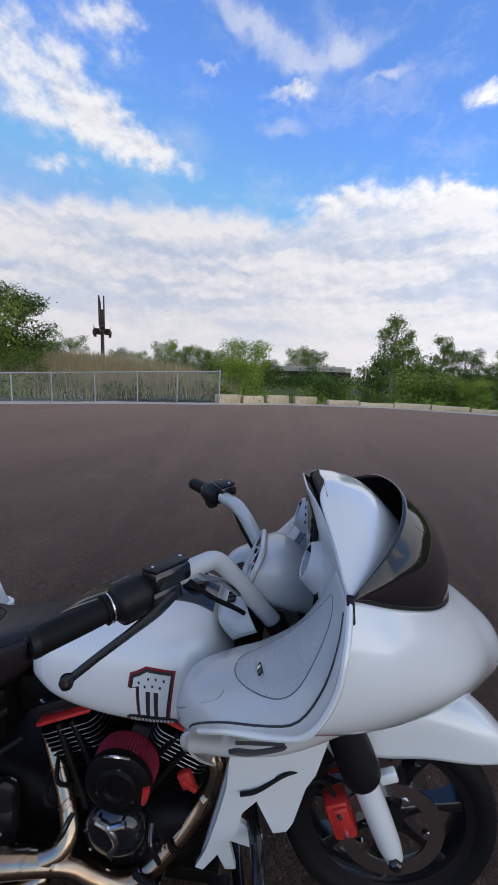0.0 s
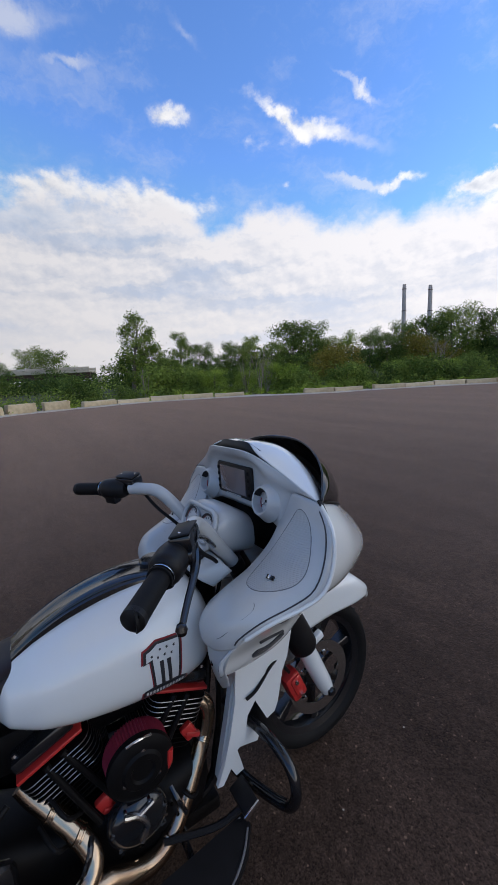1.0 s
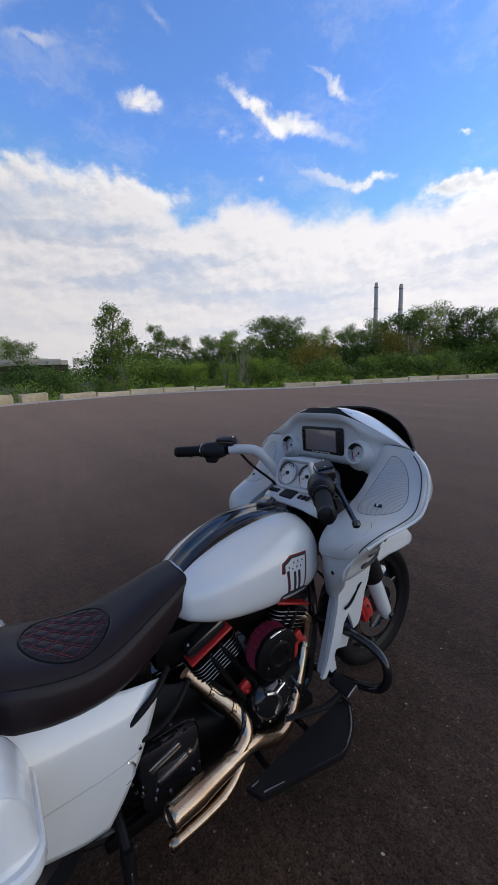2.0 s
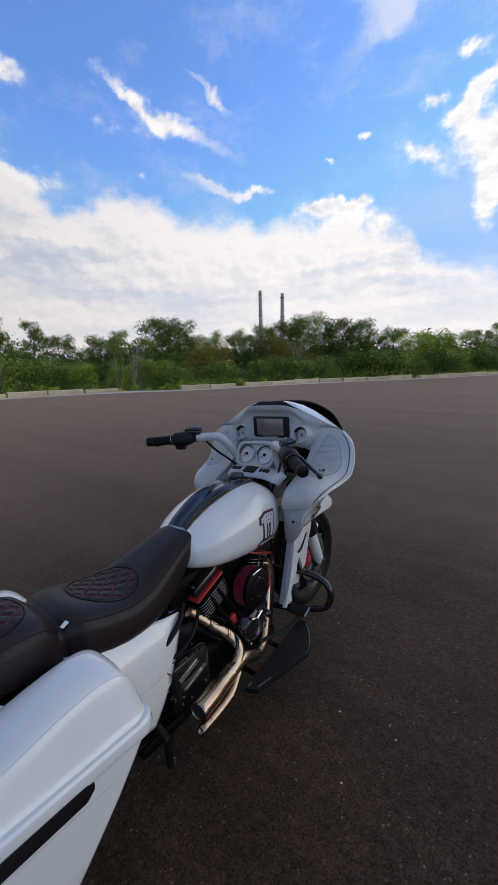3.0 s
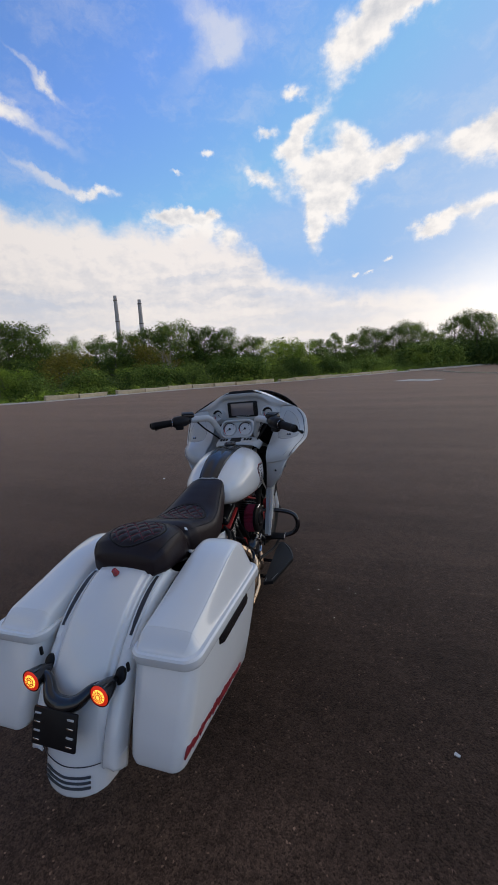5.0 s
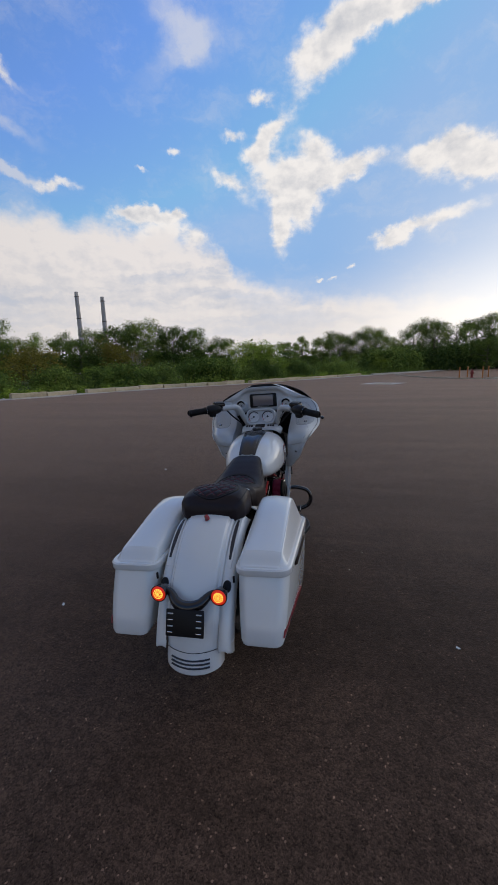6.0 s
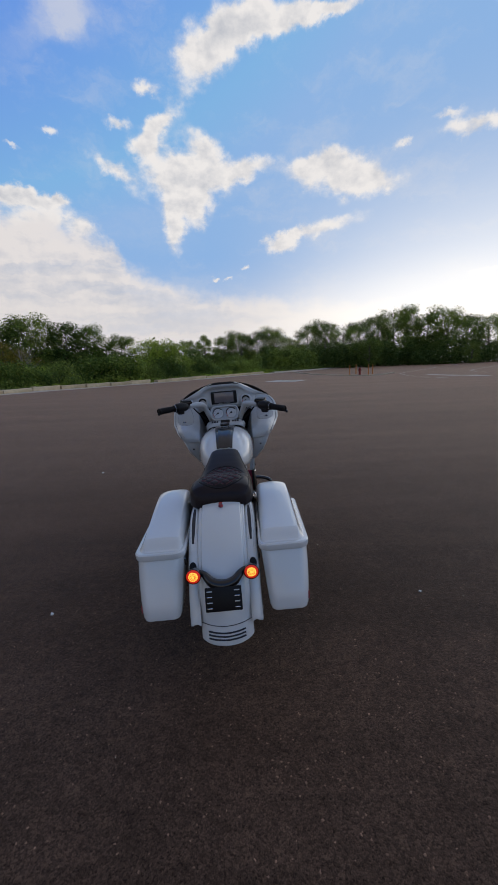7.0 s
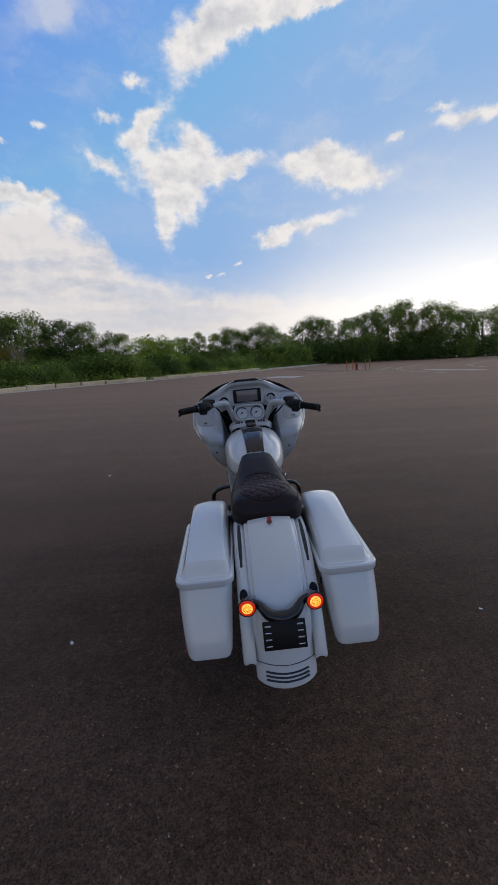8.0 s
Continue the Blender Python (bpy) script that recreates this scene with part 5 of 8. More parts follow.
def seat():
    bm = bmesh.new()
    n, m = 190, 96
    rings = []
    for i in range(n + 1):
        y = 0.035 + (0.906 - 0.035) * i / n
        r = table_at(SEAT, y)
        zm = r[2] + (r[3] - r[2]) * 0.45
        w = max(0.01, r[1])
        ring = [p for p in section(y, w, r[2], zm, r[3], SE, 3.0, m) if p.z < zm - 1e-4]
        for k in range(121):
            q = 1 - 2 * k / 120
            x = w * (0.86 * q + 0.14 * math.sin(q * math.pi / 2) ** 3)
            ring.insert(k, Vector((x, y, seat_top(x, y) if abs(q) < 0.999 else zm)))
        rings.append(ring)
    skin(bm, rings, True, True)
    bmesh.ops.recalc_face_normals(bm, faces=bm.faces)
    ob = part("seat", bm, M_LEATHER, bike, "black leather two-up seat with quilted pads and red stitching", 70)
    for cy, hl, hw in PADS:
        for fam in (1, -1):
            for k in range(-5, 6):
                pts = []
                for j in range(-40, 41):
                    t = j * 0.005
                    x, y = (k * 0.042 * 1.4142 / 2 + t), cy + fam * (k * 0.042 * 1.4142 / 2 - t)
                    if math.hypot((y - cy) / hl, x / hw) < 0.94:
                        pts.append((x, y, seat_top(x, y) + 0.0022))
                if len(pts) > 4:
                    bm = bmesh.new()
                    tube(bm, pts[::2], 0.0013, 4, 2)
                    part("stitching", bm, M_THREAD, ob)
        bm = bmesh.new()
        pts = [(hw * math.cos(a), cy + hl * math.sin(a), seat_top(hw * math.cos(a), cy + hl * math.sin(a)) + 0.002) for a in (2 * math.pi * k / 40 for k in range(41))]
        tube(bm, pts, 0.003, 6, 1)
        part("piping", bm, M_PLASTIC, ob)
    bm = bmesh.new()
    add_box(bm, 0.125, 0.330, seat_top(0.125, 0.330) + 0.001, 0.012, 0.05, 0.003, 0.001, pose(0, 0, 0, 0, 20, 35))
    part("tag", bm, M_DIAL, ob, "small pale tag")
    # piped seams along the upper edges
    for sd in (1, -1):
        for y0, y1 in ((0.07, 0.28), (0.34, 0.86)):
            bm = bmesh.new()
            pts = []
            for j in range(15):
                y = y0 + (y1 - y0) * j / 14
                x = table_at(SEAT, y)[1] * 0.90
                pts.append((sd * x, y, seat_top(x, y) + 0.0006))
            tube(bm, pts, 0.0022, 5, 2)
            part("edge_seam", bm, M_PLASTIC, ob)


seat()


# ---- rear fender and its fillers
FPROF = [(0.36, 0.70), (0.22, 0.742), (0.10, 0.752), (0.0, 0.733), (-0.10, 0.680), (-0.19, 0.605), (-0.262, 0.515), (-0.315, 0.42), (-0.352, 0.325), (-0.375, 0.24), (-0.382, 0.205)]


def rear_fender():
    grid = []
    for i, (y, z) in enumerate(FPROF):
        w = 0.122 if i < 8 else 0.124
        t = Vector((FPROF[min(i + 1, 10)][0] - FPROF[max(i - 1, 0)][0], FPROF[min(i + 1, 10)][1] - FPROF[max(i - 1, 0)][1])).normalized()
        nx, nz = -t.y, t.x            # inward normal in (y, z)
        if nz > 0:
            nx, nz = -nx, -nz
        deep = 0.075
        k = max(0.0, min(1.0, (z - 0.44) / 0.08))           # the raised crown fades out below the light bar
        cols = [(0, 0.0, 0.0), (0.45, 0.003, 0.004), (0.74, 0.008, 0.011), (0.82, 0.012, 0.015), (0.87, 0.024, 0.018), (0.97, 0.028, 0.028), (1.0, 0.05, 0.05), (1.0, deep, deep)]
        wrap = (1 - k) * min(1.0, max(0.0, (0.44 - z) / 0.12))
        grid.append([(w * u, y + nx * (hi * k + lo * (1 - k)) + 0.026 * u * u * wrap, z + nz * (hi * k + lo * (1 - k)) + 0.020 * u ** 3 * wrap * min(1.0, max(0.0, (0.34 - z) / 0.12))) for u, hi, lo in cols])
    rows = net(mirrored(grid), 8, 4)
    bm = bmesh.new()
    skin(bm, rows, False)
    bmesh.ops.recalc_face_normals(bm, faces=bm.faces)
    f = shell(part("rear_fender", bm, M_WHITE, bike, "white stretched rear fender"), 0.004, -1)
    # side fillers with black slots
    for s in (1, -1):
        g = []
        for (y, z), o in zip(FPROF[2:9], (0.055, 0.05, 0.045, 0.042, 0.040, 0.038, 0.036)):
            g.append([(s * 0.119, y + 0.02, z - o), (s * 0.132, y + 0.018, z - o + 0.012), (s * 0.150, y + 0.018, z - o + 0.010), (s * 0.165, y + 0.024, z - o - 0.006), (s * 0.171, y + 0.06, z - o - 0.03)])
        g.append([(s * 0.119, -0.318, 0.308), (s * 0.135, -0.320, 0.314), (s * 0.154, -0.318, 0.318), (s * 0.170, -0.310, 0.321), (s * 0.175, -0.27, 0.320)])
        bm = bmesh.new()
        skin(bm, net(g, 6, 4), False)
        filler = shell(part("fender_filler", bm, M_WHITE, bike, "white panel beside the fender with a black slot"), 0.004, -1 if s > 0 else 1)

        rows = net(g, 6, 4)

        def on_filler(t, u, lift):
            i = min(len(rows) - 2, int(round(t * 6)))
            p, d = rows[i][6], (rows[i + 1][6] - rows[i][6]).normalized()
            nrm = Vector((0, -d.z, d.y))
            if nrm.z < 0:
                nrm = -nrm
            return p + Vector((s * u, 0, 0)) + nrm * lift

        bm = bmesh.new()
        rings = []
        for k in range(21):
            t = (2.5 + k * 0.75) / 6
            w = 0.0175 * math.sin(math.pi * min(max(k / 20, 0.05), 0.95)) ** 0.22
            rings.append([on_filler(t, 0.003 - w, -0.003), on_filler(t, 0.003 - w + 0.002, 0.0045), on_filler(t, 0.003 + w - 0.002, 0.0045), on_filler(t, 0.003 + w, -0.003)])
        skin(bm, rings, True, True)
        bmesh.ops.recalc_face_normals(bm, faces=bm.faces)
        part("slot_pad", bm, M_WHITE, filler, "", 50)
        bm = bmesh.new()
        rings = []
        for k in range(17):
            t = (4 + k * 0.75) / 6
            w = 0.0085 * math.sin(math.pi * min(max(k / 16, 0.06), 0.94)) ** 0.3
            rings.append([on_filler(t, 0.003 - w, -0.002), on_filler(t, 0.003 - w, 0.0065), on_filler(t, 0.003 + w, 0.0065), on_filler(t, 0.003 + w, -0.002)])
        skin(bm, rings, True, True)
        part("slot", bm, M_LINEBLACK, filler, "long black slot")
        bm = bmesh.new()
        c = on_filler(3.6, 0.004, 0.002)
        lathe(bm, [(0.0, 0.008), (0.013, 0.008), (0.017, 0.006), (0.018, -0.006)], Matrix.Translation(c) @ pose(0, 0, 0, 58, 0, 0) @ Matrix.Diagonal((1, 1.55, 1, 1)), 20)
        part("docking_point", bm, M_PLASTIC, filler, "black rubber docking point")
    for s in (1, -1):
        bm = bmesh.new()
        tube(bm, [(s * 0.1255, y + 0.028, z - 0.042) for y, z in FPROF[2:9]], 0.0022, 5, 4)
        part("edge_seam", bm, M_LINEBLACK, f)
    # recess lines across the tail and the three slots
    def tail(z, x, lift):
        for (y0, z0), (y1, z1) in zip(FPROF, FPROF[1:]):
            if z1 <= z <= z0:
                y = y0 + (y1 - y0) * (z - z0) / (z1 - z0)
                break
        else:
            y = FPROF[-1][0]
        u = abs(x) / 0.124
        return Vector((x, y - lift - 0.001 + 0.028 * u * u + 0.006 * u, z + 0.014 * u ** 3))

    bm = bmesh.new()
    tube(bm, [tail(0.292, x, 0.0005) for x in (-0.115, -0.08, -0.04, 0, 0.04, 0.08, 0.115)], 0.0016, 5, 4)
    part("seam_line", bm, M_LINEBLACK, f)
    for k in range(3):
        bm = bmesh.new()
        tube(bm, [tail(0.262 - 0.015 * k, x, 0.0005) for x in (-0.085, -0.05, 0, 0.05, 0.085)], 0.0036, 6, 5)
        part("vent_slot", bm, M_LINEBLACK, f, "narrow black slot")
    bm = bmesh.new()
    m = Matrix.Translation((0, -0.002, 0.737)) @ pose(0, 0, 0, 28, 0, 0)
    lathe(bm, [(0.0, 0.024), (0.006, 0.024), (0.010, 0.020), (0.0115, 0.006), (0.013, 0.0)], m, 20)
    part("button_reflector", bm, M_REDLENS, bike, "small red button on the fender")


rear_fender()


def tail_lights():
    bar = bmesh.new()
    tube(bar, [(-0.134, -0.268, 0.525), (-0.090, -0.285, 0.517), (-0.050, -0.318, 0.490), (0, -0.328, 0.480), (0.050, -0.318, 0.490), (0.090, -0.285, 0.517), (0.134, -0.268, 0.525)], 0.016, 12, 6, True, [0.013, 0.016, 0.023, 0.026, 0.023, 0.016, 0.013])
    b = part("light_bar", bar, M_BLACK, bike, "gloss black light bar")
    for s in (1, -1):
        m = Matrix.Translation((s * 0.134, -0.305, 0.523)) @ pose(0, 0, 0, 84, 0, 0)
        bm = bmesh.new()
        lathe(bm, [(0.0, -0.075), (0.012, -0.07), (0.026, -0.04), (0.034, -0.005), (0.036, 0.006), (0.033, 0.008), (0.031, 0.002)], m, 32)
        h = part("lamp_housing", bm, M_BLACK, b, "gloss black bullet lamp housing")
        bm = bmesh.new()
        lathe(bm, [(0.0, 0.013), (0.014, 0.012), (0.0215, 0.0098)], m, 28)
        part("lens", bm, M_AMBER, b, "lit amber signal lens")
        bm = bmesh.new()
        lathe(bm, [(0.0215, 0.0100), (0.029, 0.0085), (0.0335, 0.004)], m, 28)
        part("lens_rim", bm, M_GLOWRED, b, "glowing red lens rim")
        for r, h in ((0.008, 0.0133), (0.0145, 0.0126)):
            bm = bmesh.new()
            tube(bm, [m @ Vector((r * math.cos(2 * math.pi * k / 20), r * math.sin(2 * math.pi * k / 20), h)) for k in range(21)], 0.0009, 4, 1, False)
            part("lens_ring", bm, M_REDLENS, b)
        for k in range(12):
            a = 2 * math.pi * k / 12
            bm = bmesh.new()
            p = m @ Vector((0.006 * math.cos(a), 0.006 * math.sin(a), 0.0135))
            q = m @ Vector((0.021 * math.cos(a), 0.021 * math.sin(a), 0.0115))
            tube(bm, [p, q], 0.0009, 4, 1)
            part("lens_rib", bm, M_REDLENS, b)
    p = bmesh.new()
    m = Matrix.Translation((0, -0.368, 0.436)) @ pose(0, 0, 0, -20, 0, 0)
    add_box(p, 0, 0, 0, 0.165, 0.010, 0.105, 0.004)
    for v in p.verts:
        v.co = m @ v.co
    plate = part("plate_bracket", p, M_PLASTIC, bike, "black slotted plate bracket with no plate")
    for s in (1, -1):
        for k in range(4):
            bm = bmesh.new()
            add_box(bm, s * 0.062, -0.0062, 0.036 - 0.024 * k, 0.024, 0.004, 0.0055, 0.0015)
            for v in bm.verts:
                v.co = m @ v.co
            part("bracket_slot", bm, M_MACHINED if k % 2 else M_DASH, plate)


tail_lights()


# ---- saddlebags
def rounded(x0, x1, y0, y1, z, r, n=6, tilt=0.0):
    pts = []
    for cx, cy, a0 in ((x1 - r, y1 - r, 0), (x0 + r, y1 - r, 90), (x0 + r, y0 + r, 180), (x1 - r, y0 + r, 270)):
        for k in range(n + 1):
            a = radians(a0 + 90 * k / n)
            x, y = cx + r * math.cos(a), cy + r * math.sin(a)
            pts.append(Vector((x, y, z + tilt * (y - 0.1))))
    return pts


def saddlebag(s):
    levels = [(0.318, 0.222, 0.376, -0.305, 0.140, 0.03), (0.322, 0.214, 0.390, -0.322, 0.152, 0.035), (0.340, 0.208, 0.396, -0.324, 0.168, 0.04), (0.40, 0.202, 0.402, -0.300, 0.222, 0.042),
              (0.47, 0.196, 0.407, -0.268, 0.290, 0.045), (0.53, 0.191, 0.410, -0.238, 0.345, 0.048), (0.575, 0.187, 0.412, -0.216, 0.386, 0.05)]
    bm = bmesh.new()
    def flare(p):
        """The bag's outer face swings out towards the front, more so low down."""
        k = max(0.0, (p.x - 0.20) / 0.2)
        return Vector((s * (p.x + k * (0.085 - 0.22 * max(0, p.z - 0.33)) * (p.y + 0.25)), p.y, p.z))

    rings = [[flare(p) for p in rounded(x0, x1, y0, y1, z, r)] for z, x0, x1, y0, y1, r in levels]
    skin(bm, rings, True, True)
    bmesh.ops.recalc_face_normals(bm, faces=bm.faces)
    bag = part("saddlebag", bm, M_WHITE, bike, "white hard saddlebag with a hinged lid", 50)
    # lid rim
    bm = bmesh.new()
    outs = []
    for z, g in ((0.572, 0.0), (0.572, 0.007), (0.582, 0.010), (0.600, 0.009), (0.606, 0.004), (0.606, -0.012)):
        outs.append([flare(p) for p in rounded(0.187 - g, 0.412 + g, -0.216 - g, 0.386 + g, z, 0.052)])
    skin(bm, outs, True)
    bmesh.ops.recalc_face_normals(bm, faces=bm.faces)
    lid_rim = part("lid_rim", bm, M_WHITE, bag)
    # lid
    prof = [(-0.213, 0.603), (-0.207, 0.611), (-0.195, 0.616), (-0.168, 0.640), (-0.150, 0.653), (-0.135, 0.658), (-0.04, 0.681), (0.08, 0.712), (0.19, 0.738), (0.285, 0.748), (0.338, 0.735), (0.368, 0.697), (0.382, 0.648), (0.386, 0.603)]
    grid = []
    for y, z in prof:
        h = z - 0.603
        end = min(1.0, (y + 0.218) / 0.05, (0.390 - y) / 0.06)
        ins = 0.03 * (1 - max(0, end)) ** 2
        xi, xo = 0.190 + ins, 0.410 - ins
        row = [(xi, 0.0), (xi + 0.004, 0.50), (xi + 0.016, 0.86), (xi + 0.045, 0.985), (xi + 0.10, 1.01), (xo - 0.080, 0.985), (xo - 0.050, 0.94), (xo - 0.037, 0.89), (xo - 0.030, 0.82), (xo - 0.012, 0.22), (xo - 0.006, 0.06), (xo, 0.0)]
        grid.append([tuple(flare(Vector((x, y, 0.602 + h * q)))) for x, q in row])
    bm = bmesh.new()
    skin(bm, net(grid, 6, 5), False)
    bmesh.ops.recalc_face_normals(bm, faces=bm.faces)
    part("lid", bm, M_WHITE, bag, "white bag lid with a creased edge", 40)
    # latch
    bm = bmesh.new()
    rings = []
    for k in range(13):
        t = k / 12
        y = -0.050 + 0.262 * t
        z = 0.553 + 0.006 * t
        h = 0.021 * min(1, 6 * t + 0.75, 7 * (1 - t) + 0.6)
        d = 0.018 * min(1, 8 * t + 0.4, 8 * (1 - t) + 0.4)
        x = abs(flare(Vector((0.408, y, z))).x)
        rings.append([Vector((s * (x - 0.01), y, z - h)), Vector((s * (x + d * 0.7), y, z - h)), Vector((s * (x + d), y, z)), Vector((s * (x + d * 0.75), y, z + h * 0.9)), Vector((s * (x - 0.01), y, z + h))])
    skin(bm, rings, True, True)
    bmesh.ops.recalc_face_normals(bm, faces=bm.faces)
    part("latch", bm, M_BLACK, bag, "gloss black latch handle", 40)
    bm = bmesh.new()
    rings = [[flare(Vector((x1 + 0.0008, -0.20 + 0.50 * t, z))) for t in (0, 0.25, 0.5, 0.75, 1)] for z, x1 in ((0.517, 0.408), (0.5195, 0.4083))]
    skin(bm, rings, False)
    part("crease", bm, M_DASH, bag, smooth=0)
    # brushed script, too broken to read
    rnd = random.Random(17)

    def side_x(z):
        """The bag's outer face at a height."""
        for (z0, _, a, *_), (z1, _, b, *_) in zip(levels, levels[1:]):
            if z <= z1:
                break
        return a + (b - a) * max(0.0, min(1.0, (z - z0) / (z1 - z0)))

    for i in range(19):
        t = i / 18
        y = -0.285 + 0.36 * t
        z = 0.366 - 0.022 * t + rnd.uniform(-0.004, 0.004)
        bm = bmesh.new()
        h, w = rnd.uniform(0.007, 0.017), rnd.uniform(0.011, 0.016)
        pts = [(y - w, z - h * 0.8), (y - w * 0.4, z + h * 0.5), (y + w * 0.2, z + h), (y + w * 1.3, z + h * 0.7), (y + w * 0.9, z + h * rnd.uniform(-0.2, 0.4)), (y + w * 1.4, z - h * 0.5), (y, z - h * 0.7)]
        lo = [bm.verts.new(flare(Vector((side_x(zz) - 0.004, yy, zz)))) for yy, zz in pts]
        hi = [bm.verts.new(flare(Vector((side_x(zz) + 0.0012 + 0.00015 * (i % 3), yy, zz)))) for yy, zz in pts]
        bm.faces.new(hi)
        bm.faces.new(lo[::-1])
        for a in range(len(pts)):
            c = (a + 1) % len(pts)
            bm.faces.new((lo[a], lo[c], hi[c], hi[a]))
        bmesh.ops.triangulate(bm, faces=[f for f in bm.faces if len(f.verts) > 4])
        bmesh.ops.recalc_face_normals(bm, faces=bm.faces)
        part("brush_stroke", bm, M_DECALRED, bag, "" if i else "dark red brushed lettering stroke", 0)
    bm = bmesh.new()
    add_box(bm, s * 0.178, -0.222, 0.555, 0.008, 0.012, 0.03, 0.003)
    part("hinge", bm, M_PLASTIC, bag)
    return bag


for s in (1, -1):
    saddlebag(s)


def side_cover(s):
    """White panel between seat, saddlebag and engine."""
    g = [[(0.140, 0.30, 0.69), (0.150, 0.44, 0.665), (0.150, 0.55, 0.640), (0.145, 0.65, 0.612), (0.138, 0.728, 0.594)],
         [(0.195, 0.30, 0.65), (0.200, 0.43, 0.615), (0.195, 0.53, 0.585), (0.185, 0.62, 0.555), (0.160, 0.70, 0.535)],
         [(0.220, 0.30, 0.57), (0.222, 0.41, 0.54), (0.217, 0.50, 0.50), (0.205, 0.575, 0.47), (0.182, 0.645, 0.445)],
         [(0.225, 0.30, 0.46), (0.226, 0.38, 0.44), (0.222, 0.45, 0.41), (0.213, 0.52, 0.38), (0.196, 0.585, 0.36)],
         [(0.220, 0.30, 0.37), (0.220, 0.36, 0.35), (0.217, 0.42, 0.33), (0.210, 0.47, 0.31), (0.200, 0.53, 0.295)]]
    bm = bmesh.new()
    skin(bm, net([[(s * x, y, z) for x, y, z in r] for r in g], 6, 5), False)
    bmesh.ops.recalc_face_normals(bm, faces=bm.faces)
    c = shell(part("side_cover", bm, M_WHITE, bike, "white side cover panel"), 0.006, -1)
    bm = bmesh.new()
    tube(bm, [(s * 0.2265, 0.32, 0.47), (s * 0.2265, 0.40, 0.475), (s * 0.221, 0.48, 0.47), (s * 0.209, 0.56, 0.46), (s * 0.187, 0.638, 0.452)], 0.0016, 5, 4)
    part("crease_line", bm, M_DASH, c)


for s in (1, -1):
    side_cover(s)


# ---- front fairing
OUTER = [  # from the nose out to the seam; each row from top to bottom
    [(0, 1.950, 1.035), (0.12, 1.925, 1.045), (0.24, 1.850, 1.075), (0.335, 1.735, 1.125), (0.388, 1.628, 1.165)],
    [(0, 2.030, 0.985), (0.15, 1.975, 0.995), (0.285, 1.870, 1.025), (0.392, 1.730, 1.065), (0.440, 1.612, 1.105)],
    [(0, 2.100, 0.920), (0.165, 2.010, 0.930), (0.302, 1.885, 0.955), (0.408, 1.725, 0.990), (0.455, 1.598, 1.030)],
    [(0, 2.128, 0.850), (0.155, 2.015, 0.860), (0.282, 1.870, 0.880), (0.388, 1.700, 0.920), (0.454, 1.563, 0.962)],
    [(0, 2.105, 0.790), (0.125, 1.990, 0.792), (0.232, 1.825, 0.820), (0.338, 1.660, 0.868), (0.434, 1.510, 0.930)],
    [(0, 2.060, 0.760), (0.10, 1.960, 0.766), (0.190, 1.800, 0.800), (0.288, 1.645, 0.848), (0.385, 1.480, 0.895)],
]


OUTER = [[(x * 1.03 if x > 0.30 else x, y, z) for x, y, z in r] for r in OUTER]


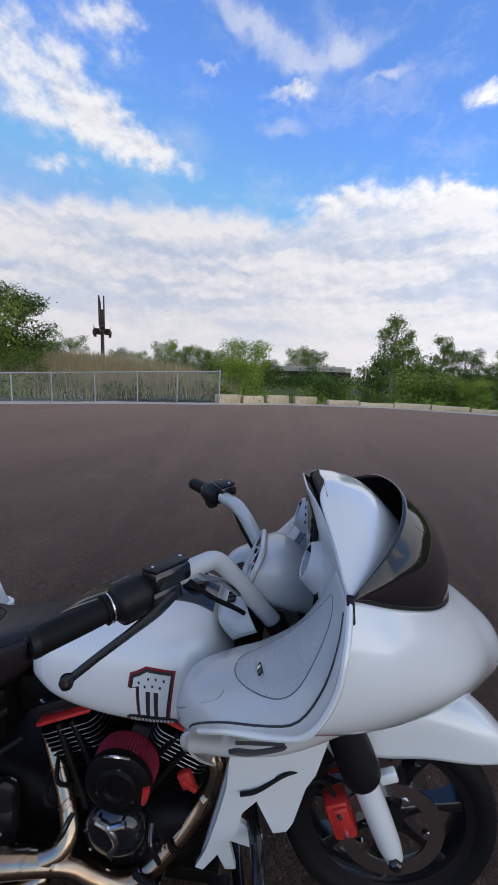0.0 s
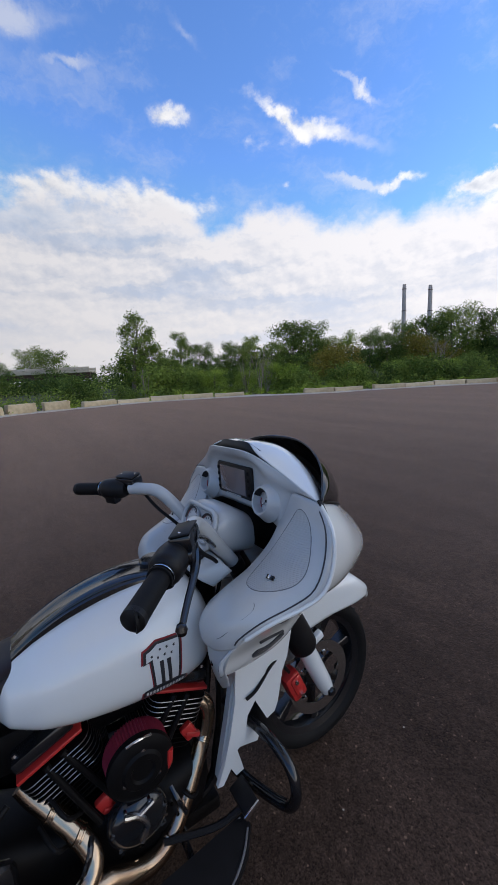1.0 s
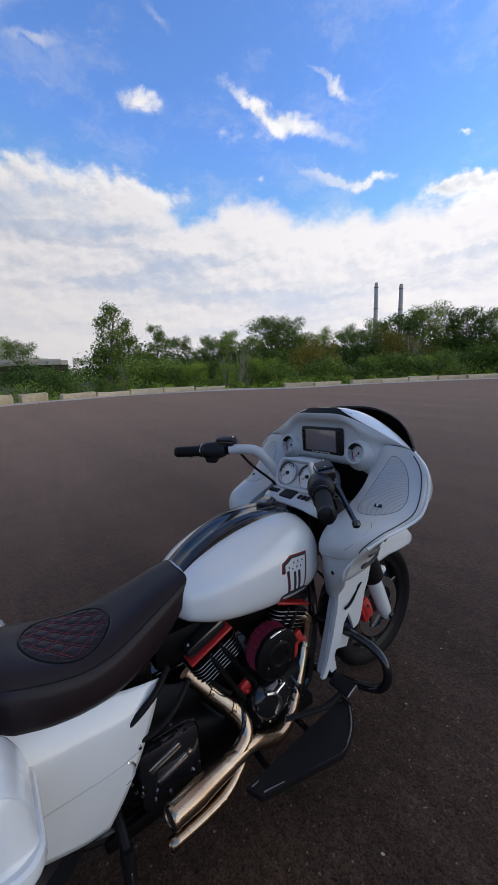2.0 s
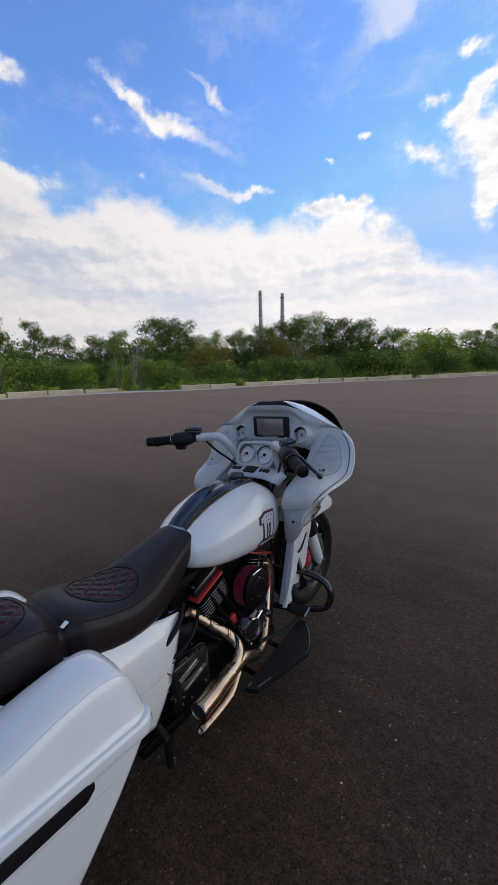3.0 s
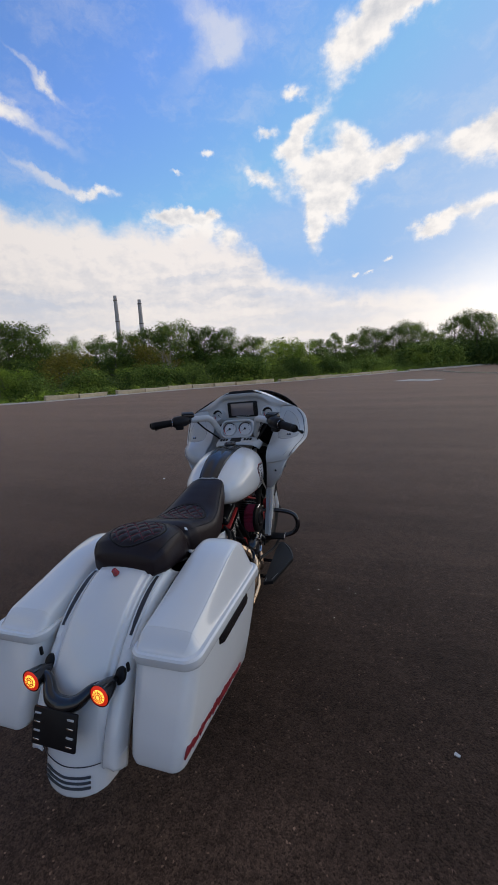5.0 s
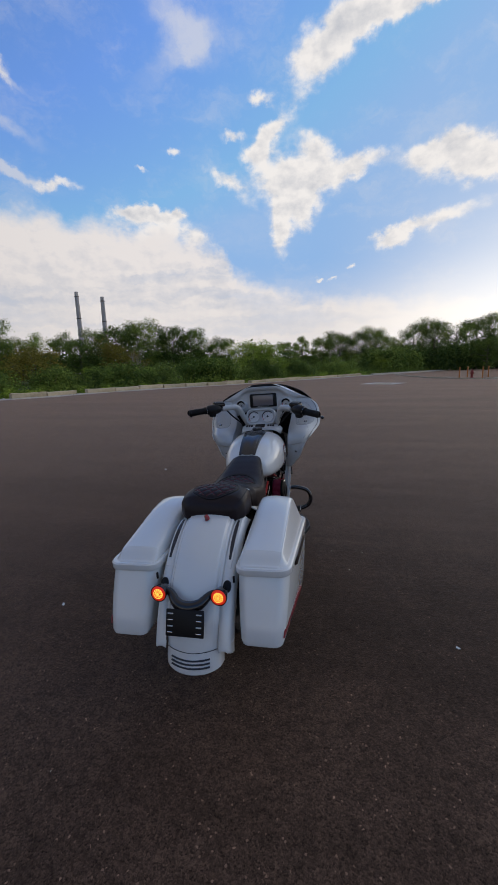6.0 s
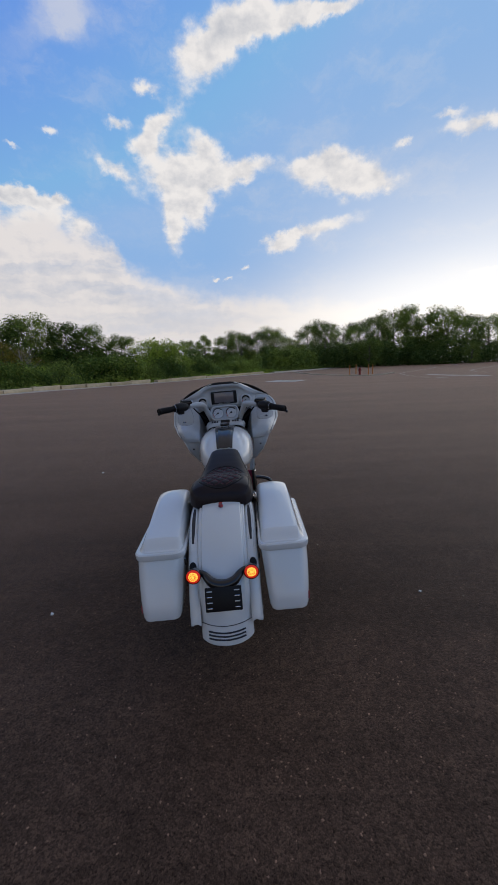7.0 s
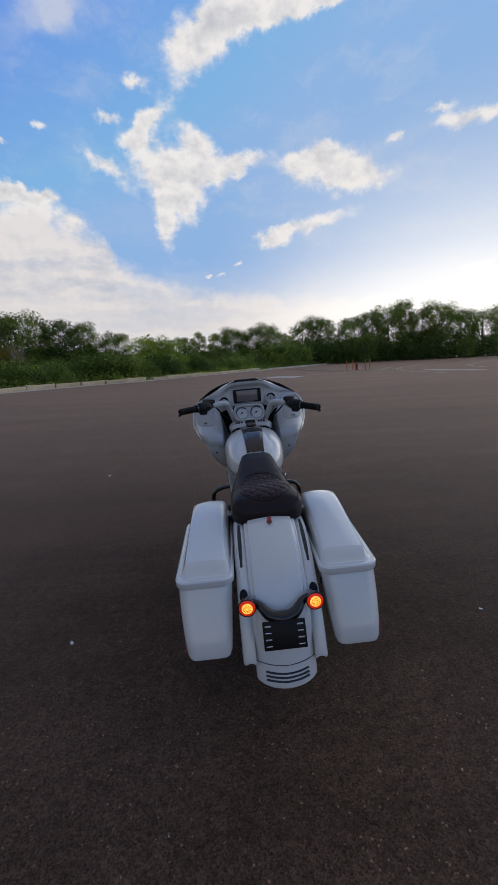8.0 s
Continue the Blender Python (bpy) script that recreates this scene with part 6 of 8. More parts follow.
def front_fairing():
    bm = bmesh.new()
    skin(bm, net(mirrored(OUTER), 8, 8), False)
    bmesh.ops.recalc_face_normals(bm, faces=bm.faces)
    f = shell(part("front_fairing", bm, M_WHITE, bike, "white shark-nosed front fairing"), 0.006, -1)
    # smoked screen
    base = OUTER[0]
    top = [(0, 1.800, 1.300), (0.12, 1.790, 1.294), (0.225, 1.762, 1.268), (0.318, 1.712, 1.228), (0.400, 1.634, 1.172)]
    mid1 = [(0, 1.938, 1.125), (0.125, 1.910, 1.130), (0.248, 1.838, 1.140), (0.342, 1.735, 1.152), (0.404, 1.632, 1.168)]
    mid2 = [(0, 1.888, 1.220), (0.125, 1.866, 1.220), (0.242, 1.808, 1.208), (0.336, 1.726, 1.190), (0.403, 1.633, 1.170)]
    bm = bmesh.new()
    rows = net(mirrored([[(x, y - 0.004, z + 0.004) for x, y, z in base], mid1, mid2, top]), 8, 8)
    skin(bm, rows, False)
    bmesh.ops.recalc_face_normals(bm, faces=bm.faces)
    w = shell(part("windscreen", bm, M_SMOKE, f, "dark smoked windscreen"), 0.004, 0)
    bm = bmesh.new()
    tube(bm, rows[0], 0.005, 8, 1)
    part("screen_gasket", bm, M_PLASTIC, f)
    for s in (1, 0, -1):
        bm = bmesh.new()
        c = Vector((s * 0.275, 1.806, 1.105)) if s else Vector((0, 1.946, 1.06))
        lathe(bm, [(0.0, 0.006), (0.007, 0.005), (0.009, 0.0)], Matrix.Translation(c) @ pose(0, 0, 0, -50, 0, -50 * s), 14)
        part("screen_screw", bm, M_BLACK, f)
    # white cap between dash and screen
    cap = [[(0, 1.606, 1.309), (0.085, 1.608, 1.308), (0.165, 1.592, 1.280), (0.285, 1.612, 1.219), (0.398, 1.624, 1.166)],
           [(0, 1.660, 1.306), (0.095, 1.660, 1.303), (0.180, 1.655, 1.276), (0.285, 1.648, 1.220), (0.399, 1.629, 1.164)],
           [(0, 1.740, 1.280), (0.110, 1.735, 1.274), (0.205, 1.715, 1.248), (0.305, 1.685, 1.202), (0.399, 1.633, 1.160)],
           [(0, 1.830, 1.190), (0.12, 1.815, 1.188), (0.230, 1.775, 1.170), (0.325, 1.710, 1.146), (0.399, 1.637, 1.150)]]
    bm = bmesh.new()
    skin(bm, net(mirrored(cap), 8, 8), False)
    bmesh.ops.recalc_face_normals(bm, faces=bm.faces)
    shell(part("fairing_cap", bm, M_WHITE, f, "white cap behind the screen"), 0.004, -1)
    # dark vent lip over the dash
    bm = bmesh.new()
    skin(bm, net(mirrored([[(0, 1.604, 1.311), (0.08, 1.606, 1.310), (0.155, 1.610, 1.288)], [(0, 1.592, 1.290), (0.08, 1.594, 1.288), (0.155, 1.600, 1.272)], [(0, 1.60, 1.262), (0.08, 1.60, 1.262), (0.155, 1.606, 1.250)]]), 4, 6), False)
    part("dash_vent", bm, M_PLASTIC, f, "black vent slit over the dash")


front_fairing()

WIDE = 1.03      # the fairing's spread
EAR = [[(0.262, 1.625, 1.165), (0.300, 1.620, 1.175), (0.345, 1.620, 1.172), (0.388, 1.624, 1.164)],
       [(0.258, 1.600, 1.095), (0.310, 1.594, 1.105), (0.375, 1.598, 1.108), (0.441, 1.610, 1.104)],
       [(0.246, 1.555, 1.020), (0.310, 1.538, 1.034), (0.385, 1.545, 1.036), (0.456, 1.594, 1.030)],
       [(0.238, 1.485, 0.965), (0.305, 1.475, 0.985), (0.386, 1.492, 0.984), (0.455, 1.558, 0.963)],
       [(0.235, 1.415, 0.935), (0.300, 1.405, 0.956), (0.372, 1.420, 0.956), (0.436, 1.503, 0.932)],
       [(0.235, 1.350, 0.905), (0.290, 1.335, 0.922), (0.355, 1.345, 0.924), (0.414, 1.420, 0.912)],
       [(0.235, 1.318, 0.862), (0.280, 1.308, 0.874), (0.340, 1.313, 0.880), (0.386, 1.365, 0.880)],
       [(0.238, 1.316, 0.826), (0.280, 1.308, 0.830), (0.334, 1.314, 0.842), (0.372, 1.350, 0.856)]]


EAR = [[(x * WIDE if x > 0.30 else x, y, z) for x, y, z in r] for r in EAR]


def ear_point(u, v, s, lift=0.0):
    """A point on the speaker panel; u across, v down, in grid steps."""
    def curve(points, q):
        c = spline([Vector(p) for p in points], 12)
        k = max(0.0, min(len(c) - 1.001, q * 12))
        return c[int(k)].lerp(c[int(k) + 1], k - int(k))

    def at(u, v):
        return curve([curve(r, u) for r in EAR], v)
    p = at(u, v)
    n = (at(min(2.98, u + 0.1), v) - at(max(0, u - 0.1), v)).cross(at(u, min(6.98, v + 0.1)) - at(u, max(0, v - 0.1)))
    n = n.normalized() if n.length else Vector((0, -1, 0))
    if n.dot(Vector((0, -0.7, 0.7))) < 0:
        n = -n
    p = p + n * lift
    return Vector((s * p.x, p.y, p.z))


def inner_fairing():
    dash = bmesh.new()
    # dash face round the radio and small gauges, with an opening for the radio
    grid = [[(0, 1.566, 1.292), (0.105, 1.568, 1.290), (0.160, 1.582, 1.276), (0.215, 1.600, 1.250), (0.285, 1.612, 1.216), (0.400, 1.624, 1.166)],
            [(0, 1.572, 1.272), (0.105, 1.573, 1.270), (0.160, 1.580, 1.254), (0.210, 1.590, 1.222), (0.274, 1.606, 1.196), (0.340, 1.620, 1.178)],
            [(0, 1.600, 1.238), (0.118, 1.600, 1.236), (0.162, 1.598, 1.225), (0.205, 1.598, 1.190), (0.262, 1.606, 1.172), (0.300, 1.622, 1.172)],
            [(0, 1.600, 1.160), (0.118, 1.600, 1.160), (0.162, 1.596, 1.160), (0.205, 1.592, 1.150), (0.260, 1.600, 1.140), (0.285, 1.616, 1.140)],
            [(0, 1.596, 1.108), (0.118, 1.596, 1.108), (0.160, 1.594, 1.108), (0.205, 1.590, 1.104), (0.256, 1.594, 1.100), (0.268, 1.606, 1.102)],
            [(0, 1.610, 1.085), (0.118, 1.608, 1.085), (0.158, 1.606, 1.082), (0.205, 1.604, 1.070), (0.250, 1.600, 1.055), (0.256, 1.602, 1.060)],
            [(0, 1.622, 1.076), (0.118, 1.620, 1.076), (0.157, 1.618, 1.072), (0.203, 1.614, 1.058), (0.246, 1.608, 1.042), (0.252, 1.606, 1.046)]]
    # sheet below the dash; its black stands for the shade there
    lb = bmesh.new()
    skin(lb, net(mirrored([[(0, 1.612, 1.080), (0.118, 1.610, 1.080), (0.158, 1.608, 1.076), (0.205, 1.606, 1.062), (0.250, 1.602, 1.050)],
                           [(0, 1.66, 1.055), (0.118, 1.66, 1.05), (0.155, 1.655, 1.03), (0.20, 1.645, 0.99), (0.240, 1.62, 0.98)],
                           [(0, 1.67, 0.90), (0.118, 1.67, 0.90), (0.155, 1.66, 0.88), (0.20, 1.65, 0.85), (0.235, 1.58, 0.84)]]), 4, 4), False)
    bmesh.ops.recalc_face_normals(lb, faces=lb.faces)
    skin(dash, net(mirrored(grid), 6, 6), False)
    bmesh.ops.recalc_face_normals(dash, faces=dash.faces)
    d = shell(part("dashboard", dash, M_DASH, bike, "grey-white inner fairing with radio and gauges"), 0.005, 0)
    shell(part("dash_lining", lb, M_WRINKLE, d, "black sheet standing for the shade below the dash"), 0.003, 0)
    # radio
    bm = bmesh.new()
    add_box(bm, 0, 1.5935, 1.172, 0.236, 0.020, 0.116, 0.010)
    r = part("radio", bm, M_PLASTIC, d, "black dashboard radio")
    bm = bmesh.new()
    add_box(bm, 0, 1.5825, 1.174, 0.176, 0.004, 0.092, 0.003)
    part("display", bm, M_DISPLAY, r, "glass display with the sky's reflection in its grey")
    for s in (1, -1):
        for k in range(4):
            bm = bmesh.new()
            add_box(bm, s * 0.103, 1.5825, 1.208 - 0.024 * k, 0.012, 0.005, 0.013, 0.003)
            part("button", bm, M_RUBBER, r)
    bm = bmesh.new()
    for k in range(7):
        add_box(bm, -0.045 + 0.015 * k, 1.5822, 1.122, 0.009, 0.003, 0.004)
    part("button_marks", bm, M_DASH, r)
    # small round gauges in dark pods
    for s in (1, -1):
        m = Matrix.Translation((s * 0.197, 1.567, 1.142)) @ pose(0, 0, 0, 74, 0, 0)
        bm = bmesh.new()
        lathe(bm, [(0.066, -0.034), (0.056, -0.018), (0.048, -0.004), (0.044, 0.003), (0.040, 0.004), (0.037, 0.002), (0.036, -0.03), (0.0, -0.03)], m, 36)
        g = part("gauge", bm, M_DASH, d, "small round dash gauge")
        bm = bmesh.new()
        lathe(bm, [(0.036, -0.028), (0.034, -0.026), (0.0, -0.026)], m, 36)
        part("dial", bm, M_DIAL, g)
        bm = bmesh.new()
        rr = [[m @ Vector((q * math.cos(radians(a)), q * math.sin(radians(a)), -0.0245)) for a in range(120, 231, 6)] for q in (0.029, 0.034)]
        skin(bm, rr, False)
        part("red_arc", bm, M_RED, g, smooth=0)
        bm = bmesh.new()
        rr = [[m @ Vector((q * math.cos(radians(a)), q * math.sin(radians(a)), h)) for a in range(20, 161, 7)] for q, h in ((0.0375, 0.003), (0.027, -0.012), (0.0355, -0.026))]
        skin(bm, rr, False)
        part("gauge_hood", bm, M_PLASTIC, g, smooth=0)
        bm = bmesh.new()
        tube(bm, [m @ Vector((0, 0, -0.0235)), m @ Vector((-0.018 * s, -0.016, -0.0235))], 0.0011, 5, 1)
        lathe(bm, [(0.0, -0.020), (0.005, -0.021), (0.005, -0.025)], m, 14)
        part("needle", bm, M_PLASTIC, g)
    for s in (1, -1):
        bm = bmesh.new()
        g = [[(s * x, y, z) for x, y, z in r] for r in EAR]
        lining = [[(s * 0.190, r[0][1] + 0.13, r[0][2] - 0.13), (s * (abs(r[0][0]) - 0.020), r[0][1] + 0.05, r[0][2] - 0.05), (s * (abs(r[0][0]) - 0.004), r[0][1] + 0.014, r[0][2] - 0.020)] for r in g]
        g = [[(s * (abs(r[0][0]) - 0.004), r[0][1] + 0.014, r[0][2] - 0.020), (s * (abs(r[0][0]) - 0.001), r[0][1] + 0.003, r[0][2] - 0.004)] + r for r in g]
        skin(bm, net(g, 6, 6), False)
        bmesh.ops.recalc_face_normals(bm, faces=bm.faces)
        ear = shell(part("speaker_panel", bm, M_DASH, bike, "grey-white fairing wing with a perforated speaker grille"), 0.005, 0)
        lb = bmesh.new()
        skin(lb, net(lining, 4, 4), False)
        bmesh.ops.recalc_face_normals(lb, faces=lb.faces)
        shell(part("fairing_lining", lb, M_DASH, ear), 0.003, 0)
        bm = bmesh.new()
        g = [[(0.232, 1.330, 0.835), (0.280, 1.318, 0.836), (0.334, 1.322, 0.846), (0.376, 1.348, 0.858)],
             [(0.226, 1.338, 0.780), (0.268, 1.322, 0.775), (0.312, 1.320, 0.775), (0.342, 1.332, 0.780)],
             [(0.214, 1.352, 0.715), (0.250, 1.338, 0.710), (0.284, 1.336, 0.712), (0.312, 1.350, 0.720)],
             [(0.202, 1.376, 0.640), (0.222, 1.368, 0.636), (0.240, 1.366, 0.640), (0.256, 1.378, 0.650)]]
        skin(bm, net([[(s * x, y, z) for x, y, z in r] for r in g], 5, 5), False)
        bmesh.ops.recalc_face_normals(bm, faces=bm.faces)
        under = shell(part("under_panel", bm, M_DASH, ear, "grey panel closing the wing's underside"), 0.004, 0)
        bm = bmesh.new()
        lathe(bm, [(0.0, 0.005), (0.006, 0.004), (0.008, 0.0)], Matrix.Translation((s * 0.290, 1.319, 0.772)) @ pose(0, 0, 0, 90, 0, 0), 12)
        part("screw", bm, M_BLACK, under)
        # grille: raised rim and fine ribs
        oval = [(1.5 + 1.05 * math.cos(a) * (0.86 + 0.14 * math.sin(a)), 2.15 + 1.6 * math.sin(a)) for a in (2 * math.pi * k / 60 for k in range(61))]
        bm = bmesh.new()
        tube(bm, [ear_point(u, v, s, 0.002) for u, v in oval], 0.0014, 6, 1, False)
        part("grille_rim", bm, M_SEAM, ear)
        for k in range(44):
            v = 0.58 + 3.14 * (k + 0.5) / 44
            q = (v - 2.15) / 1.6
            if abs(q) >= 0.97:
                continue
            w = 1.0 * math.sqrt(1 - q * q)
            bm = bmesh.new()
            pts = [ear_point(1.5 + w * (0.86 + 0.14 * q) * (2 * j / 8 - 1), v, s, 0.0026) for j in range(9)]
            tube(bm, pts, 0.0014, 4, 1)
            part("grille_rib", bm, M_DASH, ear)
        bm = bmesh.new()
        c = ear_point(1.6, 3.05, s, 0.006)
        add_box(bm, c.x, c.y, c.z, 0.026, 0.004, 0.012, 0.001, pose(0, 0, 0, -40, 0, 12 * s))
        part("badge", bm, M_BLACK, ear, "tiny dark badge")
        bm = bmesh.new()
        add_box(bm, c.x - s * 0.001, c.y - 0.0025, c.z + 0.0025, 0.008, 0.003, 0.010, 0.0005, pose(0, 0, 0, -40, 0, 12 * s))
        part("badge_mark", bm, M_CHROME, ear)
        # lid line of the wing's box and the pinstripe along the seam
        bm = bmesh.new()
        tube(bm, [ear_point(u, v, s, 0.0015) for u, v in ((0.15, 4.05), (0.8, 4.0), (1.5, 4.02), (2.0, 4.15), (2.25, 4.5), (2.3, 5.0), (2.25, 5.6), (2.0, 6.05), (1.2, 6.25), (0.3, 6.25))], 0.0010, 5, 5)
        part("lid_line", bm, M_SEAM, ear)
        bm = bmesh.new()
        tube(bm, [(s * x * WIDE, y, z) for x, y, z in ((0.388, 1.628, 1.162), (0.442, 1.616, 1.104), (0.4575, 1.600, 1.030), (0.4565, 1.562, 0.962), (0.437, 1.506, 0.930), (0.415, 1.424, 0.910), (0.387, 1.366, 0.878))], 0.0065, 8, 6)
        part("painted_rim", bm, M_WHITE, ear)
        bm = bmesh.new()
        tube(bm, [ear_point(2.80, 0.35 + 6.2 * k / 24, s, 0.0022) for k in range(25)], 0.0022, 6, 1)
        part("pinstripe", bm, M_LINEBLACK, ear)
        bm = bmesh.new()
        add_box(bm, s * 0.410, 1.628, 1.150, 0.010, 0.014, 0.045, 0.003, pose(0, 0, 0, 0, 32 * -s, 0))
        part("clip", bm, M_PLASTIC, ear)


inner_fairing()


def gauge_pod():
    bm = bmesh.new()
    rings = []
    for y, w, zb, zm, zt in ((1.449, 0.060, 1.03, 1.048, 1.070), (1.442, 0.108, 0.998, 1.046, 1.094), (1.446, 0.122, 0.984, 1.048, 1.104), (1.470, 0.127, 0.968, 1.050, 1.112), (1.51, 0.124, 0.950, 1.04, 1.108), (1.55, 0.112, 0.935, 1.025, 1.09), (1.60, 0.09, 0.925, 1.0, 1.06)):
        ring = section(y, w, zb, zm, zt, 3.0, 3.0, 48)
        for p in ring:
            p.y += (p.z - 1.05) * 0.42 * max(0.0, min(1.0, (1.58 - y) / 0.12))
        rings.append(ring)
    skin(bm, rings, True, True)
    bmesh.ops.recalc_face_normals(bm, faces=bm.faces)
    pod = part("gauge_pod", bm, M_DASH, bike, "grey-white instrument pod with two round dials", 50)
    for s in (1, -1):
        m = Matrix.Translation((s * 0.0585, 1.4435, 1.048)) @ pose(0, 0, 0, 67, 0, 0)
        bm = bmesh.new()
        lathe(bm, [(0.050, 0.0), (0.050, 0.007), (0.048, 0.009), (0.046, 0.007), (0.045, 0.003)], m, 40)
        g = part("bezel", bm, M_DASH, pod)
        bm = bmesh.new()
        lathe(bm, [(0.0455, 0.0035), (0.0, 0.0035)], m, 40)
        part("dial", bm, M_DIAL, g, "pale gauge dial with a red arc", 0)
        bm = bmesh.new()
        skin(bm, [[m @ Vector((q * math.cos(radians(a)), q * math.sin(radians(a)), 0.0048)) for a in range(120, 231, 6)] for q in (0.040, 0.0445)], False)
        part("red_arc", bm, M_RED, g, smooth=0)
        bm = bmesh.new()
        skin(bm, [[m @ Vector((q * math.cos(radians(a)), q * math.sin(radians(a)), h)) for a in range(40, 186, 8)] for q, h in ((0.0475, 0.0105), (0.0400, 0.0078), (0.0455, 0.0050))], False)
        part("dial_hood", bm, M_LINEBLACK, g, smooth=0)
        for k in range(9):
            a = radians(200 - 27 * k)
            bm = bmesh.new()
            tube(bm, [m @ Vector((0.030 * math.cos(a), 0.030 * math.sin(a), 0.005)), m @ Vector((0.036 * math.cos(a), 0.036 * math.sin(a), 0.005))], 0.0009, 4, 1)
            part("tick", bm, M_LINEBLACK, g)
        bm = bmesh.new()
        lathe(bm, [(0.0, 0.012), (0.007, 0.011), (0.008, 0.004)], m, 18)
        tube(bm, [m @ Vector((0, 0, 0.008)), m @ Vector((-0.024, -0.018, 0.007))], 0.0012, 5, 1)
        part("needle", bm, M_PLASTIC, g)
    # raised frame round both dials
    bm = bmesh.new()
    outline = []
    for cx, a0 in ((0.062, -90), (-0.062, 90)):
        for k in range(13):
            a = radians(a0 + 180 * k / 12)
            outline.append((cx + 0.056 * math.copysign(abs(math.cos(a)) ** 0.7, math.cos(a)), 0.060 * math.copysign(abs(math.sin(a)) ** 0.7, math.sin(a))))
    m = Matrix.Translation((0, 1.4395, 1.048)) @ pose(0, 0, 0, 67, 0, 0)
    tube(bm, [m @ Vector((x, y, 0.004)) for x, y in outline + outline[:1]], 0.0085, 8, 1, False)
    part("dial_frame", bm, M_DASH, pod, "", 60)
    # switch panel below
    bm = bmesh.new()
    skin(bm, net(mirrored([[(0, 1.425, 0.992), (0.10, 1.425, 0.990), (0.150, 1.435, 0.975), (0.175, 1.46, 0.94)], [(0, 1.372, 0.972), (0.10, 1.372, 0.970), (0.146, 1.382, 0.955), (0.170, 1.42, 0.92)],
                           [(0, 1.352, 0.948), (0.10, 1.352, 0.946), (0.140, 1.364, 0.932), (0.162, 1.40, 0.905)]]), 5, 5), False)
    bmesh.ops.recalc_face_normals(bm, faces=bm.faces)
    sp = shell(part("switch_panel", bm, M_DASH, bike, "grey-white switch panel below the pod"), 0.004, 0)
    for s in (1, -1):
        for k in range(3):
            bm = bmesh.new()
            add_box(bm, s * (0.068 + 0.021 * k), 1.386, 0.9815, 0.015, 0.024, 0.008, 0.003, pose(0, 0, 0, 20, 0, 0))
            part("switch", bm, M_PLASTIC, sp)
    bm = bmesh.new()
    add_box(bm, 0, 1.40, 0.972, 0.085, 0.07, 0.035, 0.01, pose(0, 0, 0, 20, 0, 0))
    part("ignition_cover", bm, M_PLASTIC, sp, "black ignition cover")
    bm = bmesh.new()
    tube(bm, [(0, 1.42, 0.90), (0, 1.40, 0.70)], 0.06, 16, 1)
    part("steering_neck", bm, M_WRINKLE, bike)


gauge_pod()


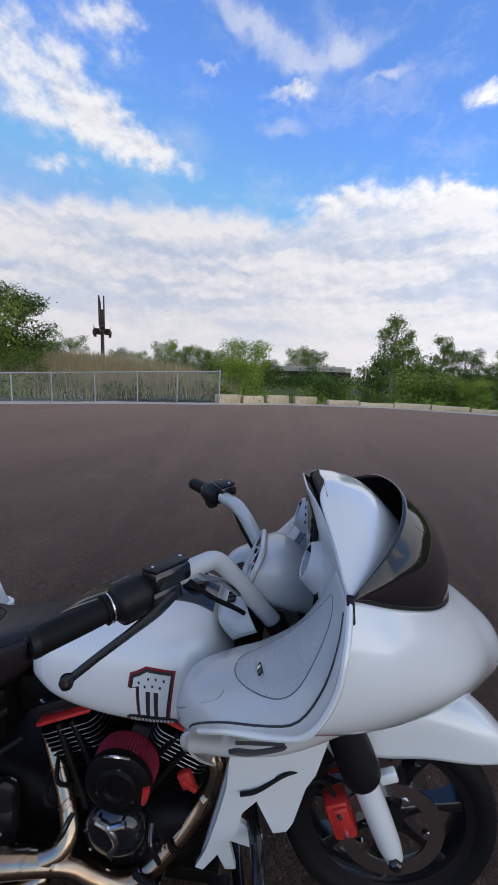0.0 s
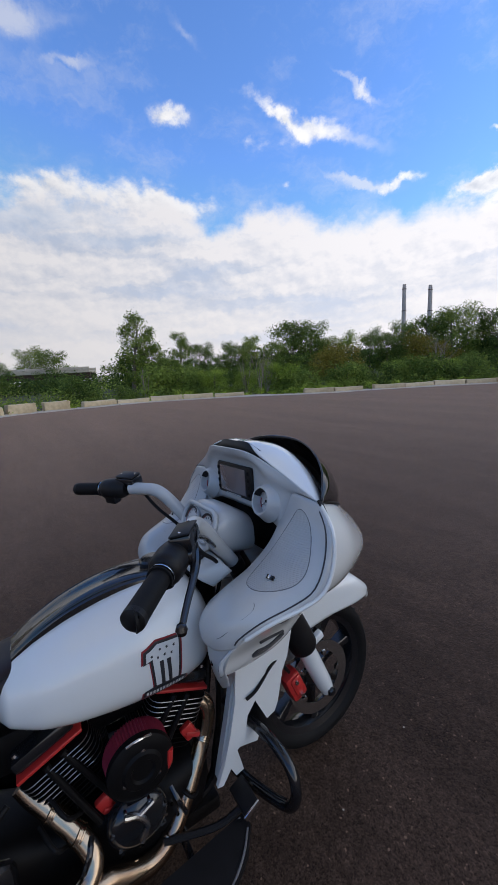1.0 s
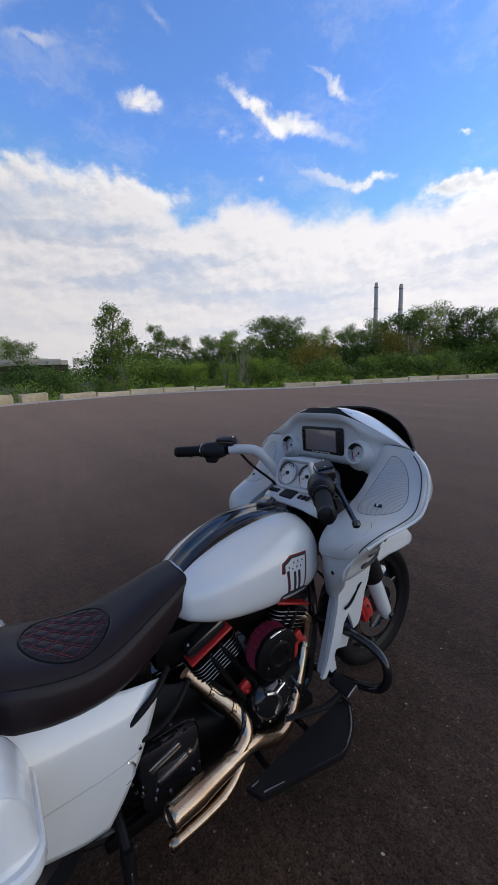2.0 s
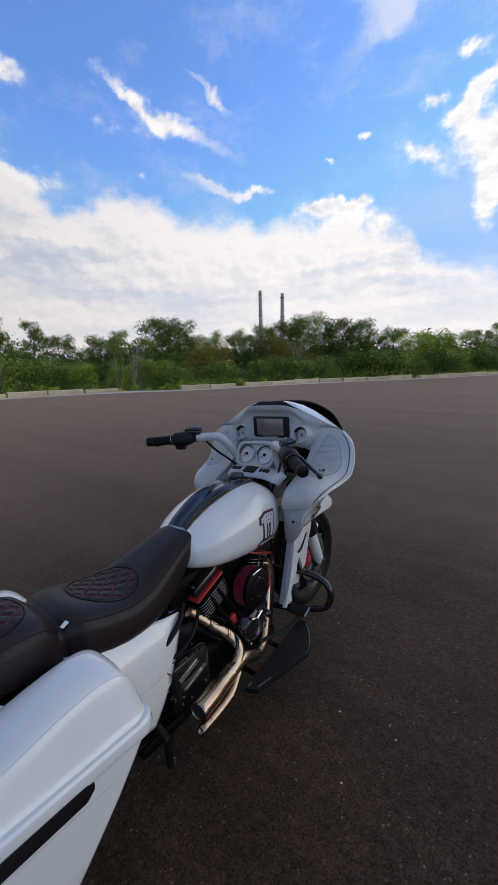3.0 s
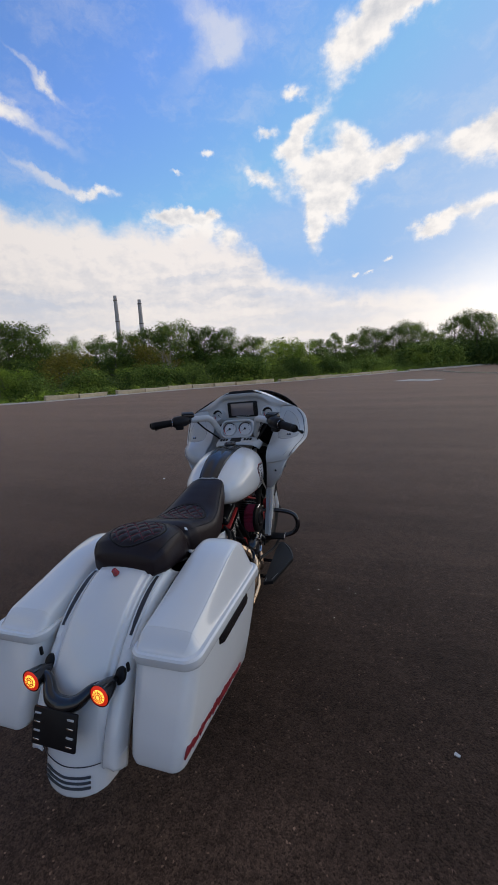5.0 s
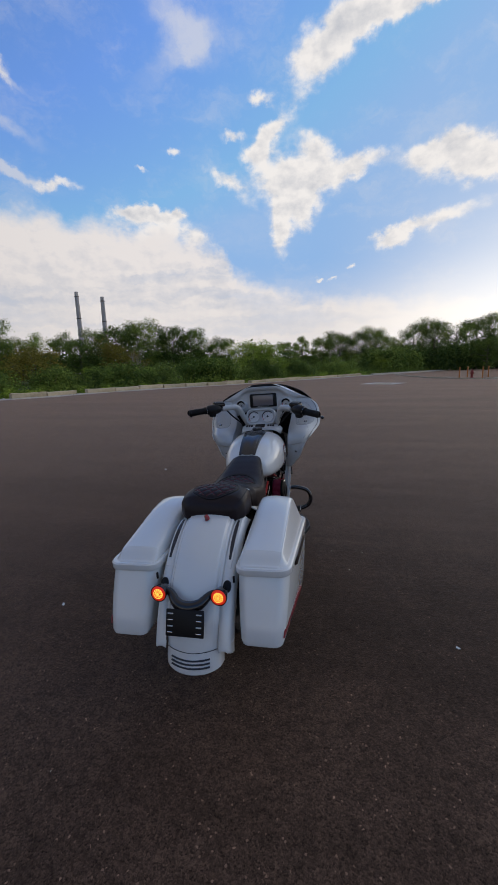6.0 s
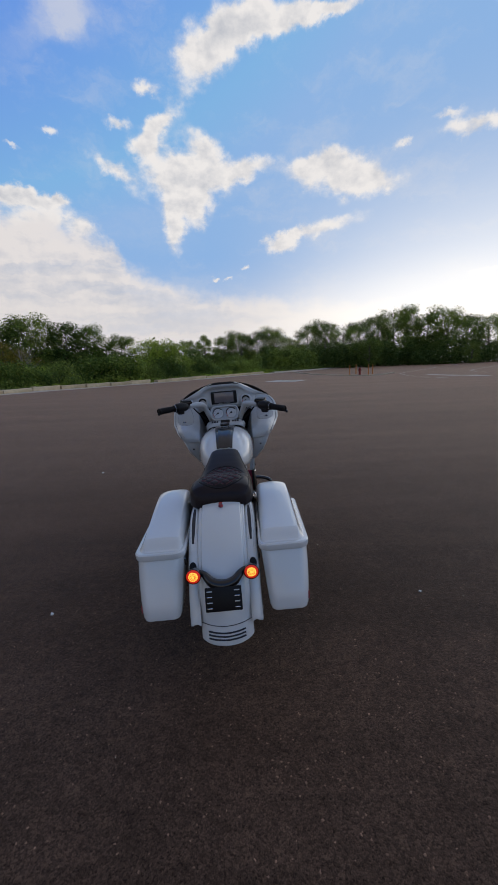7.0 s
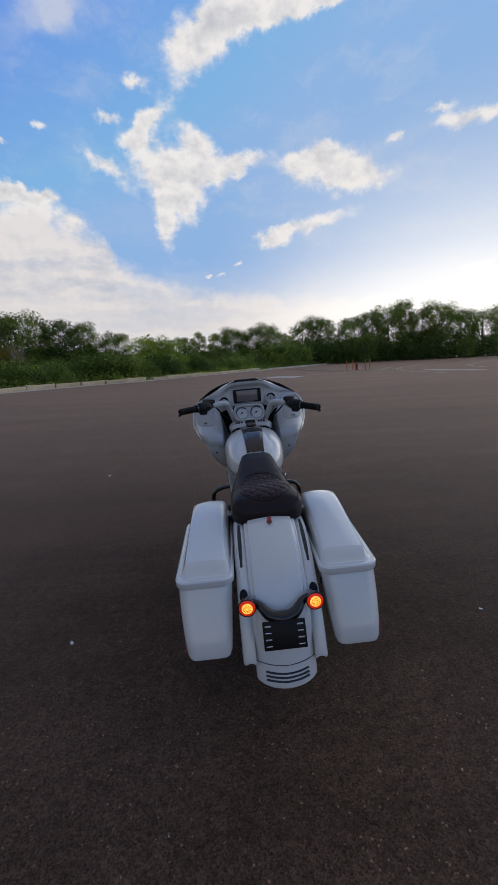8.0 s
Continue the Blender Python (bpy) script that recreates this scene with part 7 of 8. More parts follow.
# ---- handlebar
def handlebar():
    bm = bmesh.new()
    right = [(0.102, 1.520, 0.915), (0.114, 1.495, 0.951), (0.133, 1.456, 1.007), (0.158, 1.406, 1.080), (0.168, 1.386, 1.108), (0.177, 1.369, 1.126), (0.192, 1.354, 1.136), (0.210, 1.341, 1.138), (0.245, 1.316, 1.137), (0.285, 1.287, 1.134)]
    tube(bm, right, 0.0225, 16, 6)
    tube(bm, flip(right), 0.0225, 16, 6)
    tube(bm, [(-0.102, 1.522, 0.915), (0, 1.53, 0.90), (0.102, 1.522, 0.915)], 0.018, 12, 4)
    h = part("handlebar", bm, M_DASH, bike, "grey-white painted handlebar", 60)
    h.matrix_basis = Matrix.Translation((0, 1.5, 0.93)) @ pose(0, 0, 0, 0, 3.2, -2.6) @ Matrix.Translation((0, -1.5, -0.93))
    for s in (1, -1):
        bm = bmesh.new()
        lathe(bm, [(0.0, -0.02), (0.028, -0.02), (0.030, 0.0), (0.030, 0.016), (0.0, 0.016)], Matrix.Translation((s * 0.107, 1.512, 0.93)) @ pose(0, 0, 0, 30, 0, 0), 20)
        part("riser_boot", bm, M_PLASTIC, h)
        d = Vector((s * 0.215, -0.173, -0.021)).normalized()
        a = Vector((s * 0.285, 1.287, 1.134))

        def ap(t, dx=0.0, dy=0.0, dz=0.0):
            return a + d * t + Vector((dx, dy, dz))
        # switch housing
        bm = bmesh.new()
        tube(bm, [ap(0.02), ap(0.045), ap(0.075), ap(0.118), ap(0.13)], 0.02, 14, 3, True, [0.026, 0.037, 0.041, 0.039, 0.028])
        add_box(bm, *ap(0.08, 0, -0.012, -0.030), 0.055, 0.036, 0.048, 0.008, pose(0, 0, 0, 10, 0, -34 * s))
        hs = part("switch_housing", bm, M_PLASTIC, h, "black switch housing")
        for k in range(2):
            bm = bmesh.new()
            add_box(bm, *ap(0.065 + 0.024 * k, 0, -0.034, 0.004), 0.014, 0.010, 0.012, 0.003, pose(0, 0, 0, 0, 0, -34 * s))
            part("switch_button", bm, M_RUBBER, hs)
        # reservoir and lever perch
        bm = bmesh.new()
        m = pose(0, 0, 0, 12, 0, -34 * s)
        add_box(bm, *ap(0.034, 0, 0.020, 0.028), 0.090, 0.058, 0.040, 0.010, m)
        rz = part("reservoir", bm, M_BLACK, h, "gloss black fluid reservoir")
        bm = bmesh.new()
        add_box(bm, *ap(0.034, 0, 0.018, 0.050), 0.084, 0.052, 0.006, 0.003, m)
        part("reservoir_lid", bm, M_PLASTIC, rz)
        for k in (-1, 1):
            bm = bmesh.new()
            lathe(bm, [(0.0, 0.004), (0.0035, 0.004), (0.004, 0.0)], Matrix.Translation(ap(0.034 + 0.032 * k, 0, 0.02, 0.053)), 10)
            part("lid_screw", bm, M_MACHINED, rz)
        bm = bmesh.new()
        add_box(bm, *ap(0.058, 0, 0.036, -0.004), 0.070, 0.040, 0.034, 0.008, m)
        part("lever_perch", bm, M_BLACK, h)
        # grip
        bm = bmesh.new()
        gl = 0.268
        tube(bm, [ap(0.12), ap(0.132), ap(0.145), ap(0.18), ap(gl - 0.008), ap(gl)], 0.018, 18, 3, True, [0.0290, 0.0280, 0.0235, 0.0245, 0.0245, 0.0250])
        gr = part("grip", bm, M_RUBBER, h, "black rubber grip")
        for k in range(3):
            bm = bmesh.new()
            m2 = Matrix.Translation(ap(0.128 + 0.009 * k)) @ d.to_track_quat("Z", "Y").to_matrix().to_4x4()
            lathe(bm, [(0.0240, -0.002), (0.0292, -0.0015), (0.0292, 0.0015), (0.0240, 0.002)], m2, 20)
            part("grip_rib", bm, M_MACHINED if k == 1 else M_RUBBER, gr)
        m2 = Matrix.Translation(ap(gl)) @ d.to_track_quat("Z", "Y").to_matrix().to_4x4()
        bm = bmesh.new()
        lathe(bm, [(0.0, 0.010), (0.017, 0.009), (0.0245, 0.004), (0.0250, -0.008), (0.022, -0.009)], m2, 22)
        part("end_cap", bm, M_PLASTIC, gr)
        # lever
        bm = bmesh.new()
        pts = [ap(0.055, 0, 0.050, -0.006), ap(0.11, 0, 0.068, -0.012), ap(0.17, 0, 0.080, -0.018), ap(0.24, 0, 0.090, -0.024), ap(0.300, 0, 0.100, -0.030)]
        tube(bm, pts, 0.008, 10, 5, True, [0.013, 0.012, 0.0085, 0.0075, 0.007])
        lev = part("lever", bm, M_BLACK, h, "gloss black hand lever")
        bm = bmesh.new()
        e = ap(0.306, 0, 0.101, -0.031)
        lathe(bm, [(0.0, -0.012), (0.009, -0.009), (0.012, 0.0), (0.009, 0.009), (0.0, 0.012)], Matrix.Translation(e), 16)
        part("lever_ball", bm, M_BLACK, lev)
        # cables
        bm = bmesh.new()
        tube(bm, [ap(-0.02, 0, 0.02, -0.01), (s * 0.22, 1.36, 1.06), (s * 0.15, 1.43, 0.98), (s * 0.10, 1.46, 0.90), (s * 0.07, 1.45, 0.80)], 0.006, 8, 5)
        part("cable", bm, M_RUBBER, h, "black control cable")
        if s > 0:
            bm = bmesh.new()
            tube(bm, [ap(-0.045, 0, 0.015, 0.0), ap(-0.06, 0, 0.02, -0.02), (0.20, 1.38, 1.09), (0.165, 1.42, 1.04)], 0.007, 8, 5)
            part("brake_line", bm, M_MACHINED, h)


handlebar()


# ---- front wheel, fork and fender
HUB = Vector((0.0, 1.862, 0.312))


def wheel(centre, radius, width, front):
    m = Matrix.Translation(centre) @ pose(0, 0, 0, 0, 90, 0)
    w = width / 2
    bm = bmesh.new()
    rim = radius - 0.072
    lathe(bm, [(rim, -w * 0.72), (rim + 0.016, -w * 0.92), (rim + 0.040, -w), (radius - 0.016, -w * 0.82), (radius - 0.004, -w * 0.45), (radius, 0), (radius - 0.004, w * 0.45), (radius - 0.016, w * 0.82), (rim + 0.040, w), (rim + 0.016, w * 0.92), (rim, w * 0.72)], m, 72)
    bmesh.ops.recalc_face_normals(bm, faces=bm.faces)
    wh = part("front_wheel" if front else "rear_wheel", bm, M_RUBBER, bike, "black cast wheel with a road tyre", 60)
    for k in range(2):
        bm = bmesh.new()
        r = radius - 0.0022
        for j in range(36):
            a = 2 * math.pi * j / 36
            p = [Vector((r * math.cos(a + q), r * math.sin(a + q), z * (1 if k else -1))) for q, z in ((0, 0.012), (0.05, 0.024), (0.12, 0.036))]
            p = [Vector((v.x * (1 - 0.35 * (v.z / w) ** 2 * 0.05), v.y * (1 - 0.35 * (v.z / w) ** 2 * 0.05), v.z)) for v in p]
            tube(bm, [m @ v for v in p], 0.0025, 4, 2)
        part("tread_groove", bm, M_LINEBLACK, wh)
    bm = bmesh.new()
    lathe(bm, [(rim - 0.030, -w * 0.3), (rim - 0.020, -w * 0.62), (rim + 0.010, -w * 0.80), (rim + 0.004, -w * 0.66), (rim + 0.004, w * 0.66), (rim + 0.010, w * 0.80), (rim - 0.020, w * 0.62), (rim - 0.030, w * 0.3), (rim - 0.034, 0), (rim - 0.030, -w * 0.3)], m, 64)
    bmesh.ops.recalc_face_normals(bm, faces=bm.faces)
    part("rim", bm, M_BLACK, wh, "gloss black rim")
    for s in (1, -1):
        bm = bmesh.new()
        tube(bm, [m @ Vector(((rim + 0.0105) * math.cos(a), (rim + 0.0105) * math.sin(a), s * w * 0.80)) for a in (2 * math.pi * j / 64 for j in range(65))], 0.0018, 5, 1, False)
        part("rim_edge", bm, M_MACHINED, wh)
    bm = bmesh.new()
    lathe(bm, [(0.0, -w * 0.7), (0.045, -w * 0.7), (0.050, -w * 0.5), (0.036, 0), (0.050, w * 0.5), (0.045, w * 0.7), (0.0, w * 0.7)], m, 32)
    part("hub", bm, M_BLACK, wh)
    for k in range(7):
        a = 2 * math.pi * k / 7
        bm = bmesh.new()
        rings = []
        for r, hw, d in ((0.035, 0.022, 0.030), (0.09, 0.013, 0.022), (0.15, 0.012, 0.019), (rim - 0.025, 0.020, 0.026)):
            ring = []
            for x, z in ((-hw, -d), (-hw * 0.6, -d * 1.15), (hw * 0.6, -d * 1.15), (hw, -d), (hw, d), (hw * 0.6, d * 1.15), (-hw * 0.6, d * 1.15), (-hw, d)):
                ring.append(m @ (Matrix.Rotation(a, 4, "Z") @ Vector((r, x, z))))
            rings.append(ring)
        skin(bm, rings, True, True)
        bmesh.ops.recalc_face_normals(bm, faces=bm.faces)
        part("spoke", bm, M_BLACK, wh)
    if front:
        for s in (1, -1):
            md = m @ Matrix.Translation((0, 0, s * 0.068))
            bm = bmesh.new()
            lathe(bm, [(0.105, -0.0025), (0.148, -0.0025), (0.148, 0.0025), (0.105, 0.0025), (0.105, -0.0025)], md, 56)
            bmesh.ops.recalc_face_normals(bm, faces=bm.faces)
            disc = part("brake_disc", bm, M_MACHINED, wh, "brushed steel brake disc")
            for k in range(5):
                a = 2 * math.pi * k / 5 + 0.3
                bm = bmesh.new()
                c = md @ (Matrix.Rotation(a, 4, "Z") @ Vector((0.098, 0, 0)))
                lathe(bm, [(0.0, 0.007), (0.011, 0.006), (0.013, -0.004)], Matrix.Translation(c) @ pose(0, 0, 0, 0, 90 * s, 0), 14)
                part("disc_bolt", bm, M_CHROME, disc)
    return wh


wheel(HUB, 0.312, 0.130, True)
wheel(Vector((0, 0.235, 0.318)), 0.318, 0.18, False)


def fork():
    up = Vector((0, -0.40, 0.917)).normalized()
    for s in (1, -1):
        foot = Vector((s * 0.118, HUB.y - 0.010, HUB.z - 0.005))
        bm = bmesh.new()
        tube(bm, [foot - up * 0.012, foot + up * 0.03, foot + up * 0.10, foot + up * 0.20, foot + up * 0.285], 0.03, 20, 3, True, [0.027, 0.033, 0.035, 0.036, 0.037])
        add_box(bm, foot.x, foot.y - 0.034, foot.z + 0.10, 0.024, 0.022, 0.05, 0.006, pose(0, 0, 0, 23, 0, 0))
        add_box(bm, foot.x, foot.y - 0.062, foot.z + 0.185, 0.024, 0.022, 0.05, 0.006, pose(0, 0, 0, 23, 0, 0))
        add_box(bm, foot.x, foot.y - 0.030, foot.z + 0.225, 0.026, 0.05, 0.03, 0.006, pose(0, 0, 0, 23, 0, 0))
        leg = part("fork_leg", bm, M_WHITE, bike, "white fork lower leg", 50)
        bm = bmesh.new()
        lathe(bm, [(0.0, 0.012), (0.011, 0.012), (0.017, 0.008), (0.018, 0.0)], Matrix.Translation(foot + Vector((s * 0.030, 0, 0))) @ pose(0, 0, 0, 0, 90 * s, 0), 6)
        part("axle_nut", bm, M_BLACK, leg)
        for k, (dy, dz) in enumerate(((-0.034, 0.10), (-0.072, 0.19))):
            bm = bmesh.new()
            lathe(bm, [(0.0, 0.008), (0.008, 0.008), (0.010, 0.0)], Matrix.Translation(foot + Vector((s * 0.014, dy, dz))) @ pose(0, 0, 0, 0, 90 * s, 0), 12)
            part("bolt", bm, M_CHROME, leg)
        bm = bmesh.new()
        tube(bm, [foot + up * 0.235, foot + up * 0.245, foot + up * 0.30, foot + up * 0.40, foot + up * 0.60], 0.05, 28, 2, True, [0.046, 0.052, 0.053, 0.050, 0.044])
        part("fork_tube", bm, M_PLASTIC, leg, "black fork shroud")
        # caliper
        bm = bmesh.new()
        c = HUB + Vector((s * 0.092, -0.150, 0.065))
        add_box(bm, c.x, c.y, c.z, 0.062, 0.068, 0.115, 0.014, pose(0, 0, 0, 22, 0, 0))
        add_box(bm, c.x + s * 0.026, c.y + 0.004, c.z + 0.008, 0.024, 0.050, 0.086, 0.012, pose(0, 0, 0, 22, 0, 0))
        cal = part("brake_caliper", bm, M_RED, bike, "red brake caliper")
        for k in (-1, 1):
            bm = bmesh.new()
            lathe(bm, [(0.0, 0.006), (0.007, 0.006), (0.008, 0.0)], Matrix.Translation(c + Vector((s * 0.038, 0.004 - 0.012 * k, 0.03 * k))) @ pose(0, 0, 0, 0, 90 * s, 0), 10)
            part("bolt", bm, M_CHROME, cal)
        bm = bmesh.new()
        tube(bm, [c + Vector((s * 0.01, -0.02, 0.06)), c + Vector((s * 0.03, -0.06, 0.12)), c + Vector((s * 0.05, -0.10, 0.14)), c + Vector((s * 0.02, -0.06, 0.22))], 0.006, 8, 6)
        part("brake_hose", bm, M_RUBBER, cal)


fork()


def front_fender():
    grid = []
    for a, r in ((30.5, 0.412), (37, 0.418), (46, 0.424), (60, 0.424), (78, 0.414), (95, 0.402), (112, 0.394), (128, 0.388)):
        c, s = math.cos(radians(a)), math.sin(radians(a))
        crown = Vector((0, HUB.y + r * c, HUB.z + r * s))
        if a < 90:
            edge = Vector((0, crown.y - 0.02, min(0.566, crown.z - 0.012)))
        elif a < 100:
            edge = Vector((0, crown.y - 0.01, 0.555))
        else:
            edge = Vector((0, HUB.y + (r - 0.13) * c, HUB.z + (r - 0.13) * s))
        tip = 0.22 + 0.78 * min(1, (a - 28) / 22)
        grid.append([(u * tip, crown.y + (edge.y - crown.y) * q, crown.z + (edge.z - crown.z) * q) for u, q in ((0, 0.0), (0.040, 0.03), (0.068, 0.14), (0.084, 0.38), (0.089, 0.72), (0.091, 1.0))])
    bm = bmesh.new()
    skin(bm, net(mirrored(grid), 7, 4), False)
    bmesh.ops.recalc_face_normals(bm, faces=bm.faces)
    shell(part("front_fender", bm, M_WHITE, bike, "white front fender with a pointed nose"), 0.004, -1)


front_fender()


def lower_fairing():
    for s in (1, -1):
        # chin panel below the fairing with black slots
        g = [[(0.376, 1.346, 0.852), (0.420, 1.42, 0.905), (0.410, 1.505, 0.915), (0.290, 1.645, 0.848), (0.195, 1.80, 0.800), (0.10, 1.955, 0.764)],
             [(0.345, 1.316, 0.800), (0.346, 1.42, 0.806), (0.326, 1.53, 0.808), (0.268, 1.645, 0.792), (0.185, 1.78, 0.765), (0.095, 1.92, 0.740)],
             [(0.326, 1.322, 0.752), (0.316, 1.42, 0.742), (0.298, 1.53, 0.742), (0.248, 1.635, 0.738), (0.170, 1.75, 0.728), (0.088, 1.88, 0.712)],
             [(0.285, 1.342, 0.712), (0.272, 1.42, 0.698), (0.256, 1.53, 0.698), (0.214, 1.61, 0.696), (0.150, 1.71, 0.694), (0.08, 1.85, 0.688)]]
        bm = bmesh.new()
        skin(bm, net([[(s * x, y, z) for x, y, z in r] for r in g], 6, 6), False)
        bmesh.ops.recalc_face_normals(bm, faces=bm.faces)
        c = shell(part("chin_panel", bm, M_WHITE, bike, "white chin panel with black vents under the fairing"), 0.005, -1)

        def P(u, v, lift=0.003):
            rows = net(g, 8, 8)
            i, j = min(len(rows) - 2, int(v * 8)), min(len(rows[0]) - 2, int(u * 8))
            p = rows[i][j]
            n = (rows[i + 1][j] - p).cross(rows[i][j + 1] - p).normalized()
            if n.x < 0:
                n = -n
            p = p + n * lift
            return Vector((s * p.x, p.y, p.z))
        for line, r in (([(1.15, 1.45), (1.6, 1.55), (2.05, 1.45), (1.9, 1.6), (1.4, 1.72), (1.1, 1.6), (1.15, 1.45)], 0.0045), ([(1.2, 0.95), (1.5, 1.05), (2.0, 1.35)], 0.004), ([(2.25, 0.35), (2.5, 0.7), (2.75, 1.1)], 0.0055),
                        ([(3.05, 0.8), (3.3, 0.75), (3.5, 0.75), (3.6, 0.3)], 0.0055)):
            bm = bmesh.new()
            tube(bm, [P(u, v) for u, v in line], r, 6, 4)
            part("vent_edge", bm, M_LINEBLACK, c)
        # leg shield, with its fins
        l = None
        for i, poly in enumerate(([(1.415, 0.72), (1.56, 0.72), (1.530, 0.615), (1.498, 0.545), (1.446, 0.487), (1.438, 0.445), (1.430, 0.400), (1.402, 0.385), (1.386, 0.343), (1.350, 0.288), (1.330, 0.293), (1.358, 0.36), (1.384, 0.457), (1.405, 0.56)],
                                  [(1.49, 0.72), (1.65, 0.71), (1.622, 0.596), (1.600, 0.556), (1.574, 0.447), (1.559, 0.421), (1.526, 0.416), (1.482, 0.513)],
                                  [(1.428, 0.446), (1.486, 0.402), (1.500, 0.380), (1.488, 0.352), (1.404, 0.378)],
                                  [(1.384, 0.388), (1.412, 0.370), (1.434, 0.272), (1.406, 0.266), (1.374, 0.335)])):
            bm = bmesh.new()
            slab(bm, poly, 0.014)
            m = Matrix(((0, 0, s, s * 0.222), (1, 0, 0, 0), (0, 1, 0, 0), (0, 0, 0, 1)))
            for v in bm.verts:
                v.co = m @ v.co
                v.co.x += s * (-0.007 * i - 0.03 * max(0, 0.72 - v.co.z) / 0.4 - 0.12 * max(0, v.co.y - 1.46))
            bmesh.ops.triangulate(bm, faces=[f for f in bm.faces if len(f.verts) > 4])
            bmesh.ops.recalc_face_normals(bm, faces=bm.faces)
            q = part("shield_fin" if l else "leg_shield", bm, M_WHITE, l or bike, "" if l else "white angular leg shield", 30)
            l = l or q
        bm = bmesh.new()
        slab(bm, [(1.372, 0.70), (1.395, 0.70), (1.365, 0.50), (1.330, 0.29), (1.318, 0.30), (1.345, 0.48)], 0.024)
        m = Matrix(((0, 0, s, s * 0.195), (1, 0, 0, 0), (0, 1, 0, 0), (0, 0, 0, 1)))
        for v in bm.verts:
            v.co = m @ v.co
            v.co.x -= s * 0.03 * max(0, 0.72 - v.co.z) / 0.4
            v.co.y += 0.022 + 0.03 * max(0, v.co.z - 0.30) / 0.4
        bmesh.ops.recalc_face_normals(bm, faces=bm.faces)
        part("leg_shield_edge", bm, M_DASH, l)
        bm = bmesh.new()
        tube(bm, [(s * 0.232, 1.44, 0.555), (s * 0.228, 1.48, 0.565), (s * 0.215, 1.54, 0.60), (s * 0.20, 1.58, 0.605)], 0.005, 8, 5)
        part("cable", bm, M_RUBBER, l)


lower_fairing()


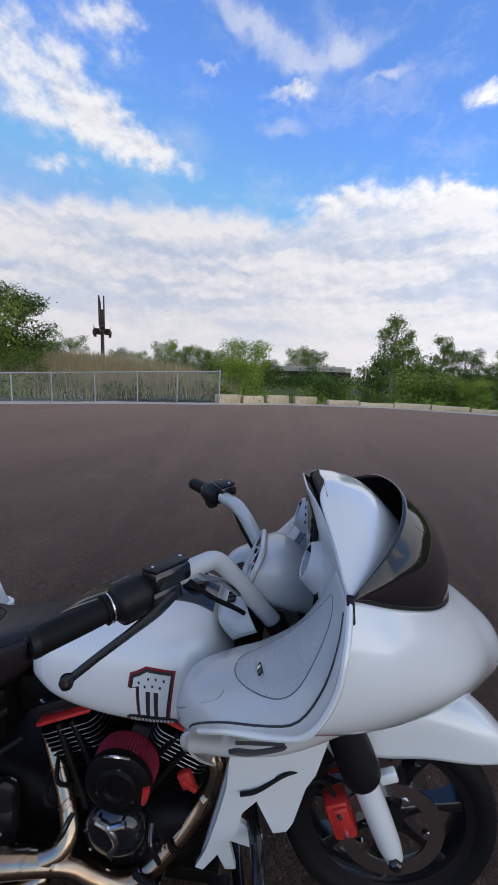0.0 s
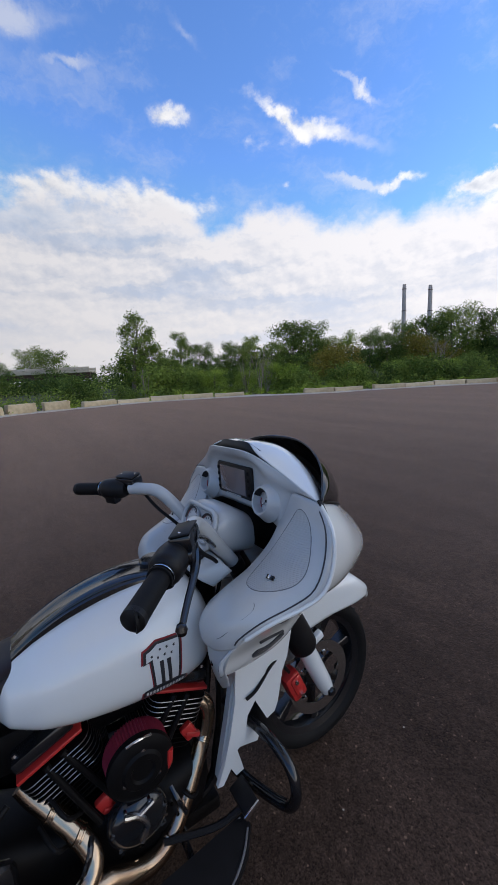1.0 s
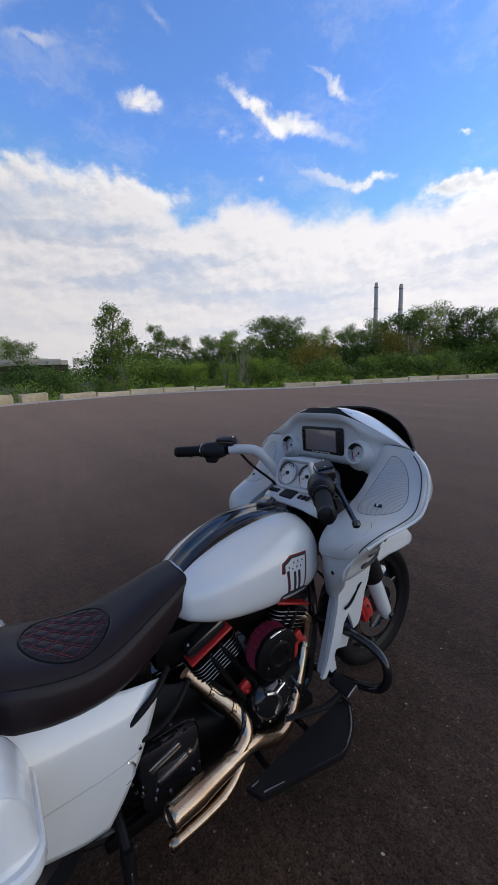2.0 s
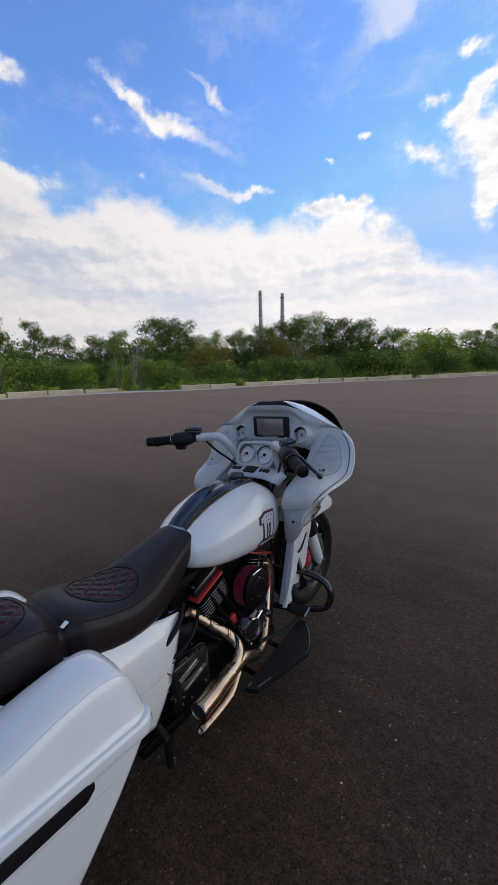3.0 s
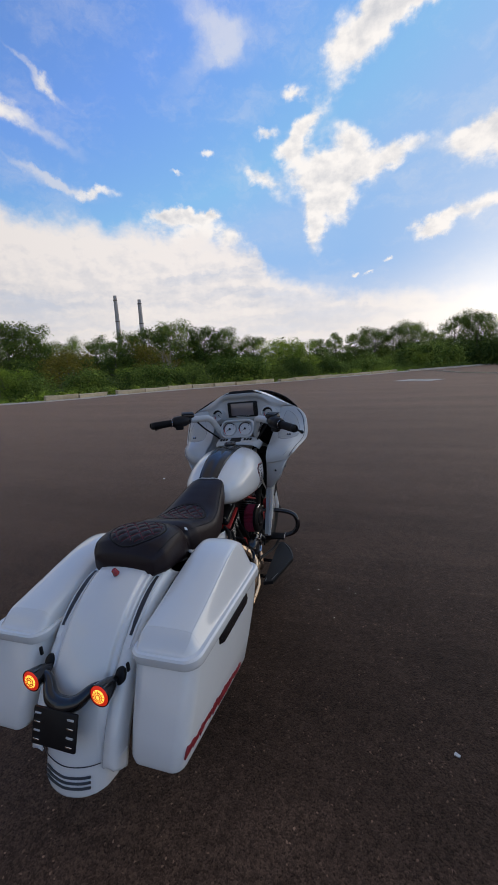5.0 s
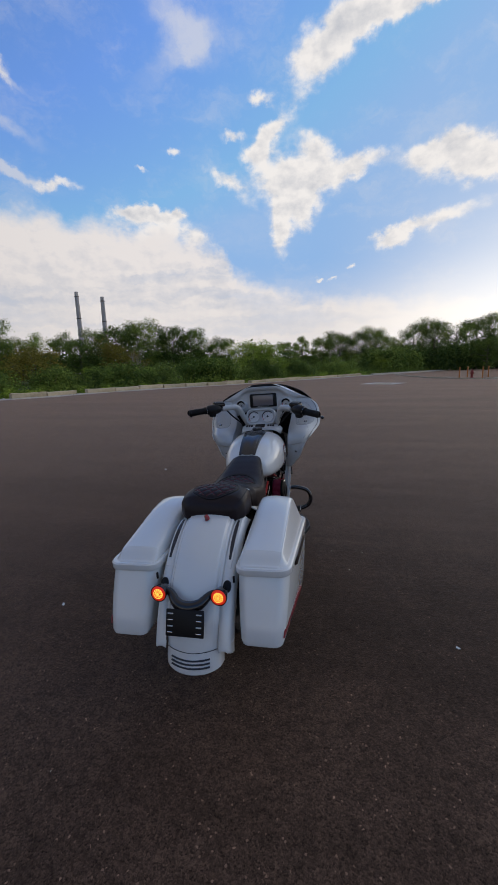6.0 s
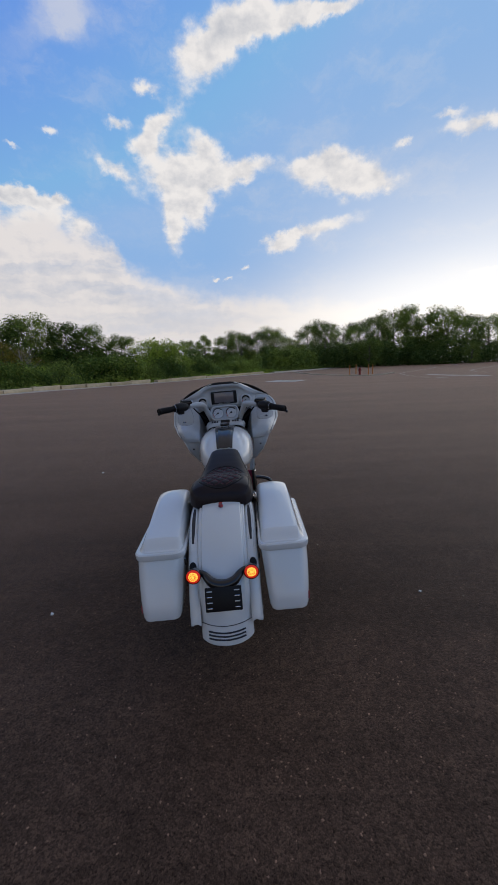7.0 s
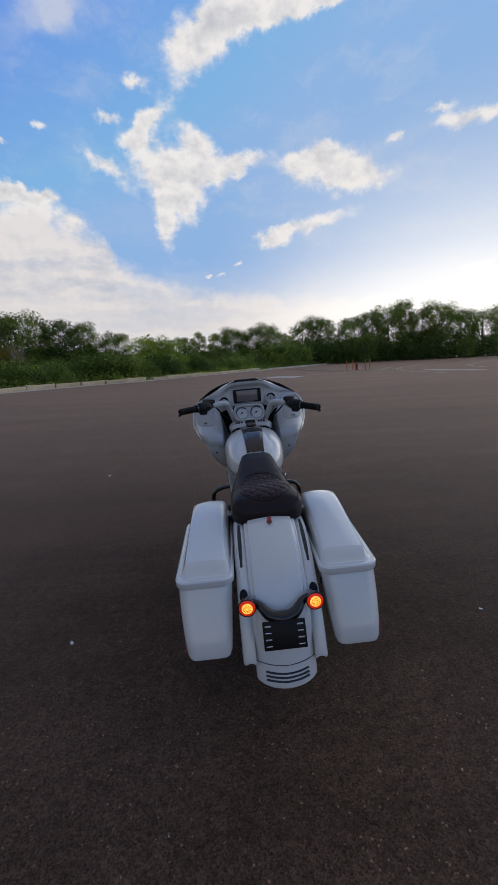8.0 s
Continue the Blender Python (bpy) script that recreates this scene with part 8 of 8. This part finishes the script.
# ---- engine
def engine():
    e = thing("engine", "", "")
    e.parent = bike
    bm = bmesh.new()
    rings = []
    for y, w, zb, zt in ((0.56, 0.10, 0.22, 0.44), (0.62, 0.125, 0.17, 0.46), (0.76, 0.130, 0.14, 0.40), (0.86, 0.115, 0.13, 0.36), (0.96, 0.125, 0.125, 0.34), (1.04, 0.160, 0.125, 0.38), (1.20, 0.155, 0.13, 0.36), (1.30, 0.135, 0.16, 0.36), (1.345, 0.09, 0.2, 0.32)):
        rings.append(section(y, w, zb, (zb + zt) / 2, zt, 4, 4, 40))
    skin(bm, rings, True, True)
    bmesh.ops.recalc_face_normals(bm, faces=bm.faces)
    part("crankcase", bm, M_WRINKLE, e, "black wrinkle-finish crankcase")
    bm = bmesh.new()
    add_box(bm, 0, 0.58, 0.54, 0.18, 0.30, 0.18, 0.03)
    add_box(bm, 0, 1.02, 0.60, 0.12, 0.55, 0.12, 0.02)
    add_box(bm, 0, 0.95, 0.11, 0.20, 0.85, 0.05, 0.01)
    part("frame", bm, M_WRINKLE, e, "black frame and oil tank")
    bm = bmesh.new()
    tube(bm, [(0, 1.42, 0.72), (0.05, 1.44, 0.55), (0.07, 1.40, 0.30), (0.07, 1.28, 0.14), (0.07, 0.60, 0.12), (0.07, 0.40, 0.20)], 0.019, 10, 5)
    tube(bm, [(0, 1.42, 0.72), (-0.05, 1.44, 0.55), (-0.07, 1.40, 0.30), (-0.07, 1.28, 0.14), (-0.07, 0.60, 0.12), (-0.07, 0.40, 0.20)], 0.019, 10, 5)
    part("frame_rail", bm, M_BLACK, e)
    # two cylinders, leaning away from each other, with fins
    for y0, lean in ((1.200, 22.5), (1.005, -22.5)):
        m = Matrix.Translation((0.0, y0, 0.385)) @ pose(0, 0, 0, -lean, 0, 0)
        bm = bmesh.new()
        lathe(bm, [(0.075, 0), (0.075, 0.20), (0.0, 0.20)], m, 28)
        c = part("cylinder", bm, M_WRINKLE, e, "black finned cylinder")
        bm = bmesh.new()
        rings = [[Vector((p.x, p.y, h)) for p in rounded(-0.108, 0.108, -0.088, 0.088, 0, 0.03, 4)] for h in (0, 0.0035)]
        skin(bm, rings, True, True)
        fin = finish(bm, "fin", M_WRINKLE)
        bm = bmesh.new()
        tube(bm, [Vector((p.x, p.y, 0.0018)) for p in rounded(-0.1085, 0.1085, -0.0885, 0.0885, 0, 0.03, 4) + [Vector((0.1085, 0.0585, 0))]], 0.0014, 4, 1, False)
        edge = finish(bm, "fin_edge", M_FINEDGE)
        for k in range(11):
            for me, nm in ((fin, "fin"), (edge, "fin_edge")) if k > 4 else ((fin, "fin"),):
                f = new(nm, me)
                f.parent = c
                f.matrix_basis = m @ Matrix.Translation((0, 0, 0.035 + 0.0155 * k)) @ Matrix.Diagonal((1.0 + 0.012 * k, 1 + 0.006 * k, 1, 1))
        bm = bmesh.new()
        add_box(bm, 0, 0, 0.220, 0.236, 0.172, 0.011, 0.004)
        for v in bm.verts:
            v.co = m @ v.co
        rb = part("rocker_box_base", bm, M_RED, e, "red rocker box band")
        bm = bmesh.new()
        add_box(bm, 0, 0, 0.252, 0.225, 0.160, 0.042, 0.016)
        for v in bm.verts:
            v.co = m @ v.co
        part("rocker_cover", bm, M_BLACK, e, "gloss black rocker cover")
        for s in (1, -1):
            for k in (-1, 1):
                bm = bmesh.new()
                lathe(bm, [(0.0, 0.008), (0.006, 0.008), (0.007, 0.0)], m @ Matrix.Translation((s * 0.09, 0.06 * k, 0.272)), 8)
                part("rocker_bolt", bm, M_CHROME, rb)
        # pushrod tubes
        for k in (-0.022, 0.022):
            bm = bmesh.new()
            tube(bm, [(0.150, 1.07 + k * 1.6 + (0.025 if lean > 0 else -0.025), 0.36), m @ Vector((0.112, k, 0.205))], 0.0095, 10, 1)
            part("pushrod_tube", bm, M_WRINKLE, e)
        bm = bmesh.new()
        p = m @ Vector((0.118, 0.0, 0.10))
        if lean < 0:
            p = Vector((0.120, 1.028, 0.385))
        add_box(bm, p.x + 0.008, p.y + (0.045 if lean > 0 else 0), p.z - (0.02 if lean > 0 else 0), 0.022, 0.040, 0.052, 0.008, pose(0, 0, 0, 25, 0, 0))
        add_box(bm, p.x + 0.014, p.y + (0.055 if lean > 0 else 0.014), p.z - (0.03 if lean > 0 else 0.02), 0.020, 0.050, 0.018, 0.006, pose(0, 0, 0, -30, 0, 0))
        part("spark_plug_cover", bm, M_RED, e, "red plug cover")
    # pleated air filter
    ac = Matrix.Translation((0.128, 1.122, 0.508)) @ pose(0, 0, 0, 0, 90, 0) @ Matrix.Diagonal((0.90, 0.90, 1.1, 1))
    bm = bmesh.new()
    rings = []
    for h, r in ((0.0, 0.088), (0.01, 0.095), (0.055, 0.092), (0.068, 0.080)):
        rings.append([ac @ Vector(((r + 0.0035 * (1 if j % 2 else -1)) * math.cos(2 * math.pi * j / 120), (r + 0.0035 * (1 if j % 2 else -1)) * math.sin(2 * math.pi * j / 120), h)) for j in range(120)])
    skin(bm, rings, True)
    f = part("air_filter", bm, M_FILTER, e, "crimson pleated round air filter", 0)
    bm = bmesh.new()
    lathe(bm, [(0.0, 0.080), (0.030, 0.080), (0.036, 0.086), (0.052, 0.086), (0.060, 0.080), (0.082, 0.080), (0.098, 0.072), (0.099, 0.058)], ac, 48)
    part("filter_cover", bm, M_WRINKLE, f, "black filter cover")
    for k in range(3):
        a = 2 * math.pi * k / 3 + 0.9
        bm = bmesh.new()
        lathe(bm, [(0.0, 0.082), (0.007, 0.081), (0.008, 0.070)], ac @ Matrix.Translation((0.058 * math.cos(a), 0.058 * math.sin(a), 0)), 12)
        part("cover_screw", bm, M_CHROME, f)
    bm = bmesh.new()
    tube(bm, [(0.212, 1.090, 0.590), (0.220, 1.122, 0.602), (0.212, 1.155, 0.592)], 0.004, 8, 4)
    part("filter_clip", bm, M_CHROME, f)
    bm = bmesh.new()
    tube(bm, [(0.165, 1.16, 0.44), (0.205, 1.19, 0.47), (0.21, 1.20, 0.52)], 0.01, 10, 4)
    part("breather", bm, M_RED, e, "red breather fitting")
    # cam cover with bright details
    cc = Matrix.Translation((0.172, 1.100, 0.330)) @ pose(0, 0, 0, 0, 90, 0)
    bm = bmesh.new()
    lathe(bm, [(0.0, 0.030), (0.045, 0.029), (0.062, 0.022), (0.072, 0.008), (0.075, -0.02)], cc @ Matrix.Diagonal((1, 1.15, 1, 1)), 40)
    cam_cover = part("cam_cover", bm, M_BLACK, e, "gloss black round engine cover")
    for k in range(7):
        a = 2 * math.pi * k / 7
        bm = bmesh.new()
        lathe(bm, [(0.0, 0.024), (0.005, 0.024), (0.0055, 0.01)], cc @ Matrix.Translation((0.064 * math.cos(a), 0.073 * math.sin(a), 0)), 10)
        part("cover_bolt", bm, M_CHROME, cam_cover)
    bm = bmesh.new()
    tube(bm, [(0.203, 1.062, 0.388), (0.206, 1.098, 0.372), (0.206, 1.118, 0.330), (0.203, 1.100, 0.290)], 0.008, 8, 5)
    tube(bm, [(0.206, 1.098, 0.372), (0.203, 1.142, 0.388)], 0.007, 8, 1)
    part("cover_badge", bm, M_MACHINED, cam_cover, "polished bright metal cover strap")
    bm = bmesh.new()
    tube(bm, [(0.17, 0.98, 0.36), (0.20, 0.97, 0.34), (0.20, 0.94, 0.28)], 0.008, 8, 4)
    part("oil_line", bm, M_BLACK, e)
    bm = bmesh.new()
    tube(bm, [(0.17, 1.20, 0.36), (0.20, 1.21, 0.33), (0.19, 1.23, 0.27)], 0.007, 8, 4)
    part("oil_line", bm, M_BLACK, e)
    # bright bolt heads over the lower case
    rnd = random.Random(27)
    for k in range(18):
        bm = bmesh.new()
        y, z = 1.03 + 0.20 * rnd.random(), 0.17 + 0.16 * rnd.random()
        lathe(bm, [(0.0, 0.010), (0.005, 0.010), (0.006, 0.004), (0.006, -0.03)], Matrix.Translation((0.156, y, z)) @ pose(0, 0, 0, 0, 90, 0), 8)
        part("case_bolt", bm, M_CHROME, e)
    for y0, y1, z0, z1 in ((0.90, 0.97, 0.47, 0.40), (0.87, 0.93, 0.40, 0.33), (1.22, 1.29, 0.30, 0.24)):
        bm = bmesh.new()
        tube(bm, [(0.10, y0, z0), (0.165, (y0 + y1) / 2, (z0 + z1) / 2 + 0.01), (0.13, y1, z1)], 0.006, 8, 5)
        part("hose", bm, M_RUBBER, e)
    # gearbox side cover and starter
    bm = bmesh.new()
    add_box(bm, 0.165, 0.72, 0.33, 0.05, 0.20, 0.20, 0.03)
    g = part("gearbox_cover", bm, M_BLACK, e, "gloss black gearbox cover")
    for k in range(2):
        bm = bmesh.new()
        add_box(bm, 0.192, 0.70 + 0.02 * k, 0.385 - 0.05 * k, 0.008, 0.10, 0.020, 0.004, pose(0, 0, 0, 18, 0, 0))
        part("cover_bar", bm, M_MACHINED, g, "bright raised bar")
    rnd = random.Random(9)
    for k in range(16):
        bm = bmesh.new()
        lathe(bm, [(0.0, 0.008), (0.005, 0.008), (0.006, 0.0)], Matrix.Translation((0.186, 0.60 + 0.25 * rnd.random(), 0.24 + 0.26 * rnd.random())) @ pose(0, 0, 0, 0, 90, 0), 8)
        part("cover_bolt", bm, M_CHROME, g)
    bm = bmesh.new()
    lathe(bm, [(0.034, 0.0), (0.034, 0.012), (0.030, 0.014), (0.029, 0.0)], Matrix.Translation((0.185, 0.585, 0.42)) @ pose(0, 0, 0, 0, 90, 0), 28)
    part("dipstick_ring", bm, M_CHROME, e)
    bm = bmesh.new()
    tube(bm, [(0.16, 0.57, 0.52), (0.18, 0.62, 0.54), (0.17, 0.70, 0.58), (0.12, 0.76, 0.60)], 0.010, 8, 5)
    tube(bm, [(0.15, 0.60, 0.48), (0.18, 0.66, 0.47), (0.18, 0.74, 0.50), (0.14, 0.82, 0.54)], 0.008, 8, 5)
    part("hose", bm, M_RUBBER, e)
    # primary cover, other side
    bm = bmesh.new()
    add_box(bm, -0.175, 0.90, 0.28, 0.06, 0.55, 0.20, 0.05)
    part("primary_cover", bm, M_BLACK, e, "gloss black primary cover")


engine()


def exhaust():
    ex = thing("exhaust", "", "")
    ex.parent = bike
    bm = bmesh.new()
    front = [(0.060, 1.290, 0.520), (0.082, 1.345, 0.500), (0.092, 1.362, 0.455), (0.097, 1.330, 0.362), (0.138, 1.240, 0.245), (0.168, 1.172, 0.188), (0.186, 1.110, 0.182), (0.200, 1.05, 0.215), (0.208, 1.00, 0.250), (0.216, 0.955, 0.262)]
    tube(bm, front, 0.027, 18, 6)
    part("front_pipe", bm, M_PIPE, ex, "heat-tinted steel header pipe", 60)
    bm = bmesh.new()
    rear = [(0.055, 0.845, 0.500), (0.075, 0.868, 0.465), (0.101, 0.902, 0.425), (0.147, 0.954, 0.363), (0.178, 0.978, 0.318), (0.200, 0.968, 0.286), (0.213, 0.935, 0.270), (0.218, 0.90, 0.262)]
    tube(bm, rear, 0.027, 18, 6)
    part("rear_pipe", bm, M_PIPE, ex, "heat-tinted steel header pipe", 60)
    bm = bmesh.new()
    tube(bm, [(0.206, 1.0, 0.254), (0.217, 0.93, 0.260), (0.230, 0.84, 0.262), (0.243, 0.755, 0.263), (0.254, 0.672, 0.264)], 0.04, 24, 5, False, [0.025, 0.029, 0.034, 0.038, 0.034])
    c = shell(part("muffler", bm, M_PIPE, ex, "bright steel muffler cone cut off at the end", 60), 0.002)
    for t in (0.96, 0.88, 0.77, 0.685):
        bm = bmesh.new()
        r = 0.0290 if t > 0.92 else 0.0335 if t > 0.84 else 0.0388 if t > 0.7 else 0.0362
        x = 0.206 + (1.0 - t) * 0.146
        tube(bm, [(x, t + 0.006, 0.262), (x, t - 0.006, 0.262)], r, 24, 1)
        part("weld_band", bm, M_PIPE, c)
    bm = bmesh.new()
    tube(bm, [(0.2535, 0.676, 0.264), (0.251, 0.70, 0.264)], 0.032, 24, 1)
    part("muffler_core", bm, M_LINEBLACK, c)
    bm = bmesh.new()
    tube(bm, [(0.222, 0.94, 0.232), (0.250, 0.86, 0.206), (0.262, 0.78, 0.200), (0.269, 0.662, 0.200)], 0.02, 16, 5, False, [0.016, 0.0185, 0.0185, 0.0185])
    shell(part("outlet_pipe", bm, M_PIPE, ex, "", 60), 0.002)
    for t in (0.84, 0.72):
        bm = bmesh.new()
        tube(bm, [(0.266 - (t - 0.72) * 0.10, t + 0.005, 0.201), (0.266 - (t - 0.72) * 0.10, t - 0.005, 0.201)], 0.0200, 16, 1)
        part("weld_band", bm, M_PIPE, ex)
    for p in ((0.095, 1.337, 0.378), (0.165, 1.180, 0.196), (0.101, 0.902, 0.425), (0.147, 0.954, 0.363)):
        bm = bmesh.new()
        d = Vector((0.3, -0.6, -0.7)) if p[1] > 1 else Vector((0.25, 0.7, -0.6))
        m = Matrix.Translation(p) @ d.to_track_quat("Z", "Y").to_matrix().to_4x4()
        lathe(bm, [(0.0265, -0.010), (0.0295, -0.008), (0.0295, -0.004), (0.028, -0.003), (0.028, 0.003), (0.0295, 0.004), (0.0295, 0.008), (0.0265, 0.010)], m, 20)
        part("pipe_clamp", bm, M_PIPE, ex)


exhaust()


def foot_controls():
    for s in (1, -1):
        # floorboard
        bm = bmesh.new()
        outline = [(0.262, 0.920), (0.316, 0.942), (0.380, 1.235), (0.372, 1.285), (0.340, 1.345), (0.292, 1.385), (0.252, 1.385)]
        slab(bm, outline, 0.020)
        for v in bm.verts:
            v.co = Vector((s * v.co.x, v.co.y, v.co.z + 0.160 + max(0, v.co.y - 1.25) * 0.30))
        bmesh.ops.recalc_face_normals(bm, faces=bm.faces)
        b = part("floorboard", bm, M_PLASTIC, bike, "black ribbed floorboard", 30)

        def rib(pts, r, mat):
            bm = bmesh.new()
            tube(bm, [(s * x, y, 0.181 + max(0, y - 1.25) * 0.30) for x, y in pts], r, 6, 4)
            part("tread_rib", bm, mat, b)
        for k in range(2):
            rib([(0.308 - 0.010 * k, 0.955 + 0.012 * k), (0.340 - 0.010 * k, 1.09), (0.372 - 0.010 * k, 1.235), (0.364 - 0.010 * k, 1.285), (0.335 - 0.010 * k, 1.335), (0.294, 1.374 - 0.008 * k)], 0.0032, M_EDGE if k == 0 else M_RUBBER)
            rib([(0.272 + 0.010 * k, 0.935), (0.264 + 0.010 * k, 1.15), (0.258 + 0.010 * k, 1.37)], 0.0032, M_EDGE if k == 0 else M_RUBBER)
        for yb in (1.02, 1.22):
            bm = bmesh.new()
            tube(bm, [(s * 0.12, yb, 0.165), (s * 0.29, yb, 0.158)], 0.011, 8, 1)
            part("bracket", bm, M_BLACK, b)
        # engine guard
        bm = bmesh.new()
        tube(bm, [(s * 0.05, 1.43, 0.45), (s * 0.139, 1.46, 0.432), (s * 0.26, 1.49, 0.42), (s * 0.345, 1.50, 0.39), (s * 0.373, 1.50, 0.335), (s * 0.362, 1.495, 0.28), (s * 0.32, 1.485, 0.245), (s * 0.20, 1.45, 0.225), (s * 0.06, 1.42, 0.215)], 0.0165, 14, 6)
        part("engine_guard", bm, M_BLACK, bike, "gloss black tubular engine guard", 60)
        # pedal
        bm = bmesh.new()
        tube(bm, [(s * 0.18, 1.16, 0.21), (s * 0.235, 1.30, 0.215), (s * 0.255, 1.38, 0.245)], 0.010, 8, 4)
        add_box(bm, s * 0.245, 1.395, 0.262, 0.10, 0.055, 0.018, 0.006, pose(0, 0, 0, 25, 0, 0))
        pd = part("pedal", bm, M_PLASTIC, bike, "black foot pedal")
        bm = bmesh.new()
        add_box(bm, s * 0.295, 1.395, 0.262, 0.006, 0.058, 0.022, 0.002, pose(0, 0, 0, 25, 0, 0))
        part("pedal_edge", bm, M_CHROME, pd)
        # folded passenger peg
        bm = bmesh.new()
        tube(bm, [(s * 0.13, 0.56, 0.26), (s * 0.215, 0.56, 0.215)], 0.015, 10, 1)
        tube(bm, [(s * 0.218, 0.56, 0.225), (s * 0.222, 0.56, 0.130)], 0.019, 12, 1)
        pg = part("passenger_peg", bm, M_PLASTIC, bike, "folded black passenger peg")
        bm = bmesh.new()
        add_box(bm, s * 0.240, 0.56, 0.15, 0.004, 0.006, 0.04, 0.001)
        part("peg_mark", bm, M_MACHINED, pg)
    # side stand
    bm = bmesh.new()
    tube(bm, [(-0.09, 1.10, 0.14), (-0.19, 1.16, 0.08), (-0.245, 1.20, 0.006)], 0.011, 10, 4)
    add_box(bm, -0.25, 1.205, 0.004, 0.07, 0.035, 0.008, 0.003)
    part("side_stand", bm, M_BLACK, bike, "black side stand on the asphalt")
    # swing arm, belt side and shocks
    bm = bmesh.new()
    for s in (1, -1):
        tube(bm, [(s * 0.115, 0.60, 0.32), (s * 0.125, 0.40, 0.32), (s * 0.125, 0.235, 0.318)], 0.024, 10, 3)
        tube(bm, [(s * 0.14, 0.30, 0.36), (s * 0.14, 0.46, 0.62)], 0.024, 12, 1)
    part("swing_arm", bm, M_WRINKLE, bike, "black swing arm")


foot_controls()


# ---------------------------------------------------------------- litter on the lot
def litter():
    rnd = random.Random(31)

    def chip(x, y, r, mat, label, name):
        bm = bmesh.new()
        pts = [(r * (0.6 + 0.5 * rnd.random()) * math.cos(a) * 1.5, r * (0.6 + 0.5 * rnd.random()) * math.sin(a)) for a in (2 * math.pi * k / 7 for k in range(7))]
        slab(bm, pts, r * 0.18)
        for v in bm.verts:
            v.co.z += (0.25 * abs(v.co.x) if v.co.z > 0 else 0)
        ob = part(name, bm, mat, None, smooth=30)
        ob.matrix_world = pose(x, y, 0.0005, 0, 0, rnd.uniform(0, 360))
        tagged(ob, label, name.replace("_", " "))

    chip(1.236, 0.244, 0.011, M_DASH, "pale curled scrap lying on the asphalt", "paper_scrap")
    chip(-1.072, 0.221, 0.010, M_DIAL, "pale curled scrap lying on the asphalt", "paper_scrap")
    chip(-1.826, 3.436, 0.014, M_DIAL, "pale curled scrap lying on the asphalt", "paper_scrap")
    for x, y in ((0.797, 1.275), (0.6, 1.214), (0.725, 0.945), (0.836, 1.224), (0.818, 2.337), (0.493, 1.538), (1.474, 0.175), (-0.417, -0.689), (0.352, 1.752), (0.28, 2.196), (-3.2, 2.6), (-2.6, 0.9), (3.0, 6.0)):
        chip(x, y, rnd.uniform(0.002, 0.0045), M_PALE, "small pale stone loose on the asphalt", "stone_chip")


litter()
